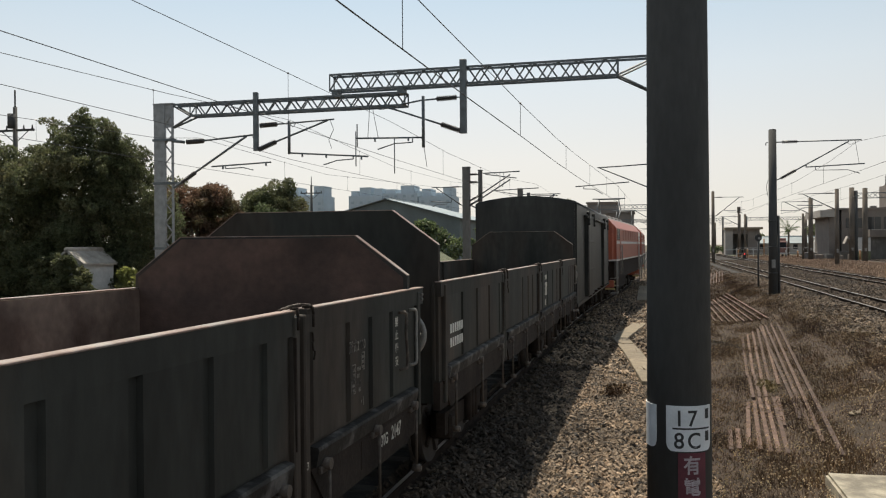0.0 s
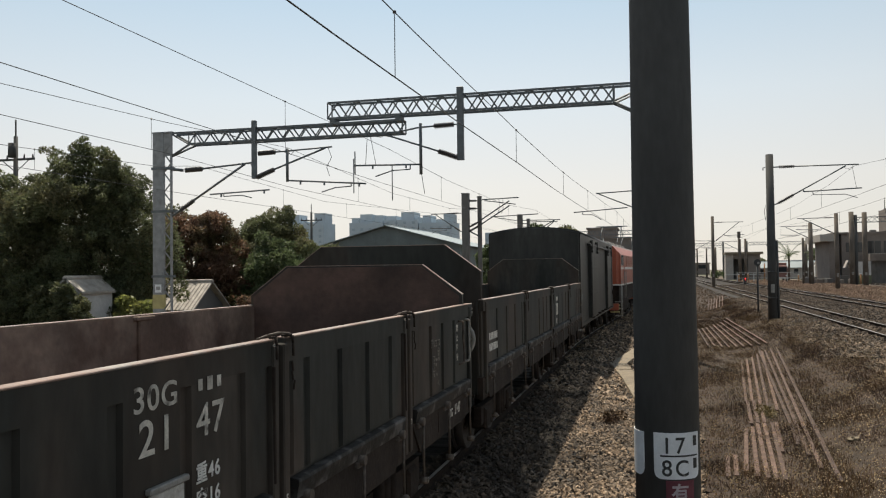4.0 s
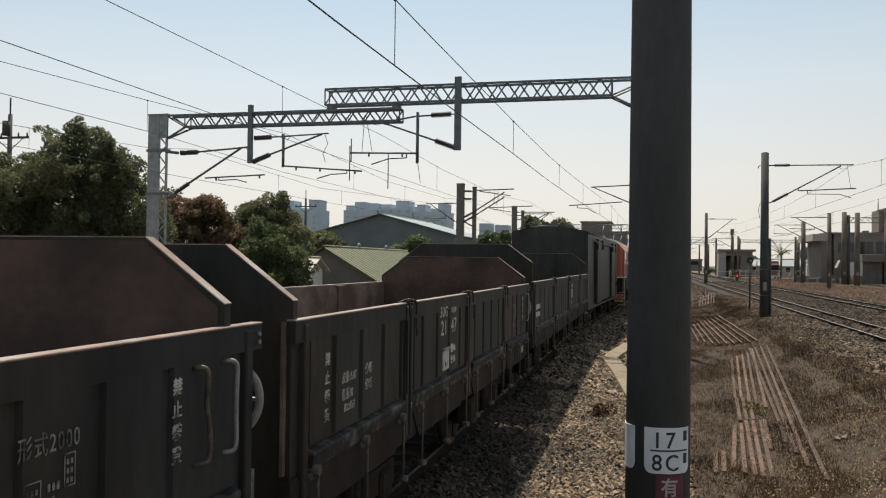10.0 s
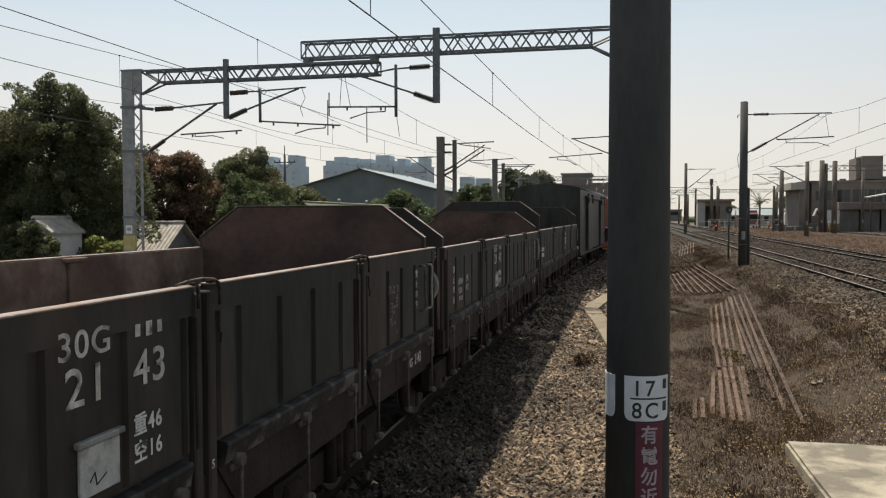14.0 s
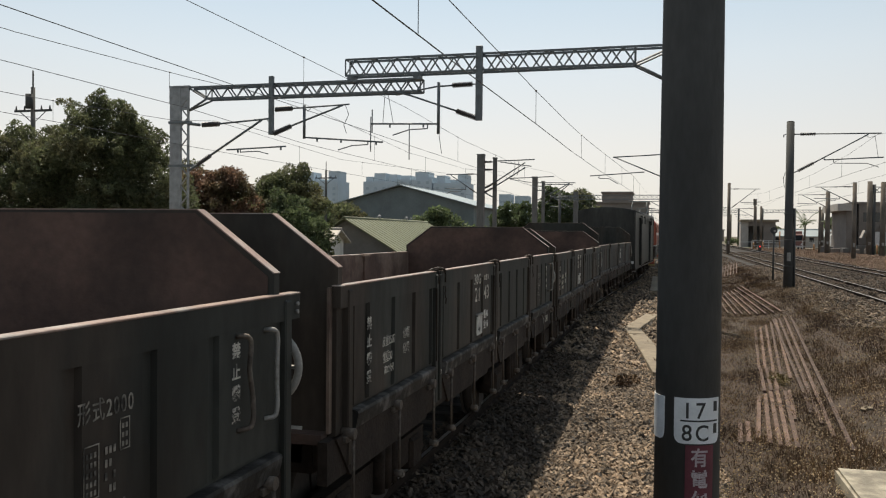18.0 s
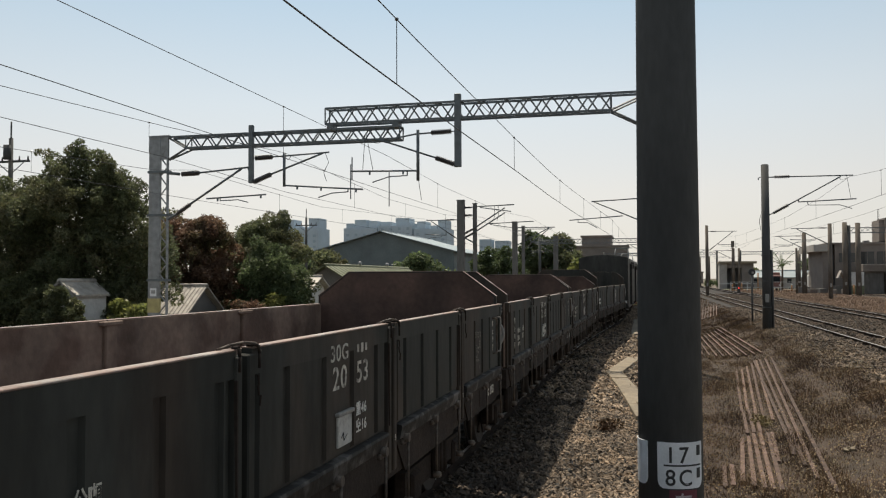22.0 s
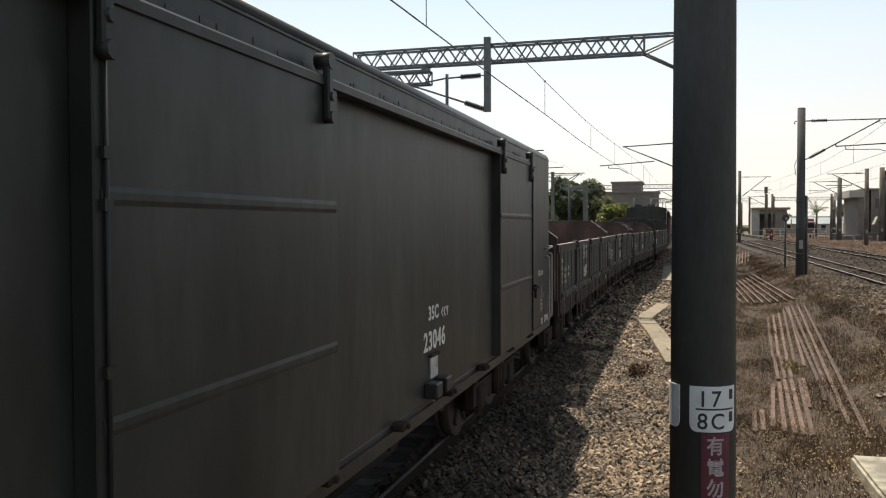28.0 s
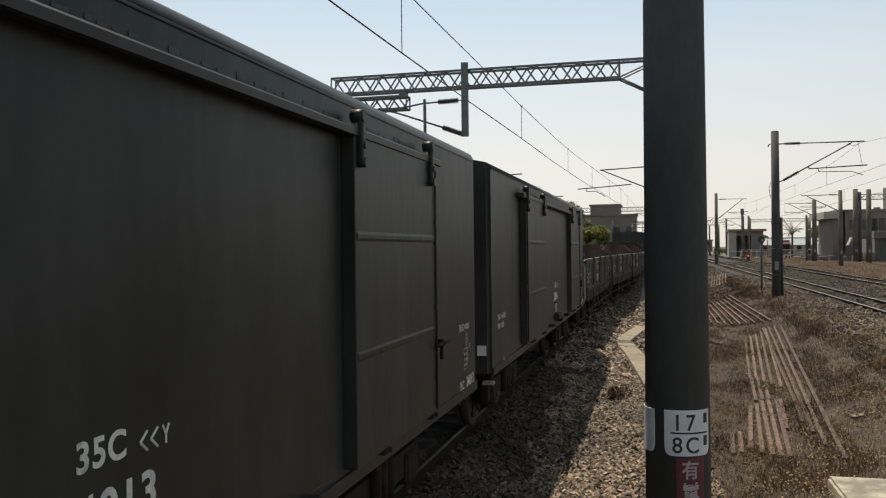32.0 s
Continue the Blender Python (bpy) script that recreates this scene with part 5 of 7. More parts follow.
def gantry():
    Y = 27.7
    g = thing("line_gantry", pose(0, Y, 0), "steel lattice gantry spanning the yard tracks, two overlapping girders", "gantry")
    lattice_mast(g, -18.04, -17.24, 7.70)
    truss(g, -16.55, -8.34, 7.25, 7.68, 0.42, 0.62)
    truss(g, -11.08, -1.2, 7.87, 8.42, 0.42, 0.74)
    for y in (-0.21, 0.21):
        part("chord_frame", box(B(), -17.30, -16.55, y - 0.034, y + 0.034, 7.646, 7.714), M_TRUSS, g)
        part("chord_frame", box(B(), -1.2, 0.1, y - 0.034, y + 0.034, 8.386, 8.454), M_TRUSS, g)
        part("knee_brace", tube(B(), (-17.3, y, 7.68), (-16.55, y, 7.25), 0.034, 4), M_TRUSS, g)
        part("knee_brace", tube(B(), (-1.2, y, 7.87), (0.05, y, 8.40), 0.034, 4), M_TRUSS, g)
    for a, b in (((-16.5, -0.21, 7.25), (-17.25, -0.21, 6.84)), ((-16.5, 0.21, 7.25), (-17.25, -0.15, 6.84)), ((-1.2, -0.21, 7.86), (0.05, -0.1, 7.20)), ((-1.2, 0.21, 7.86), (0.05, 0.1, 7.20))):
        part("knee_brace", tube(B(), a, b, 0.04, 6), M_TRUSS, g)
    part("right_mast", tube(B(), (0.24, 0, -0.4), (0.24, 0, 8.55), 0.19, 16, 0.16), M_POLE, g, "round dark mast")
    for x in (-10.9, -8.5):
        part("joint_plate", box(B(), x - 0.10, x + 0.10, -0.23, 0.23, 7.66, 7.90), M_TRUSS, g)
    # drop tubes
    part("drop_tube", box(B(), -6.38, -6.16, -0.36, -0.20, 6.18, 8.66, 0.01), M_TRUSS, g)
    part("drop_tube", box(B(), -13.96, -13.80, -0.36, -0.20, 5.86, 7.95, 0.01), M_TRUSS, g)
    y = -0.28
    P = lambda x, z: (x, y, z - 0.10)
    insulator(g, P(-6.5, 7.50), P(-7.2, 7.48), 0.10)
    rod(g, [P(-6.3, 7.5), P(-6.5, 7.5)]), rod(g, [P(-7.2, 7.48), P(-7.75, 7.46), P(-8.4, 7.36)], 0.03)
    insulator(g, P(-6.35, 6.36), P(-7.05, 6.62), 0.10)
    rod(g, [P(-6.25, 6.32), P(-6.35, 6.36)]), rod(g, [P(-7.05, 6.62), P(-8.7, 7.20), P(-9.3, 7.36)], 0.034)
    rod(g, [P(-7.67, 5.86), P(-7.67, 7.60)], 0.055, name="bracket_post")
    rod(g, [P(-10.1, 6.26), P(-7.67, 6.20)], 0.032)
    rod(g, [P(-10.05, 5.95), P(-10.05, 6.75)], 0.022), rod(g, [P(-8.7, 6.22), P(-8.7, 5.0)], 0.018)
    rod(g, [P(-8.05, 6.20), P(-8.05, 6.05), P(-8.7, 6.03), P(-9.3, 5.85)], 0.022, name="steady_arm")
    insulator(g, P(-13.72, 6.86), P(-13.05, 6.88), 0.10)
    rod(g, [P(-13.05, 6.88), P(-12.63, 6.89), P(-10.9, 6.96)], 0.03)
    insulator(g, P(-13.78, 6.0), P(-13.1, 6.26), 0.10)
    rod(g, [P(-13.1, 6.26), P(-11.15, 6.93)], 0.034)
    rod(g, [P(-12.6, 5.80), P(-12.6, 6.98)], 0.055, name="bracket_post")
    rod(g, [P(-12.57, 5.84), P(-9.65, 5.62)], 0.032), rod(g, [P(-10.1, 5.3), P(-10.1, 6.5)], 0.02)
    rod(g, [P(-10.2, 5.66), P(-10.2, 5.55), P(-10.8, 5.52), P(-11.3, 5.38)], 0.022, name="steady_arm")
    rod(g, [P(-17.25, 6.44), P(-16.75, 6.38)], 0.06), insulator(g, P(-16.65, 6.38), P(-15.95, 6.40), 0.10)
    rod(g, [P(-16.0, 6.40), P(-13.95, 6.54)], 0.035)
    rod(g, [P(-17.2, 4.72), P(-16.85, 4.92)], 0.05), insulator(g, P(-16.85, 4.92), P(-16.3, 5.26), 0.09)
    rod(g, [P(-16.35, 5.24), P(-14.25, 6.50)], 0.04)
    # thin jumpers and hangers under the girders
    for pts in ([(-9.57, 7.55), (-9.66, 6.26)], [(-9.53, 7.55), (-9.28, 6.24)], [(-11.05, 6.96), (-10.92, 6.6), (-11.10, 6.25), (-11.0, 5.95)], [(-8.75, 7.36), (-9.1, 7.2), (-9.6, 7.3)],
                [(-14.05, 6.52), (-13.9, 6.3), (-13.98, 6.15)], [(-7.66, 5.95), (-7.55, 5.2)], [(-12.6, 6.9), (-12.45, 6.75), (-12.3, 6.93)]):
        rod(g, [P(*q) for q in pts], 0.010, M_WIRE, "jumper_wire")
    for x, z in ((-12.1, 5.80), (-11.2, 5.74), (-9.9, 5.64), (-15.2, 5.46), (-13.5, 5.53), (-8.2, 6.21), (-9.4, 6.24)):
        part("clamp", box(B(), x - 0.025, x + 0.025, y - 0.03, y + 0.03, z - 0.22, z - 0.08, 0.005), M_TRUSS, g)
    rod(g, [P(-15.65, 5.45), P(-13.3, 5.54)], 0.03)
    rod(g, [P(-15.1, 5.46), P(-15.1, 5.36), P(-14.4, 5.38), P(-14.0, 5.28)], 0.02, name="steady_arm")


gantry()

m = round_mast(0.26, 50.0, 8.5, 0.17, "round dark mast carrying a bracket over the siding")
rod(m, [(-0.2, 0, 7.45), (-3.6, 0, 7.30)], 0.04), rod(m, [(-0.2, 0, 5.86), (-3.5, 0, 7.30)], 0.04)
rod(m, [(-4.9, 0, 6.22), (-1.8, 0, 6.42)], 0.035), rod(m, [(-4.4, 0, 6.2), (-4.4, 0, 6.08), (-3.8, 0, 6.05), (-3.3, 0, 5.75)], 0.025, name="steady_arm")
m = round_mast(4.75, 37.7, 7.20, 0.165, "round dark main line mast with a bracket and number plate")
cantilever(m, 1, 0.0, 6.44, 4.80, 3.45, 5.36, r=0.028)
part("riser_pipe", tube(B(), (0.235, 0, -0.1), (0.215, 0, 3.35), 0.055, 8), M_POLE, m, "cable pipe clipped to the mast")
for z in (0.9, 2.0, 3.1):
    part("pipe_clip", tube(B(), (0, 0, z), (0, 0, z + 0.05), 0.20, 16), M_POLE, m)
rod(m, [(-0.17, 0, 6.45), (-0.26, 0, 6.42), (-0.26, 0, 6.32)], 0.02), rod(m, [(-0.18, 0, 4.85), (-0.25, 0, 4.6), (-0.20, 0, 4.2)], 0.012, M_WIRE, "jumper_wire")
rod(m, [(3.2, 0, 6.42), (3.35, 0, 5.44)], 0.008, M_WIRE, "jumper_wire"), rod(m, [(2.85, 0, 6.36), (3.0, 0, 6.24), (3.2, 0, 6.30)], 0.008, M_WIRE, "jumper_wire")
m = round_mast(6.1, 97.0, 8.2, 0.17, "round brown-grey mast of the main line", M_YARDMAST)
cantilever(m, 1, 0.0, 7.2, 5.0, 3.2, 5.7, r=0.035)
for x, y, z in ((6.3, 150, 7.6), (6.3, 205, 7.6), (0.4, 105, 8.3), (0.4, 160, 8.3)):
    m = round_mast(x, y, z, 0.17, "far round mast of the overhead line", M_YARDMAST, mark=False)
    cantilever(m, 1 if x > 2 else -1, 0.0, 6.9, 5.3, 3.2, 5.7, r=0.045)
for x, y, z, r, s in ((16.5, 85.6, 7.5, 0.19, -1), (22.45, 108, 8.95, 0.29, 0), (22.0, 99.5, 8.35, 0.27, 0), (18.6, 112, 8.0, 0.27, -1), (24.1, 150, 6.9, 0.24, 1), (17.7, 112, 6.1, 0.14, 0), (28.0, 112, 8.2, 0.2, 0),
                      (14.2, 155, 7.6, 0.2, -1), (15.4, 158, 7.7, 0.19, 0), (12.2, 220, 7.6, 0.2, 0), (13.4, 205, 7.4, 0.2, 0), (9.0, 240, 7.6, 0.2, 1), (10.4, 230, 7.6, 0.2, -1)):
    m = round_mast(x, y, z, r, "round brown-grey mast standing in the far yard", M_YARDMAST)
    if s:
        cantilever(m, s, 0.0, z - 0.75, z - 2.3, 3.4, z - 1.9, r=0.04)
m = round_mast(14.0, 154.6, 8.6, 0.16, "far mast with a boxed switch at its head", M_YARDMAST, mark=False)
part("switch_box", box(B(), -0.22, 0.30, -0.3, 0.3, 7.4, 8.5, 0.04), M_YARDMAST, m)


def square_mast(x, y, z1, w, label):
    z0 = ground_z(x, y)
    m = thing("concrete_mast", pose(x, y, z0), label, "mast", "overhead line masts")
    part("shaft", box(B(), -w / 2, w / 2, -w / 2, w / 2, -0.2, z1 - z0, 0.03), M_CONCMAST, m)
    part("cap", box(B(), -w / 2 - 0.02, w / 2 + 0.02, -w / 2 - 0.02, w / 2 + 0.02, z1 - z0, z1 - z0 + 0.08), M_CONCMAST, m)
    return m


m = square_mast(-14.37, 64.0, 8.5, 0.55, "broad grey concrete mast beside the yard tracks")
cantilever(m, -1, -0.2, 7.4, 5.9, 2.6, 6.2, r=0.04)
m = square_mast(-13.3, 64.2, 8.25, 0.30, "slimmer grey mast standing beside a broad one")
for z in (8.35, 7.75):
    rod(m, [(-0.95, -0.1, z), (-0.8, -0.05, z), (0, 0, z)], 0.05, name="tie_bar")
    insulator(m, (-0.78, -0.1, z), (-0.25, -0.1, z), 0.10)
for dz in (0.0, 0.34):
    insulator(m, (-0.80, -0.2, 6.30 - dz), (-0.05, -0.2, 6.68 - dz), 0.10)
    rod(m, [(-0.10, -0.2, 6.66 - dz), (2.4, -0.2, 8.26 - dz * 1.15)], 0.055)
rod(m, [(-0.75, -0.2, 5.95), (0.0, -0.2, 5.55)], 0.06)
rod(m, [(0.2, 0, 8.42), (3.1, 0, 8.50)], 0.05), rod(m, [(0.4, 0, 8.34), (2.85, 0, 7.98)], 0.04)
rod(m, [(0.9, 0, 7.05), (4.6, 0, 7.18)], 0.04), rod(m, [(1.2, 0, 7.0), (2.0, 0, 6.86), (2.9, 0, 6.72)], 0.03, name="steady_arm")
for x in (1.55, 1.85):
    rod(m, [(x, 0, 8.45), (x + 0.02, 0, 7.7), (x - 0.1, 0, 7.3)], 0.02, M_WIRE, "jumper_wire")
m = square_mast(-15.8, 100, 9.2, 0.6, "broad grey concrete mast beside the yard tracks")
cantilever(m, 1, 0.2, 8.9, 6.8, 4.6, 7.2, r=0.06)
m = square_mast(-14.79, 100, 8.65, 0.36, "slimmer grey mast standing beside a broad one")
for z in (8.5, 8.0):
    rod(m, [(-0.95, -0.1, z), (0, 0, z)], 0.06, name="tie_bar")
cantilever(m, 1, 0.1, 8.7, 6.4, 3.4, 7.0, r=0.05)
m = square_mast(-13.95, 128, 8.8, 0.7, "far grey concrete mast")
cantilever(m, -1, -0.2, 8.3, 6.6, 3.6, 6.9, r=0.06)


def far_gantry(y, x0, x1, z, label):
    g = thing("line_gantry", pose(0, y, 0), label, "gantry")
    truss(g, x0, x1, z, z + 0.6, 0.4, 1.2)
    for x in (x0, x1):
        part("leg", tube(B(), (x, 0, ground_z(x, y) - 0.2), (x, 0, z + 0.9), 0.2, 10), M_POLE, g)


far_gantry(125, -16.0, 0.6, 7.6, "far lattice gantry over the yard tracks")
far_gantry(190, -10.0, 14.0, 7.4, "far lattice gantry over the main line")
far_gantry(108, 22.9, 36.0, 7.7, "lattice gantry by the station building")
far_gantry(192, 19.0, 31.0, 7.5, "far lattice gantry beyond the station yard")

# wires: each span sags between its supports
def hose(bm, pts, r, seg):
    """One unbroken thin tube along points that run mainly along y."""
    rings = [[bm.verts.new((p[0] + r * math.cos(6.2832 * i / seg), p[1], p[2] + r * math.sin(6.2832 * i / seg))) for i in range(seg)] for p in pts]
    for a, b in zip(rings[:-1], rings[1:]):
        for i in range(seg):
            bm.faces.new((a[i], a[(i + 1) % seg], b[(i + 1) % seg], b[i]))
    return bm



def wire(x0, x1, pts, r, label="thin dark overhead wire", sag=0.0, bend=False):
    """A wire along the track through the given (y, z), straight or sagging between them."""
    bm = B()
    line = []
    for (ya, za), (yb, zb) in zip(pts[:-1], pts[1:]):
        n = 8 if sag or bend else 2
        for i in range(n):
            t = i / n
            line.append((ya + (yb - ya) * t, za + (zb - za) * t - sag * 4 * t * (1 - t)))
    line.append(pts[-1])
    y0, y1 = pts[0][0], pts[-1][0]
    hose(bm, [(x0 + (x1 - x0) * (y - y0) / (y1 - y0) + (siding_shift(y) if bend else 0), y, z) for y, z in line], r, 5)
    return solo("overhead_wire", bm, M_WIRE, label, "wire", "overhead wires")


SIDING_LOW = [(-4, 4.87), (8, 4.87), (14, 4.92), (20, 5.0), (29.5, 5.08), (38, 5.03), (46, 4.95), (60, 4.95), (105, 5.0), (300, 5.0)]
SIDING_HIGH = [(-4, 5.78), (11, 5.72), (19.6, 5.76), (29.6, 5.88), (37, 5.90), (44, 5.87), (52.4, 5.95), (70, 6.2), (105, 6.8), (160, 6.8)]
wire(-3.12, -3.12, SIDING_LOW, 0.0095, "contact wire over the siding", bend=True)
wire(-3.12, -3.12, SIDING_HIGH, 0.0080, "messenger wire over the siding", bend=True)


def dropper(x, y, z0, z1):
    solo("dropper_wire", chain(B(), [(x, y, z0), (x, y, z1)], 0.006, 4), M_WIRE, "thin dropper between messenger and contact wire", "wire", "droppers")
    solo("dropper_clamp", ball(B(), (x, y, z1), 0.028), M_INSUL, "small dark dropper clamp", "clamp", "dropper clamps")


for y in (10.1, 19.6, 29.6, 37.0, 44.0, 52.0, 62.0):
    dropper(-3.12 + siding_shift(y), y, float(np.interp(y, *zip(*SIDING_LOW))), float(np.interp(y, *zip(*SIDING_HIGH))))
YARD = (
    (-8.9, [(-6, 5.46), (27.7, 5.46), (64, 5.6), (128, 5.7), (260, 5.7)], [(-22, 6.9), (0, 6.78), (13, 6.75), (20, 6.74), (27.7, 6.72), (36, 6.5), (50, 6.5), (64, 7.1), (100, 6.6), (128, 7.3)]),
    (-12.7, [(-6, 5.55), (14, 5.70), (20, 5.72), (27.7, 5.55), (64, 5.7), (128, 5.8), (260, 5.8)], [(-22, 6.8), (0, 6.25), (14, 6.33), (20, 6.55), (27.7, 6.95), (40, 6.4), (52, 6.5), (64, 7.2), (100, 6.6), (128, 7.3)]),
    (-16.3, [(-6, 5.3), (27.7, 5.35), (64, 5.6), (128, 5.7), (260, 5.7)], [(-22, 6.5), (0, 5.75), (18, 5.85), (25, 6.12), (27.7, 6.45), (40, 6.1), (64, 7.0), (100, 6.5), (128, 7.2)]),
)
for x, low, high in YARD:
    wire(x, x, low, 0.008, "contact wire over a yard track")
    wire(x, x, high, 0.008, "messenger wire over a yard track")
    for y in (19.3, 35, 43, 52):
        za, zb = (np.interp(y, *zip(*pts)) for pts in (low, high))
        dropper(x, y, float(za), float(zb))
for xc, zc, line, at in ((8.05, 5.36, [(-18, 6.1), (10, 5.9), (22, 5.98), (33, 6.27), (37.7, 6.60), (43.5, 6.32), (53.5, 6.10), (62, 6.12), (80, 6.3), (97, 6.9), (120, 6.35), (150, 6.9), (205, 6.9)], (26, 32.8, 45, 55, 65, 76, 86)),
                         (11.4, 5.15, [(-18, 6.0), (30, 5.9), (44, 5.94), (52, 5.88), (70, 6.0), (97, 6.6), (120, 6.1), (150, 6.7), (205, 6.7)], (38, 47, 58, 70, 84))):
    wire(xc, xc, [(-18, zc), (37.7, zc), (97, zc + 0.1), (150, zc + 0.2), (300, zc + 0.2)], 0.008, "contact wire over the main line")
    wire(xc, xc, line, 0.007, "messenger wire over the main line")
    for y in at:
        dropper(xc, y, zc, float(np.interp(y, *zip(*line))))


# ---- trees, houses and distance ----
def crown_mesh(name, blobs, leaf, count, material, seed):
    """Many small leaf blades on the skin of overlapping lumps, with gaps and an uneven outline."""
    rng = np.random.default_rng(seed)
    vol = np.array([b[3] ** 2 for b in blobs])
    pick = rng.choice(len(blobs), count, p=vol / vol.sum())
    c = np.array([b[:3] for b in blobs])[pick]
    r = np.array([b[3] for b in blobs])[pick]
    d = rng.normal(0, 1, (count, 3))
    d /= np.linalg.norm(d, axis=1)[:, None]
    lump = np.array([noise.noise(Vector((p * 2.3 + q))) for p, q in zip(d, c)])
    rad = r * (1 + 0.35 * lump) * (0.70 + 0.34 * rng.random(count) ** 0.6)
    pos = c + d * rad[:, None] * np.array([1, 1, 0.85])
    a = rng.normal(0, 1, (count, 3))
    u = np.cross(a, d + rng.normal(0, 0.6, (count, 3)))
    u /= np.linalg.norm(u, axis=1)[:, None] + 1e-9
    v = np.cross(u, a)
    v /= np.linalg.norm(v, axis=1)[:, None] + 1e-9
    s = leaf * (0.6 + 0.8 * rng.random(count))[:, None]
    verts = np.stack([pos - u * s * 0.4, pos + v * s, pos + u * s * 0.4, pos - v * s], 1).reshape(-1, 3)
    faces = np.arange(count * 4).reshape(-1, 4)
    return raw_mesh(name, verts.tolist(), faces.tolist(), material)


def tree(x, y, blobs, leaf, count, material, label, seed, trunk=0.22, z0=None, category="tree"):
    z0 = ground_z(x, y) if z0 is None else z0
    t = thing("tree" if category == "tree" else "bush", pose(x, y, z0), label, category)
    top = max(b[2] for b in blobs)
    if category == "tree":
        bm = B()
        tube(bm, (0, 0, -0.2), (0.1, 0, top * 0.45), trunk, 8, trunk * 0.7)
        part("trunk", bm, M_BARK, t)
        rng = random.Random(seed)
        for b in blobs[:9]:
            bm = B()
            mid = (b[0] * 0.5 + rng.uniform(-0.2, 0.2), b[1] * 0.5, top * 0.45 + (b[2] - top * 0.45) * 0.5)
            tube(bm, (0.1, 0, top * 0.40), mid, trunk * 0.45, 6, trunk * 0.3), tube(bm, mid, b[:3], trunk * 0.3, 6, trunk * 0.08)
            part("limb", bm, M_BARK, t)
    part("crown", crown_mesh("crown", blobs, leaf, count, material, seed), material, t)
    return t


def lumps(seed, n, wx, wy, z0, z1, r0, r1):
    rng = random.Random(seed)
    out = []
    for _ in range(n):
        f = rng.random()
        w = math.sqrt(max(0.05, 1 - (2 * f - 0.8) ** 2 * 0.7))
        a = rng.random() * 6.283
        q = math.sqrt(rng.random())
        out.append((wx * w * q * math.cos(a), wy * w * q * math.sin(a), z0 + (z1 - z0) * f, r0 + (r1 - r0) * rng.random()))
    return out


def twigs(seed, n, wx, wy, z0, z1, r0, r1, peak=0.0):
    """Small leaf clumps along the outer skin of a domed crown, its highest point peak metres to the right."""
    rng = random.Random(seed)
    out = []
    for _ in range(n):
        a, f = rng.random() * 6.283, rng.random() ** 0.8
        w = math.cos(f * 1.35) ** 0.7
        k = rng.uniform(0.82, 1.08)
        out.append((peak * f + wx * w * k * math.cos(a), wy * w * k * math.sin(a), z0 + (z1 - z0) * f * rng.uniform(0.9, 1.04), rng.uniform(r0, r1)))
    return out


tree(-28.6, 36, lumps(1, 46, 3.3, 2.2, 2.0, 7.6, 0.65, 1.0) + twigs(71, 130, 4.3, 2.8, 1.9, 9.6, 0.16, 0.42, 0.7) + [(0.9, 0, 9.4, 0.34), (1.0, 0.1, 9.7, 0.2), (0.6, 0, 9.2, 0.35), (1.2, 0, 9.1, 0.4), (1.8, 0, 8.9, 0.36), (2.7, 0, 8.45, 0.4), (3.4, 0, 7.9, 0.42), (3.8, 0, 7.3, 0.42), (0.3, 0.2, 5.0, 1.2), (0.9, 0.4, 5.8, 1.1), (-0.4, 0, 4.2, 1.2), (0.5, 0, 3.6, 1.0), (0.9, 0, 8.9, 0.55), (1.4, 0.2, 8.1, 0.8), (0.2, 0, 8.0, 0.8), (0.8, 0, 8.4, 0.7), (2.1, 0.2, 7.4, 0.9), (2.9, 0.2, 6.9, 0.9), (2.6, 0, 7.8, 0.6), (-1.0, 0, 7.3, 0.8), (-2.0, 0, 6.7, 0.9), (-2.9, 0, 6.2, 0.9), (2.4, 0, 5.2, 1.1), (-2.2, 0, 5.0, 1.1)],
     0.075, 118000, M_LEAF, "tall dark-green mango tree behind the yard", 1, 0.3)
tree(-26.1, 37, lumps(2, 40, 2.5, 2.0, 1.4, 6.6, 0.6, 1.0) + twigs(72, 70, 3.2, 2.4, 1.4, 7.7, 0.22, 0.5), 0.075, 56000, M_LEAF, "dark-green mango tree with dense leaves", 2)
tree(-33.5, 37, lumps(3, 40, 3.2, 2.0, 2.1, 7.3, 0.7, 1.0) + twigs(73, 80, 4.0, 2.4, 1.9, 8.4, 0.25, 0.5), 0.085, 58000, M_LEAF, "broad dark-green tree beyond the tracks", 3)
tree(-36.5, 33, lumps(31, 30, 2.8, 2.0, 2.4, 6.0, 0.8, 1.2), 0.10, 30000, M_LEAF, "broad dark-green tree beyond the tracks", 31)
tree(-26.9, 45, lumps(4, 46, 3.3, 2.0, 1.2, 6.0, 0.65, 1.0) + twigs(74, 80, 3.9, 2.6, 0.9, 6.7, 0.22, 0.45, 0.3), 0.085, 62000, M_LEAFRED, "reddish-brown leafed tree among green ones", 4)
tree(-23.2, 48, lumps(5, 38, 2.7, 2.0, 0.6, 6.0, 0.65, 1.0) + twigs(75, 70, 3.3, 2.4, 0.6, 6.8, 0.22, 0.45), 0.085, 52000, M_LEAF, "rounded dark-green tree with dense leaves", 5)
tree(-21.9, 46, lumps(6, 30, 1.9, 1.8, 0.5, 4.3, 0.6, 0.9) + twigs(76, 50, 2.4, 2.0, 0.5, 5.0, 0.22, 0.42), 0.08, 40000, M_LEAFB, "low rounded green tree at the end of the row", 6)
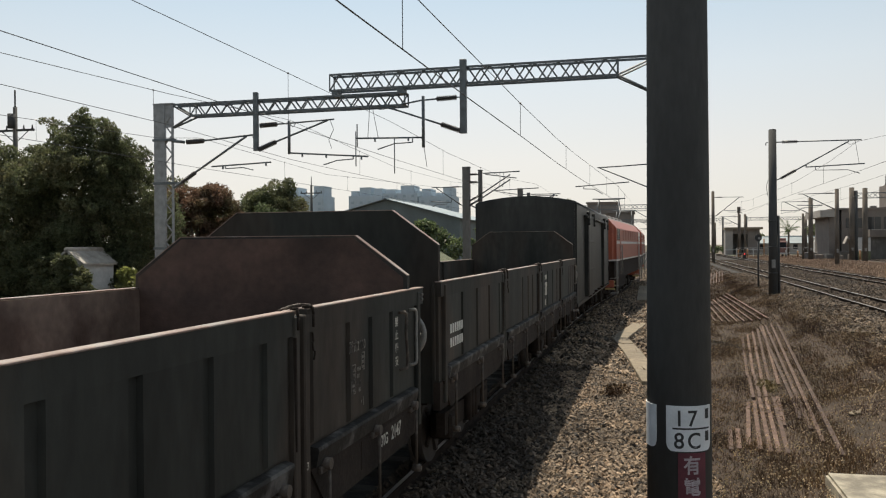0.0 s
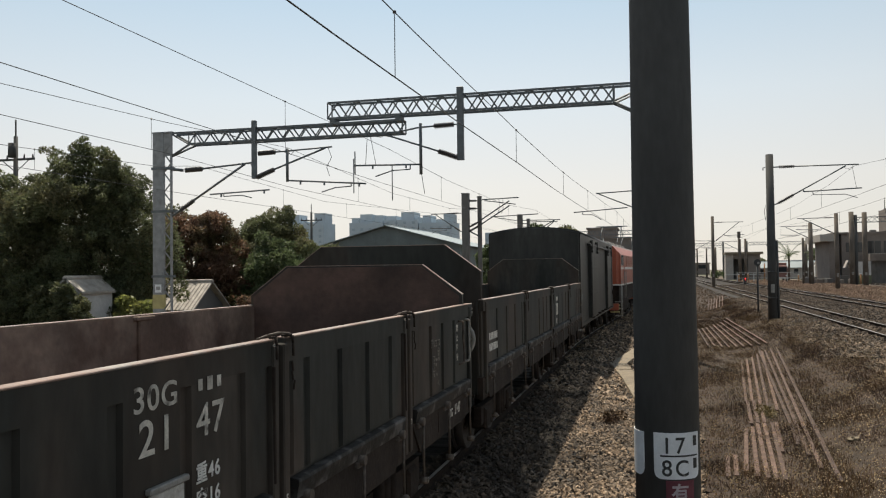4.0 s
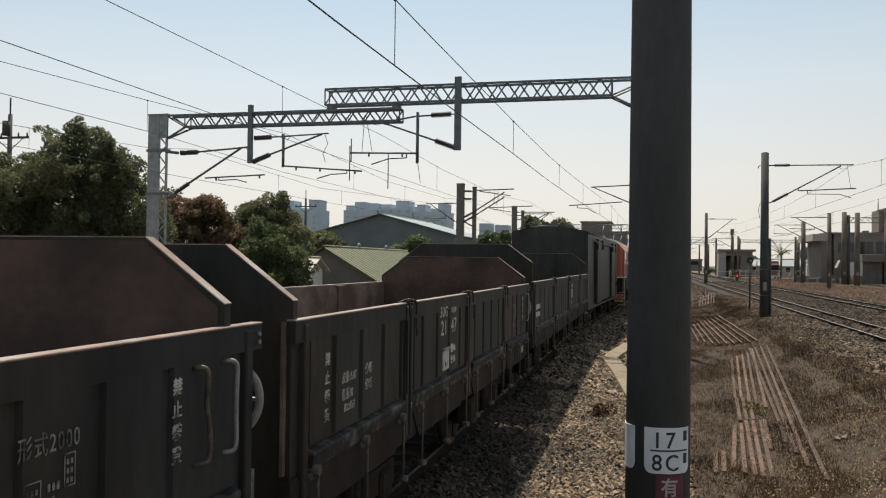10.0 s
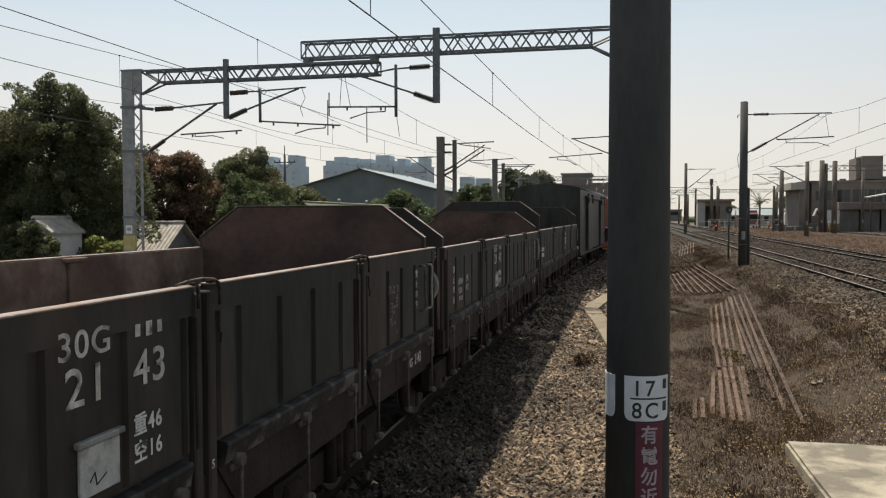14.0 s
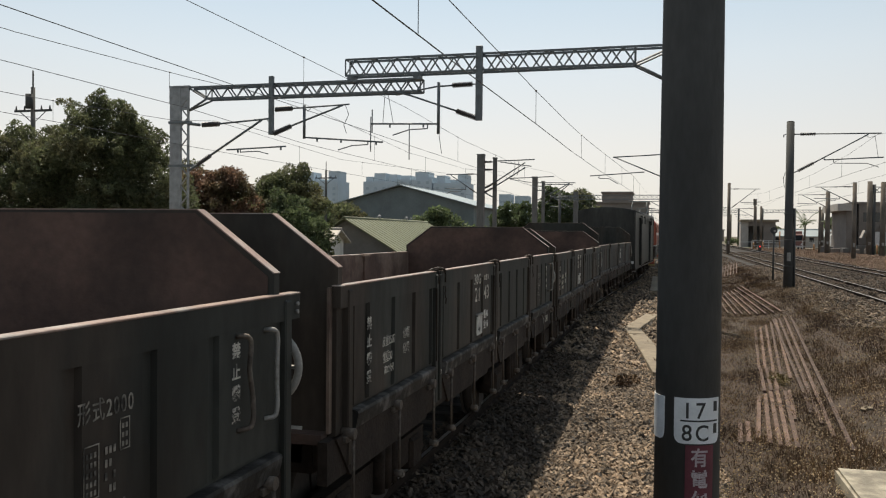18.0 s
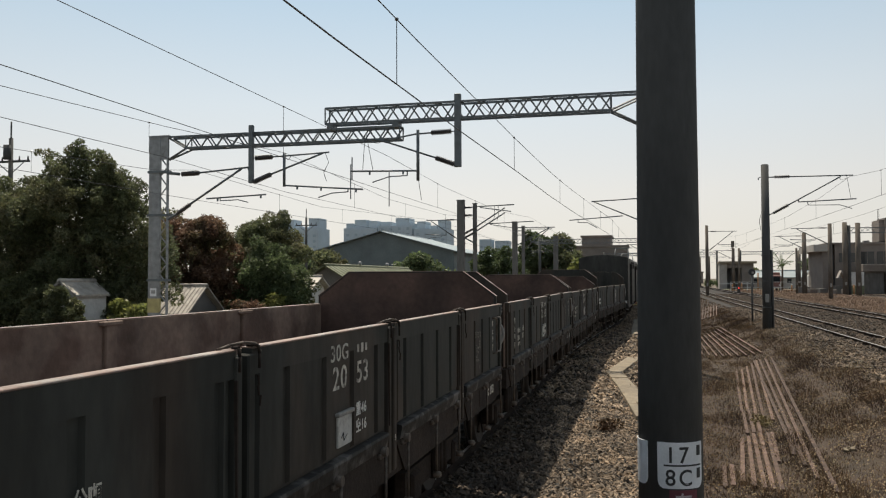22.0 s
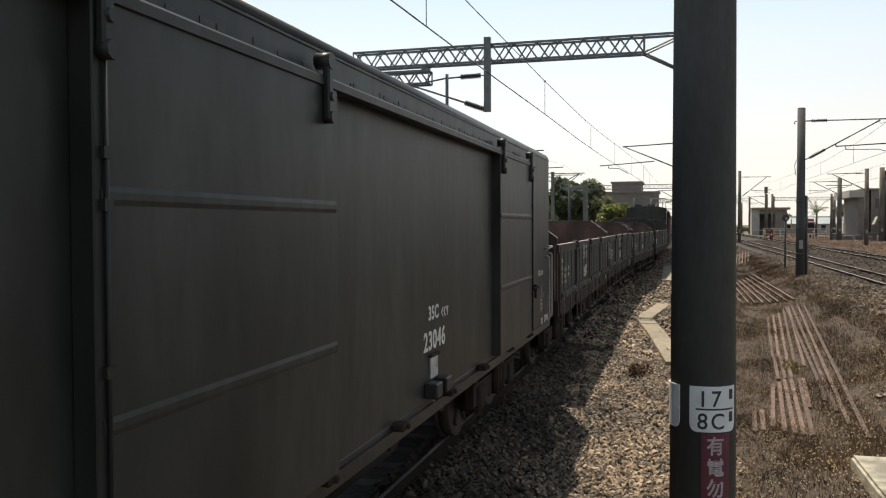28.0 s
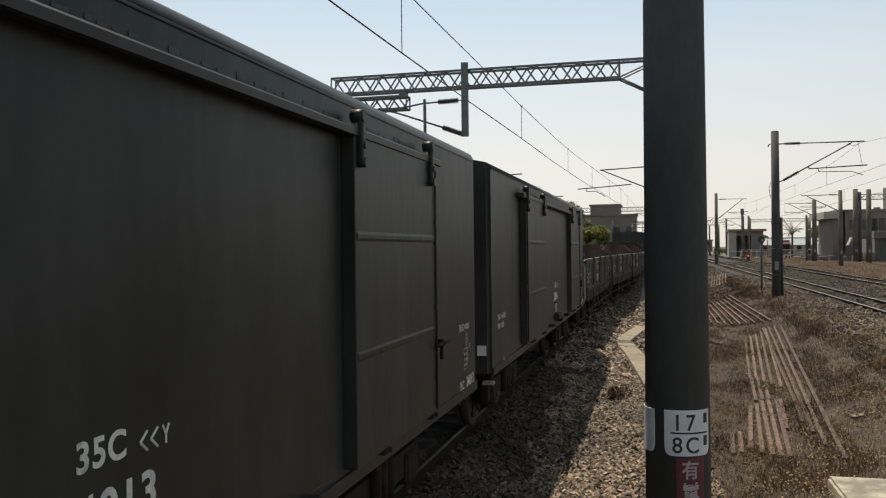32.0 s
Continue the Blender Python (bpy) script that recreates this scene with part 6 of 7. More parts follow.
tree(-25.0, 49.5, lumps(77, 30, 2.0, 1.8, 0.6, 5.6, 0.6, 0.95) + twigs(177, 60, 2.6, 2.2, 0.8, 6.5, 0.22, 0.42), 0.085, 40000, M_LEAF, "dark-green tree between a reddish one and a rounded one", 77)
tree(-29.5, 46, lumps(7, 34, 2.6, 2.0, 0.8, 6.6, 0.7, 1.1), 0.10, 30000, M_LEAF, "dark-green tree in a row of trees", 7)
tree(-22.6, 33.0, lumps(8, 7, 0.9, 0.6, 0.8, 2.0, 0.3, 0.5), 0.12, 2600, M_LEAFLIGHT, "sunlit yellow-green bush under the trees", 8, category="bush")
for i, (x, y, h) in enumerate(((-33.6, 36.0, 2.6), (-31.8, 34.5, 2.0), (-29.9, 34.0, 1.7), (-25.2, 35.4, 2.2))):
    tree(x, y, lumps(60 + i, 16, 1.3, 0.8, 0.3, h, 0.4, 0.7) + twigs(160 + i, 24, 1.7, 1.0, 0.4, h + 0.5, 0.15, 0.35), 0.085, 12000, M_LEAF, "dark-green undergrowth below the mango trees", 60 + i, category="bush")
tree(-21.0, 42.0, lumps(9, 9, 1.4, 0.7, 0.3, 1.7, 0.4, 0.6), 0.12, 3500, M_LEAFRED, "dry brownish bush beside a tin roof", 9, category="bush")
tree(-20.9, 44.0, lumps(10, 8, 0.9, 0.7, 0.2, 1.6, 0.35, 0.55), 0.12, 2600, M_LEAFLIGHT, "small yellow-green bush by the houses", 10, category="bush")
tree(-25.5, 92, lumps(12, 18, 3.5, 2.4, 1.0, 4.8, 1.0, 1.5), 0.26, 9000, M_LEAFB, "green tree in front of a warehouse", 12)
tree(-37.8, 95, lumps(13, 18, 3.0, 2.4, 1.0, 5.4, 0.9, 1.4), 0.26, 7000, M_LEAF, "dark-green tree in front of a warehouse", 13)
tree(-44, 100, lumps(14, 14, 4.0, 2.4, 1.0, 6.0, 1.2, 1.7), 0.28, 8000, M_LEAFB, "green tree beside a warehouse gable", 14)
tree(-20.6, 110, lumps(15, 20, 3.6, 2.4, 0.8, 5.2, 0.7, 1.2) + twigs(115, 40, 4.4, 2.6, 1.0, 6.6, 0.35, 0.8, 1.2), 0.18, 18000, M_LEAFB, "green tree beyond the yard", 15)
tree(-22.0, 170, lumps(16, 26, 4.6, 3.0, 2.0, 10.8, 0.9, 1.6) + twigs(116, 40, 5.6, 3.4, 3.0, 12.4, 0.5, 1.0), 0.26, 22000, M_LEAFB, "tall dark tree behind the masts", 16, 0.4)
tree(-18.0, 172, lumps(17, 18, 4.5, 3.0, 3.0, 10.5, 1.4, 2.2), 0.4, 7000, M_LEAF, "dark tree behind the masts", 17, 0.4)
tree(-10.6, 150, lumps(18, 16, 3.6, 2.4, 0.8, 7.4, 0.9, 1.5), 0.3, 6000, M_LEAFLIGHT, "yellow-green tree by the station", 18, 0.3)
for i, (x, y, h, w) in enumerate(((33, 190, 5, 5), (42, 200, 5.5, 6), (24, 230, 4.5, 5), (52, 210, 5, 6), (-60, 120, 7, 6), (-72, 130, 8, 7), (-52, 112, 6, 5))):
    tree(x, y, lumps(40 + i, 12, w, 2.5, 1.0, h, 1.1, 1.8), 0.36, 4200, M_LEAFB if i % 2 else M_LEAF, "far green tree in a loose row", 40 + i, 0.3)


for i in range(11):
    r = random.Random(200 + i)
    tree(13.5 + 3.3 * i + r.uniform(-1, 1), 186 + r.uniform(-10, 14), lumps(90 + i, 7, 1.6 + r.random(), 1.2, 0.3, 1.1 + 1.4 * r.random(), 0.5, 0.9), 0.2, 1100, (M_LEAFB, M_LEAF, M_LEAFRED)[i % 3],
         "low dusty bush along the far edge of the yard", 90 + i, category="bush")


def palm(x, y, h, label, seed):
    z0 = ground_z(x, y)
    t = thing("palm_tree", pose(x, y, z0), label, "tree", "palm trees")
    part("trunk", tube(B(), (0, 0, -0.2), (0.1, 0, h), 0.2, 8, 0.14), M_BARK, t)
    rng = random.Random(seed)
    for i in range(13):
        a, up = 6.283 * i / 13 + rng.uniform(-0.2, 0.2), rng.uniform(0.4, 2.0)
        bm = B()
        pts = [Vector((math.cos(a) * r, math.sin(a) * r, h + up * r - 0.34 * r * r)) for r in (0, 0.5, 1.0, 1.5, 2.0)]
        side = Vector((-math.sin(a), math.cos(a), 0))
        for p, q in zip(pts[:-1], pts[1:]):
            tube(bm, p, q, 0.025, 4)
            for k in range(4):
                c = p.lerp(q, k / 4)
                for s in (-1, 1):
                    e = c + side * s * 0.45 + Vector((0, 0, -0.22)) + (q - p) * 0.5
                    f = [bm.verts.new(v) for v in (c, c + (q - p) * 0.16, e)]
                    bm.faces.new(f)
        part("frond", bm, M_LEAFB, t)


palm(21.4, 150, 4.0, "small palm tree with spread fronds beyond the tracks", 1)
palm(25.3, 146, 3.9, "small palm tree by the station building", 2)


def gable_house(name, x, y, w, d, z_eave, z_ridge, wall, roof, label, along="x", turn=0, windows=(), over=0.35, category="building", ribs=0):
    """A house with a pitched roof; the ridge runs along x or y."""
    z0 = ground_z(x, y)
    h = thing(name, pose(x, y, z0, 0, 0, turn), label, category)
    he, hr = z_eave - z0, z_ridge - z0
    W, D = (w, d) if along == "x" else (d, w)
    g = lambda a, b, c: (a, b, c) if along == "x" else (b, -a, c)
    bm = B()
    pts = [(-D / 2, 0), (D / 2, 0), (D / 2, he), (0, hr - 0.08), (-D / 2, he)]
    a = [bm.verts.new(g(-W / 2, p, q)) for p, q in pts]
    b = [bm.verts.new(g(W / 2, p, q)) for p, q in pts]
    bm.faces.new(a), bm.faces.new(b[::-1])
    for i in range(5):
        bm.faces.new((a[i], a[(i + 1) % 5], b[(i + 1) % 5], b[i]))
    bmesh.ops.recalc_face_normals(bm, faces=bm.faces)
    part("wall", bm, wall, h)
    for s in (-1, 1):
        bm = B()
        sl = (hr - he) / (D / 2)
        e = D / 2 + over
        v = []
        for xx in (-W / 2 - over, W / 2 + over):
            for p, q in ((0, hr), (s * e, hr - sl * e), (s * e, hr - sl * e + 0.1), (0, hr + 0.1)):
                v.append(bm.verts.new(g(xx, p, q)))
        for f in ((0, 1, 2, 3), (7, 6, 5, 4), (0, 4, 5, 1), (1, 5, 6, 2), (2, 6, 7, 3), (3, 7, 4, 0)):
            bm.faces.new([v[i] for i in f])
        bmesh.ops.recalc_face_normals(bm, faces=bm.faces)
        r = part("roof", bm, roof, h)
        for i in range(ribs):
            xx = -W / 2 - over + (W + 2 * over) * (i + 0.5) / ribs
            part("roof_rib", tube(B(), g(xx, 0, hr + 0.11), g(xx, s * e, hr - sl * e + 0.11), 0.03, 4), roof, r)
    part("ridge_cap", tube(B(), g(-W / 2 - over, 0, hr + 0.08), g(W / 2 + over, 0, hr + 0.08), 0.12, 8), roof, h)
    for wx, wz, ww, wh in windows:
        win = part("window", box(B(), wx - ww / 2, wx + ww / 2, -d / 2 - 0.03, -d / 2 + 0.01, wz, wz + wh), M_GLASS, h)
        part("frame", box(B(), wx - ww / 2 - 0.06, wx + ww / 2 + 0.06, -d / 2 - 0.05, -d / 2 - 0.03, wz - 0.08, wz - 0.02), M_FENCE, win)
    return h


gable_house("green_roof_house", -22.2, 65.5, 9.0, 20.0, 0.7, 3.32, M_DARKWALL, M_GREENROOF, "low house with a pale green metal roof and ridge vents", along="y", ribs=26, over=0.5)
for y in (62.5, 69.5):
    v = thing("ridge_vent", pose(-22.2, y, 3.50), "small round roof vent on a green ridge", "vent", "ridge vents")
    part("cowl", ball(B(), (0, 0, 0.14), 0.17, 2), M_GALV, v)
    part("neck", tube(B(), (0, 0, -0.1), (0, 0, 0.1), 0.1, 8), M_GALV, v)
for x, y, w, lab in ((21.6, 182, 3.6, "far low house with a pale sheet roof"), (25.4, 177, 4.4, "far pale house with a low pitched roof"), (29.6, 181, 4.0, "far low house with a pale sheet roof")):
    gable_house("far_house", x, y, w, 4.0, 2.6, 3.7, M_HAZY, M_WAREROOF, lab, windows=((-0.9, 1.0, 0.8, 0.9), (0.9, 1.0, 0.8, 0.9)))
gable_house("small_white_house", -22.3, 51.0, 2.4, 2.6, 1.85, 2.5, M_PLASTER, M_TINROOF, "small off-white house with a grey hipped roof", windows=((0.45, 1.1, 0.6, 0.7), (-0.45, 1.1, 0.6, 0.7)), over=0.4)
gable_house("tin_roof_shed", -25.3, 42.0, 2.2, 3.4, 0.75, 2.0, M_DARKWALL, M_TINROOF, "small shed with a rusty corrugated tin roof", ribs=12)
gable_house("white_house", -25.75, 33.6, 1.5, 2.2, 1.75, 2.28, M_PLASTER, M_TINROOF, "small whitewashed outhouse partly hidden by trees", along="y", over=0.15)
tree(-26.3, 31.9, lumps(67, 9, 0.8, 0.4, 0.3, 1.5, 0.25, 0.4) + twigs(167, 26, 1.0, 0.4, 0.4, 2.5, 0.14, 0.32), 0.075, 9000, M_LEAF, "dark-green shrub before a white wall", 67, category="bush")
tree(-25.0, 31.6, lumps(66, 9, 1.0, 0.4, 0.3, 1.5, 0.25, 0.4) + twigs(166, 26, 1.2, 0.4, 0.4, 2.3, 0.14, 0.32), 0.075, 12000, M_LEAF, "sparse dark-green shrub before a white wall", 66, category="bush")
gable_house("warehouse", -39.2, 135, 22.5, 30.0, 6.5, 9.5, M_WAREWALL, M_WAREROOF, "large grey-green warehouse with a low gable roof", along="y", over=0.8)


def tower(x, y, w, d, h, label, seed, tops):
    t = thing("apartment_tower", pose(x, y, 0), label, "apartment block", "far apartment towers")
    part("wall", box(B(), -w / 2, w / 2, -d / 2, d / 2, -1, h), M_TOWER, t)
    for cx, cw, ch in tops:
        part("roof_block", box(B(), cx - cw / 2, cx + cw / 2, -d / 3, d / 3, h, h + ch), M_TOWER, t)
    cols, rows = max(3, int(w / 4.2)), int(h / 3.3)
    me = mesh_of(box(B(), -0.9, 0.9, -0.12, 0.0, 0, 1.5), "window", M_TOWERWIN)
    for i in range(cols):
        for j in range(max(0, rows - 6), rows):
            wdw = part("window", me, None, t)
            wdw.location = (-w / 2 + w * (i + 0.5) / cols, -d / 2 - 0.02, 3.3 * j + 0.8)


HAZY = "apartment block with haze put into its pale blue-grey colour"
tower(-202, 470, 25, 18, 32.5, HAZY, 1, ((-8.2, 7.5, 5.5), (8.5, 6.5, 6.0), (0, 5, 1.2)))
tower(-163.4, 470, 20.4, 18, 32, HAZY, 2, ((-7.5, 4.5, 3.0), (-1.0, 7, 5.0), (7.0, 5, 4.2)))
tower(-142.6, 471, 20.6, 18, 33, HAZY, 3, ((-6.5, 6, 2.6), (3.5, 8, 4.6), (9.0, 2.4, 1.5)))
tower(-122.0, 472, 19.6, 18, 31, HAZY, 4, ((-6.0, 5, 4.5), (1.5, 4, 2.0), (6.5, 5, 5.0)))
tower(-96, 500, 7, 12, 26, "slender far apartment block with haze put into its colour", 5, ())
tower(-86, 500, 8, 12, 25, "slender far apartment block with haze put into its colour", 6, ())


def utility_pole(x, y, h, label, z_arms):
    z0 = ground_z(x, y)
    p = thing("utility_pole", pose(x, y, z0), label, "pole", "utility poles")
    part("shaft", tube(B(), (0, 0, -0.2), (0, 0, h), 0.20, 10, 0.12), M_POLE, p)
    part("finial", tube(B(), (0, 0, h), (0, 0, h + 1.0), 0.05, 6), M_POLE, p)
    for z in z_arms:
        arm = part("crossarm", box(B(), -1.3, 1.3, -0.06, 0.06, z, z + 0.12), M_POLE, p)
        for xx in (-1.2, -0.6, 0.6, 1.2):
            part("insulator", tube(B(), (xx, 0, z + 0.12), (xx, 0, z + 0.36), 0.06, 8, 0.03), M_INSUL, arm)
        for s in (-1, 1):
            part("brace", tube(B(), (s * 0.9, 0, z), (0, 0, z - 0.7), 0.03, 4), M_POLE, arm)
    return p


utility_pole(-38.08, 89, 9.8, "dark utility pole with a crossarm beyond the trees", (8.85,))
p = utility_pole(-36.85, 42, 11.2, "dark utility pole rising behind the trees", (9.75,))
part("transformer", tube(B(), (0.0, -0.3, 9.9), (0.0, -0.3, 10.75), 0.22, 12), M_POLE, p, "small pole transformer")


def station():
    s = thing("station_building", pose(27.5, 122, 0.2), "two-storey grey-brown station building with a flat roof", "building")
    part("wall", box(B(), -5.7, -4.6, -4, 6, 0, 6.5), M_GREYWALL, s)
    part("wall", box(B(), -4.2, 16, -4, 6, 0, 6.5), M_GREYWALL, s)
    part("stair_recess", box(B(), -4.6, -4.2, -3.2, 6, 0, 6.4), M_DARKWALL, s, "dark stair recess between two walls")
    part("tower_wall", box(B(), 2.05, 4.6, -3, 1.0, 6.9, 9.95), M_GREYWALL, s, "square stair tower on the roof")
    part("tower_wing", box(B(), 1.45, 2.05, -2.6, 1.0, 6.9, 9.7), M_GREYWALL, s)
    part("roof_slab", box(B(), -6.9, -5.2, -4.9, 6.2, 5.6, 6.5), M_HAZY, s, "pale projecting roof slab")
    part("roof_slab", box(B(), -5.2, 16.2, -4.2, 6.2, 6.5, 6.75), M_GREYWALL, s)
    for x, z in ((0.0, 0.30), (4.2, 0.7), (4.9, 0.55), (6.2, 0.5), (7.4, 0.8), (9.6, 0.5)):
        part("roof_tank", box(B(), x - 0.35, x + 0.35, -2.4, -1.6, 6.7, 6.75 + z, 0.05), M_DARKWALL, s)
    for i in range(9):
        w = part("window", box(B(), -1.1 + 1.9 * i, 0.45 + 1.9 * i, -4.06, -3.98, 3.95, 5.55), M_GLASS, s, "dark upper window band")
        part("mullion", box(B(), -0.36 + 1.9 * i, -0.30 + 1.9 * i, -4.09, -4.06, 3.95, 5.55), M_GREYWALL, w)
        part("window_sill", box(B(), -1.2 + 1.9 * i, 0.55 + 1.9 * i, -4.16, -4.06, 3.84, 3.93), M_FENCE, w)
    for i in range(2):
        part("window", box(B(), -3.7 + 1.2 * i, -2.9 + 1.2 * i, -4.06, -3.98, 4.2, 5.4), M_GLASS, s)
    part("canopy", box(B(), -1.75, 16, -8.0, -4.0, 2.95, 3.85, 0.02), M_GREYWALL, s, "grey-brown canopy fascia over the doors")
    for i in range(7):
        x = -1.4 + 2.4 * i
        g = part("roller_door", box(B(), x, x + 2.2, -7.1, -7.0, 0, 2.95), M_CONCMAST, s, "closed grey roller door")
        for j in range(9):
            part("slat", box(B(), x + 0.05, x + 2.15, -7.125, -7.10, 0.15 + 0.3 * j, 0.19 + 0.3 * j), M_CONCMAST, g)
    part("lean_to_roof", prism(B(), [(0.8, 4.35), (6.4, 5.35), (6.4, 5.47), (0.8, 4.47)], -12.0, -8.2), M_FENCE, s, "pale sheet-metal lean-to roof")
    for x in (1.0, 6.2):
        part("roof_post", tube(B(), (x, -11.8, 0), (x, -11.8, 4.4 + (x - 0.8) * 0.178), 0.07, 8), M_POLE, s)
    part("gable_canopy", prism(B(), [(-4.95, 2.15), (-4.8, 2.15), (-4.55, 2.85), (-4.3, 2.15), (-4.15, 2.15), (-4.55, 3.1)], -9.5, -8.2), M_HAZY, s, "small pale gabled canopy")
    part("hoarding", box(B(), -4.2, -1.9, -9.0, -8.9, 1.2, 2.9), M_PLASTER, s, "cream board wall")
    part("hoarding", box(B(), -4.2, -1.9, -9.0, -8.9, 0.0, 1.2), M_GREENROOF, s, "yellow-green board wall")
    for i in range(8):
        part("antenna", tube(B(), (1.75, -1 + 0.02 * i, 9.4 + 0.2 * i), (1.75, -1, 9.65 + 0.2 * i), 0.07 - 0.006 * i, 5), M_POLE, s)


station()


def parked_truck(x, y, label, cab):
    t = thing("parked_truck", pose(x, y, ground_z(x, y)), label, "vehicle")
    body = part("cargo_body", box(B(), -0.8, 0.9, -1.1, 3.0, 0.75, 2.9, 0.05), cab, t)
    c = part("cab", box(B(), -0.85, 0.85, -2.6, -1.15, 0.5, 2.5, 0.18), cab, t)
    part("windscreen", box(B(), -0.7, 0.7, -2.63, -2.59, 1.45, 2.2, 0.01), M_GLASS, c, "dark windscreen")
    part("bumper", box(B(), -0.9, 0.9, -2.75, -2.6, 0.4, 0.65, 0.03), M_FENCE, c)
    for a in (-0.6, 0.6):
        part("headlight", tube(B(), (a, -2.63, 0.9), (a, -2.58, 0.9), 0.1, 10), M_CARD, c)
        for b in (-1.9, 2.0):
            part("wheel", tube(B(), (a * 1.3 - 0.12, b, 0.42), (a * 1.3 + 0.12, b, 0.42), 0.42, 14), M_BLACK, t)


M_TRUCKRED = mat("faded_red_truck_paint", (0.20, 0.098, 0.082), 0.5, vary=0.15, bump=0)
M_ORANGE = mat("orange_marker_paint", (0.38, 0.20, 0.09), 0.6, vary=0.2, bump=0)
parked_truck(18.9, 142, "faded red parked truck beyond the main line", M_TRUCKRED)
parked_truck(22.7, 131, "white parked pickup truck by the station", M_PLASTER)
for x, y, h in ((17.6, 150, 2.9), (12.6, 140, 1.1), (14.6, 146, 1.2), (20.3, 133, 1.0), (19.6, 117, 1.3), (24.2, 112, 1.2)):
    p = thing("marker_post", pose(x, y, ground_z(x, y)), "short orange marker post in the yard", "post", "marker posts")
    part("shaft", tube(B(), (0, 0, -0.1), (0, 0, h), 0.11, 8), M_ORANGE, p)
    part("cap", tube(B(), (0, 0, h), (0, 0, h + 0.08), 0.13, 8), M_CARD, p)
for i in range(9):
    r = random.Random(500 + i)
    x, y, w = 19.5 + 0.9 * i, 116 + r.uniform(-3, 3), r.uniform(0.3, 0.8)
    solo("stacked_crate", box(B(), -w, w, -0.5, 0.5, 0, r.uniform(0.4, 1.2), 0.04), (M_DARKWALL, M_GREYWALL)[i % 2], "stacked yard crate in front of the station", "crate", "crates by the station", m=pose(x, y, ground_z(x, y), 0, 0, r.uniform(-20, 20)))


def shelter(x, y, w, h, label):
    s = thing("signal_hut", pose(x, y, 0.2), label, "building")
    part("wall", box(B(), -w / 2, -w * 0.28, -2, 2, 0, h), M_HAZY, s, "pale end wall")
    part("wall", box(B(), w * 0.15, w / 2, -2, 2, 0, h), M_GREYWALL, s)
    part("back_wall", box(B(), -w * 0.28, w * 0.15, 1.6, 2, 0, h), M_DARKWALL, s, "shaded back of an open bay")
    part("lintel", box(B(), -w * 0.28, w * 0.15, -2, -1.8, h - 0.8, h), M_GREYWALL, s)
    part("roof_slab", box(B(), -w / 2 - 0.1, w / 2 + 0.5, -2.6, 2.4, h, h + 0.42), M_SLAB, s)
    part("railing", box(B(), -w / 2, w / 2, -2.3, -2.24, 1.05, 1.2), M_FENCE, s)


shelter(15.7, 168, 6.1, 4.9, "low grey building with a flat pale roof beyond the tracks")
for x, y, w, d, h, lab in ((-12.4, 207, 6.8, 10, 12.2, "far grey building with a flat roof over the train"), (-11.0, 200, 12, 8, 9.6, "far broad grey building below another roof"), (-16, 240, 8, 8, 9.5, "far grey building among trees"), (70, 280, 26, 10, 4.6, "far low factory hall"), (8, 330, 22, 10, 4.4, "far low hall beyond the junction"), (44, 300, 14, 10, 4.6, "far low block of houses")):
    b = thing("far_building", pose(x, y, 0), lab, "building", "far buildings")
    part("wall", box(B(), -w / 2, w / 2, -d / 2, d / 2, -0.5, h), M_GREYWALL, b)
    part("roof_slab", box(B(), -w / 2 - 0.3, w / 2 + 0.3, -d / 2 - 0.3, d / 2 + 0.3, h, h + 0.4), M_GREYWALL, b)
    for i in range(4):
        part("window", box(B(), -w / 2 + w * (i + 0.25) / 4, -w / 2 + w * (i + 0.75) / 4, -d / 2 - 0.05, -d / 2 + 0.02, h * 0.6, h * 0.6 + 1.3), M_GLASS, b)


def fence(x0, x1, y, h):
    f = thing("boundary_fence", pose(0, y, ground_z(x0, y)), "low pale railing beyond the yard", "fence")
    for z in (h, h * 0.45):
        part("rail", box(B(), x0, x1, -0.04, 0.04, z - 0.08, z), M_FENCE, f)
    n = int((x1 - x0) / 2.4)
    for i in range(n + 1):
        part("post", box(B(), x0 + 2.4 * i - 0.06, x0 + 2.4 * i + 0.06, -0.06, 0.06, -0.1, h), M_FENCE, f)


fence(15, 44, 220, 1.4)
fence(12.0, 24.6, 136, 1.45)

# parked van by the station
v = thing("parked_van", pose(27.0, 150, 0.2), "dark parked van behind the railing", "vehicle")
part("body", box(B(), -2.2, 2.2, -0.9, 0.9, 0.4, 1.9, 0.2), M_DARKWALL, v)
part("window", box(B(), -1.6, 1.6, -0.92, -0.9, 1.2, 1.7), M_GLASS, v)
ME_TYRE = mesh_of(tube(B(), (0, -0.1, 0), (0, 0.1, 0), 0.34, 14), "wheel", M_BLACK)
for a in (-1.4, 1.4):
    for b in (-0.85, 0.85):
        part("wheel", ME_TYRE, None, v).location = (a, b, 0.34)


# ---- things on the ground near the camera ----
def ground_signal():
    x, y = 4.80, 43.4
    z0 = ground_z(x, y)
    s = thing("marker_post", pose(x, y, z0), "slim dark post with a round disc head", "post")
    part("shaft", tube(B(), (0, 0, -0.1), (0, 0, 2.75 - z0), 0.045, 8), M_POLE, s)
    h = 2.70 - z0
    part("disc", tube(B(), (0, -0.06, h), (0, 0.02, h), 0.165, 18), M_BLACK, s, "round dark disc")
    part("disc_face", tube(B(), (0.04, -0.066, h - 0.03), (0.04, -0.06, h - 0.03), 0.06, 12), M_BAR, s)


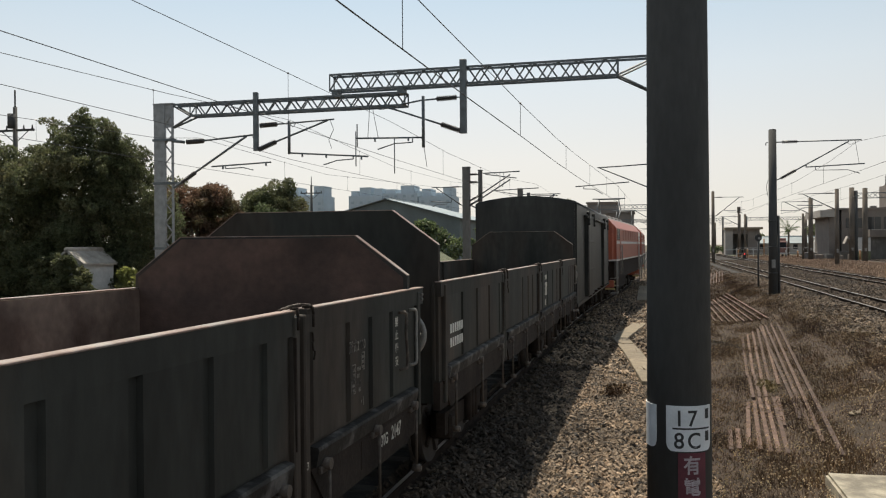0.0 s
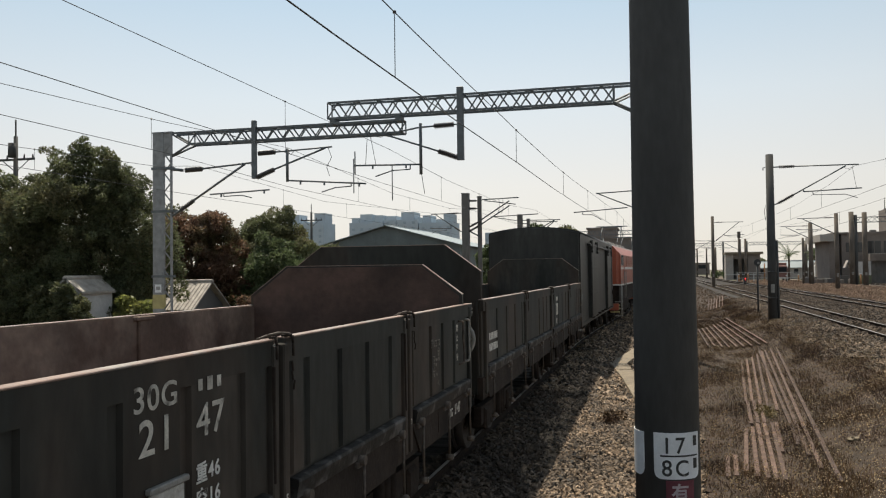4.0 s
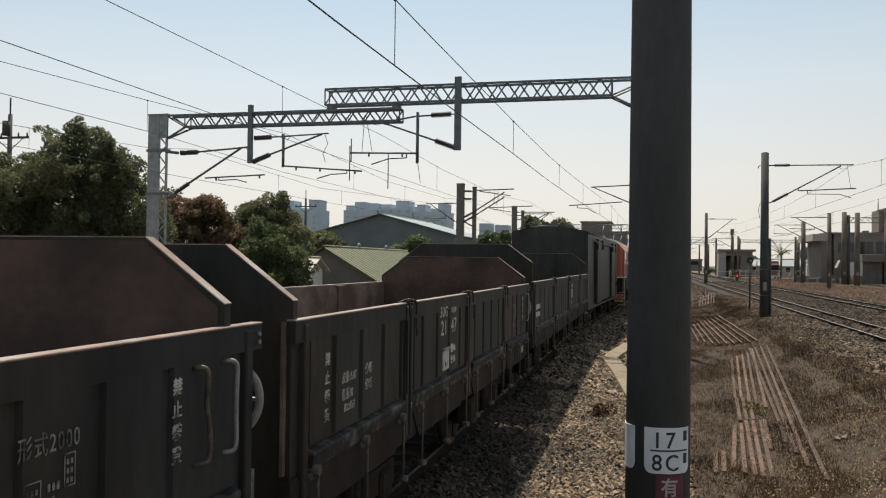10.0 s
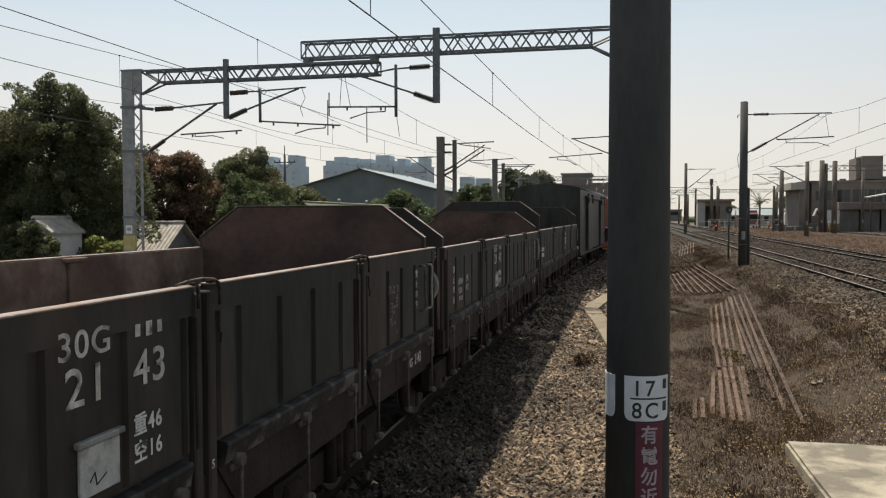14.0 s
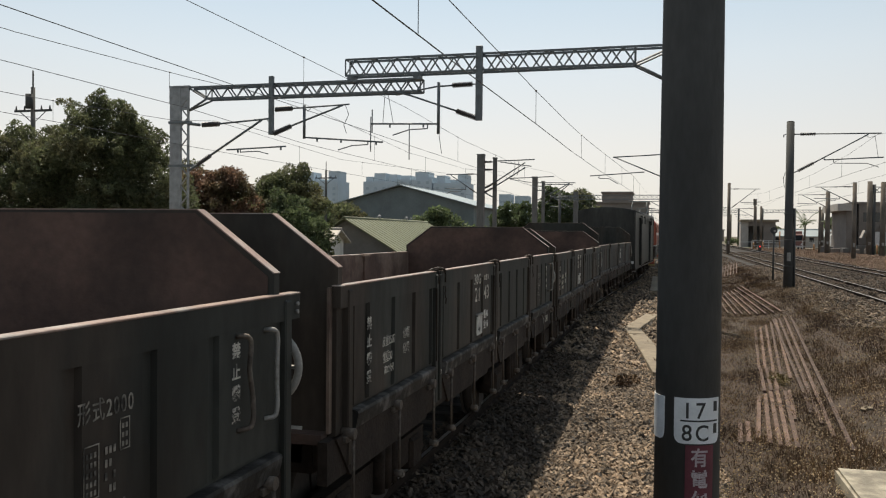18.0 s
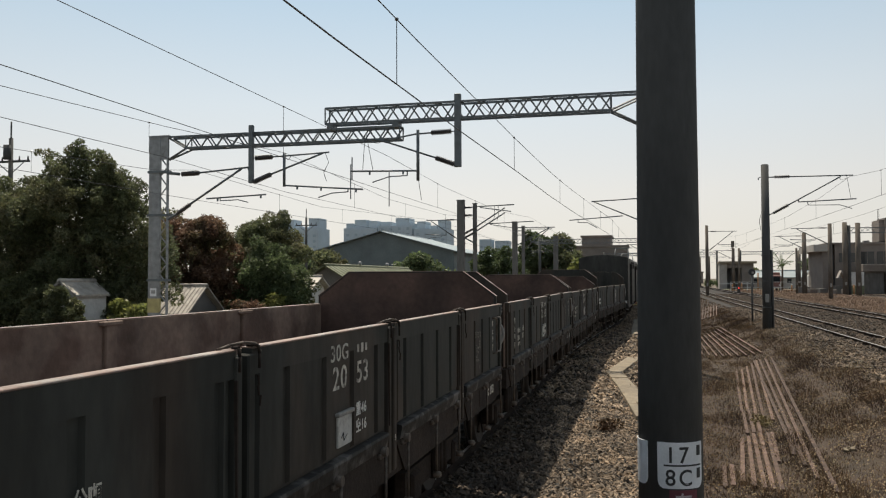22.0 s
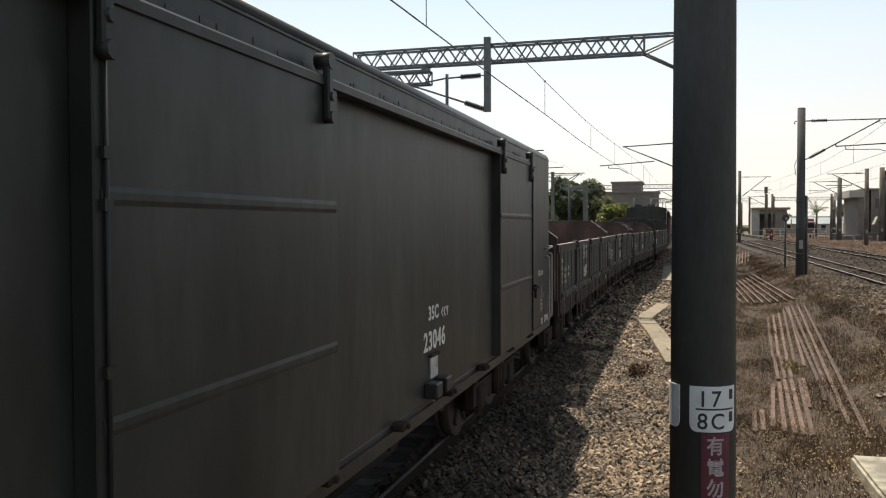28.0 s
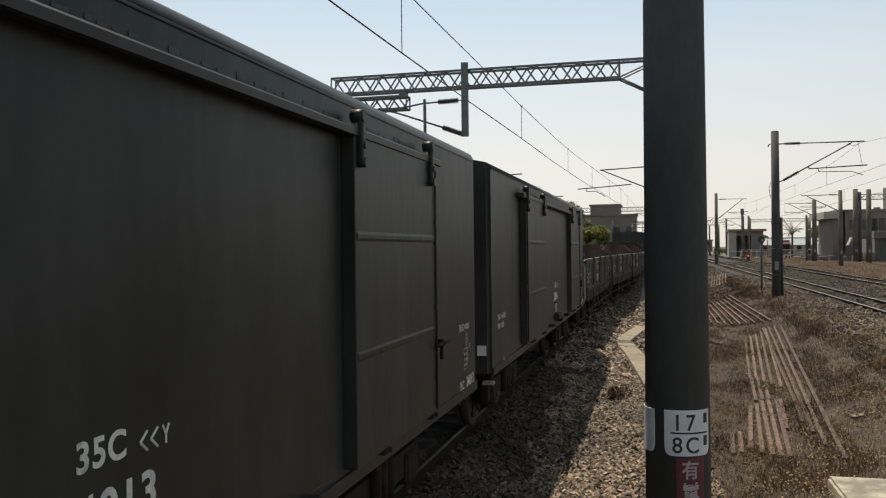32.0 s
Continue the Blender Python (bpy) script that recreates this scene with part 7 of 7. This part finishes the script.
ground_signal()
s = thing("red_signal", pose(11.4, 118, 0.22), "low dwarf signal showing red", "signal")
part("case", box(B(), -0.2, 0.2, -0.15, 0.15, -0.05, 1.05, 0.03), M_BLACK, s)
part("lens", tube(B(), (0, -0.17, 0.84), (0, -0.15, 0.84), 0.09, 14), M_SIGNALRED, s, "glowing red lens")


def old_rail(x0, y0, x1, y1, lift=0.0):
    """A spare rail lying on its foot, half sunk in the grass."""
    L = math.hypot(x1 - x0, y1 - y0)
    a = -math.degrees(math.atan2(x1 - x0, y1 - y0))
    za, zb = ground_z(x0, y0) + 0.045 + lift, ground_z(x1, y1) + 0.045 + lift
    prof = [(-0.05, -0.12), (0.05, -0.12), (0.05, -0.11), (0.012, -0.09), (0.012, -0.04), (0.033, -0.03), (0.033, -0.006), (0.026, 0.0), (-0.026, 0.0), (-0.033, -0.006), (-0.033, -0.03), (-0.012, -0.04), (-0.012, -0.09), (-0.05, -0.11)]
    return solo("spare_rail", prism(B(), prof, 0, L), M_OLDRAIL, "rusty spare rail lying in dry grass", "rail", "stack of spare rails",
                m=pose(x0, y0, za, math.degrees(math.atan2(zb - za, L)), 0, a))


rng = random.Random(8)
for i in range(5):
    old_rail(1.17 + 0.110 * i + rng.uniform(-.01, .01), 11.95 - 0.10 * i + rng.uniform(-.1, .1), 1.46 + 0.125 * i, 15.2 + 0.2 * i + rng.uniform(-.2, .3))
for i in range(5):
    old_rail(1.78 + 0.115 * i + rng.uniform(-.01, .01), 18.6 - 0.25 * i + rng.uniform(-.3, .3), 2.40 + 0.19 * i, 26.0 + 0.45 * i)
for i in range(3):
    old_rail(1.60 + 0.12 * i, 15.6 + 0.1 * i, 1.80 + 0.125 * i, 18.3 + 0.1 * i, 0.01)
for i in range(4):
    old_rail(2.15 + 0.02 * i + 0.06 * (i > 2), 14.2 - 0.85 * i, 3.10 + 0.165 * i, 27.9)
old_rail(0.91, 11.66, 1.00, 13.05), old_rail(1.02, 11.76, 1.12, 13.17), old_rail(1.82, 13.5, 2.04, 15.9), old_rail(2.11, 14.0, 2.30, 16.0)
for i in range(9):
    old_rail(1.75 + 0.22 * i + rng.uniform(-.02, .02), 31.0 - 0.22 * i, 1.80 + 0.20 * i, 39.5 + 0.6 * i, 0.04)
for i in range(6):
    old_rail(3.1 + 0.175 * i, 55.2, 3.95 + 0.195 * i, 68.4, 0.03)


def slab_row():
    """Concrete trough lids laid end to end in a bent row beside the siding."""
    line = [Vector(p) for p in ((-0.10, 16.7), (-0.64, 21.45), (-1.05, 24.25), (-0.60, 28.9))]
    for p, q, n in ((line[0], line[1], 3), (line[1], line[2], 2), (line[2], line[3], 3)):
        d = (q - p) / n
        a = -math.degrees(math.atan2(d.x, d.y))
        for i in range(n):
            c = p + d * (i + 0.5)
            bm = box(B(), -0.22, 0.22, -d.length / 2 + 0.008, d.length / 2 - 0.008, 0, 0.10, 0.012)
            solo("trough_lid", bm, M_SLAB, "tan concrete trough lid laid end to end beside the siding", "slab", "row of trough lids",
                 m=pose(c.x, c.y, ground_z(c.x, c.y) + 0.025 + 0.006 * (i % 2), 0.3, 0.4, a))
    bm = prism(B(), [(-0.22, 0), (0.22, 0), (0.22, 0.1), (-0.22, 0.1)], -0.2, 0.2)
    solo("trough_lid", bm, M_SLAB, "short tan concrete trough lid at the bend", "slab", "row of trough lids", m=pose(-1.06, 24.27, ground_z(-1.06, 24.27) + 0.018))
    for i in range(5):
        bm = box(B(), -0.24, 0.24, -1.4, 1.4, 0, 0.10, 0.012)
        x, y = -0.72 - 0.03 * i, 42.5 + 2.82 * i
        solo("trough_lid", bm, M_SLAB, "tan concrete trough lid laid end to end beside the siding", "slab", "row of trough lids", m=pose(x, y, ground_z(x, y) + 0.03, 0, 0, 1))


slab_row()


def concrete_block():
    bm = B()
    prism(bm, [(0, 0), (3.2, 0), (3.2, 1), (0, 1)], 0, 1)
    for v in bm.verts:
        x, y, z = v.co
        v.co = (x - 0.10 * y + (0.05 if y > 0.5 else 0), -4.6 + 4.6 * y, -0.6 + 0.78 * z)
    bmesh.ops.bevel(bm, geom=list(bm.edges), offset=0.03, segments=2, affect="EDGES")
    bmesh.ops.subdivide_edges(bm, edges=list(bm.edges), cuts=3, use_grid_fill=True)
    for v in bm.verts:
        n = noise.noise(v.co * 3.0)
        v.co += Vector((n, noise.noise(v.co * 2.7 + Vector((5, 0, 0))), n)) * 0.022
    solo("concrete_block", bm, M_BLOCK, "pale weathered concrete block sunk in dry grass", "block", m=pose(1.86, 10.3, -0.38))


concrete_block()


def crumple():
    bm = ball(B(), (0, 0, 0.03), 0.11, 3)
    for v in bm.verts:
        v.co *= 0.75 + 0.6 * noise.noise(v.co * 14)
        v.co.z = v.co.z * 0.55
    return bm


tree(2.05, 16.8, lumps(60, 5, 0.25, 0.3, 0.02, 0.12, 0.10, 0.16), 0.02, 900, M_WEED, "low weed between rusty spare rails", 60, category="bush")
tree(-0.75, 15.5, lumps(61, 5, 0.2, 0.3, 0.05, 0.16, 0.1, 0.16), 0.03, 700, M_GRASS, "dry tuft in the ballast", 61, category="bush")
solo("litter_bag", crumple(), M_SLAB, "crumpled white plastic bag in the grass", "litter", m=pose(2.95, 14.2, ground_z(2.95, 14.2)))


motions()
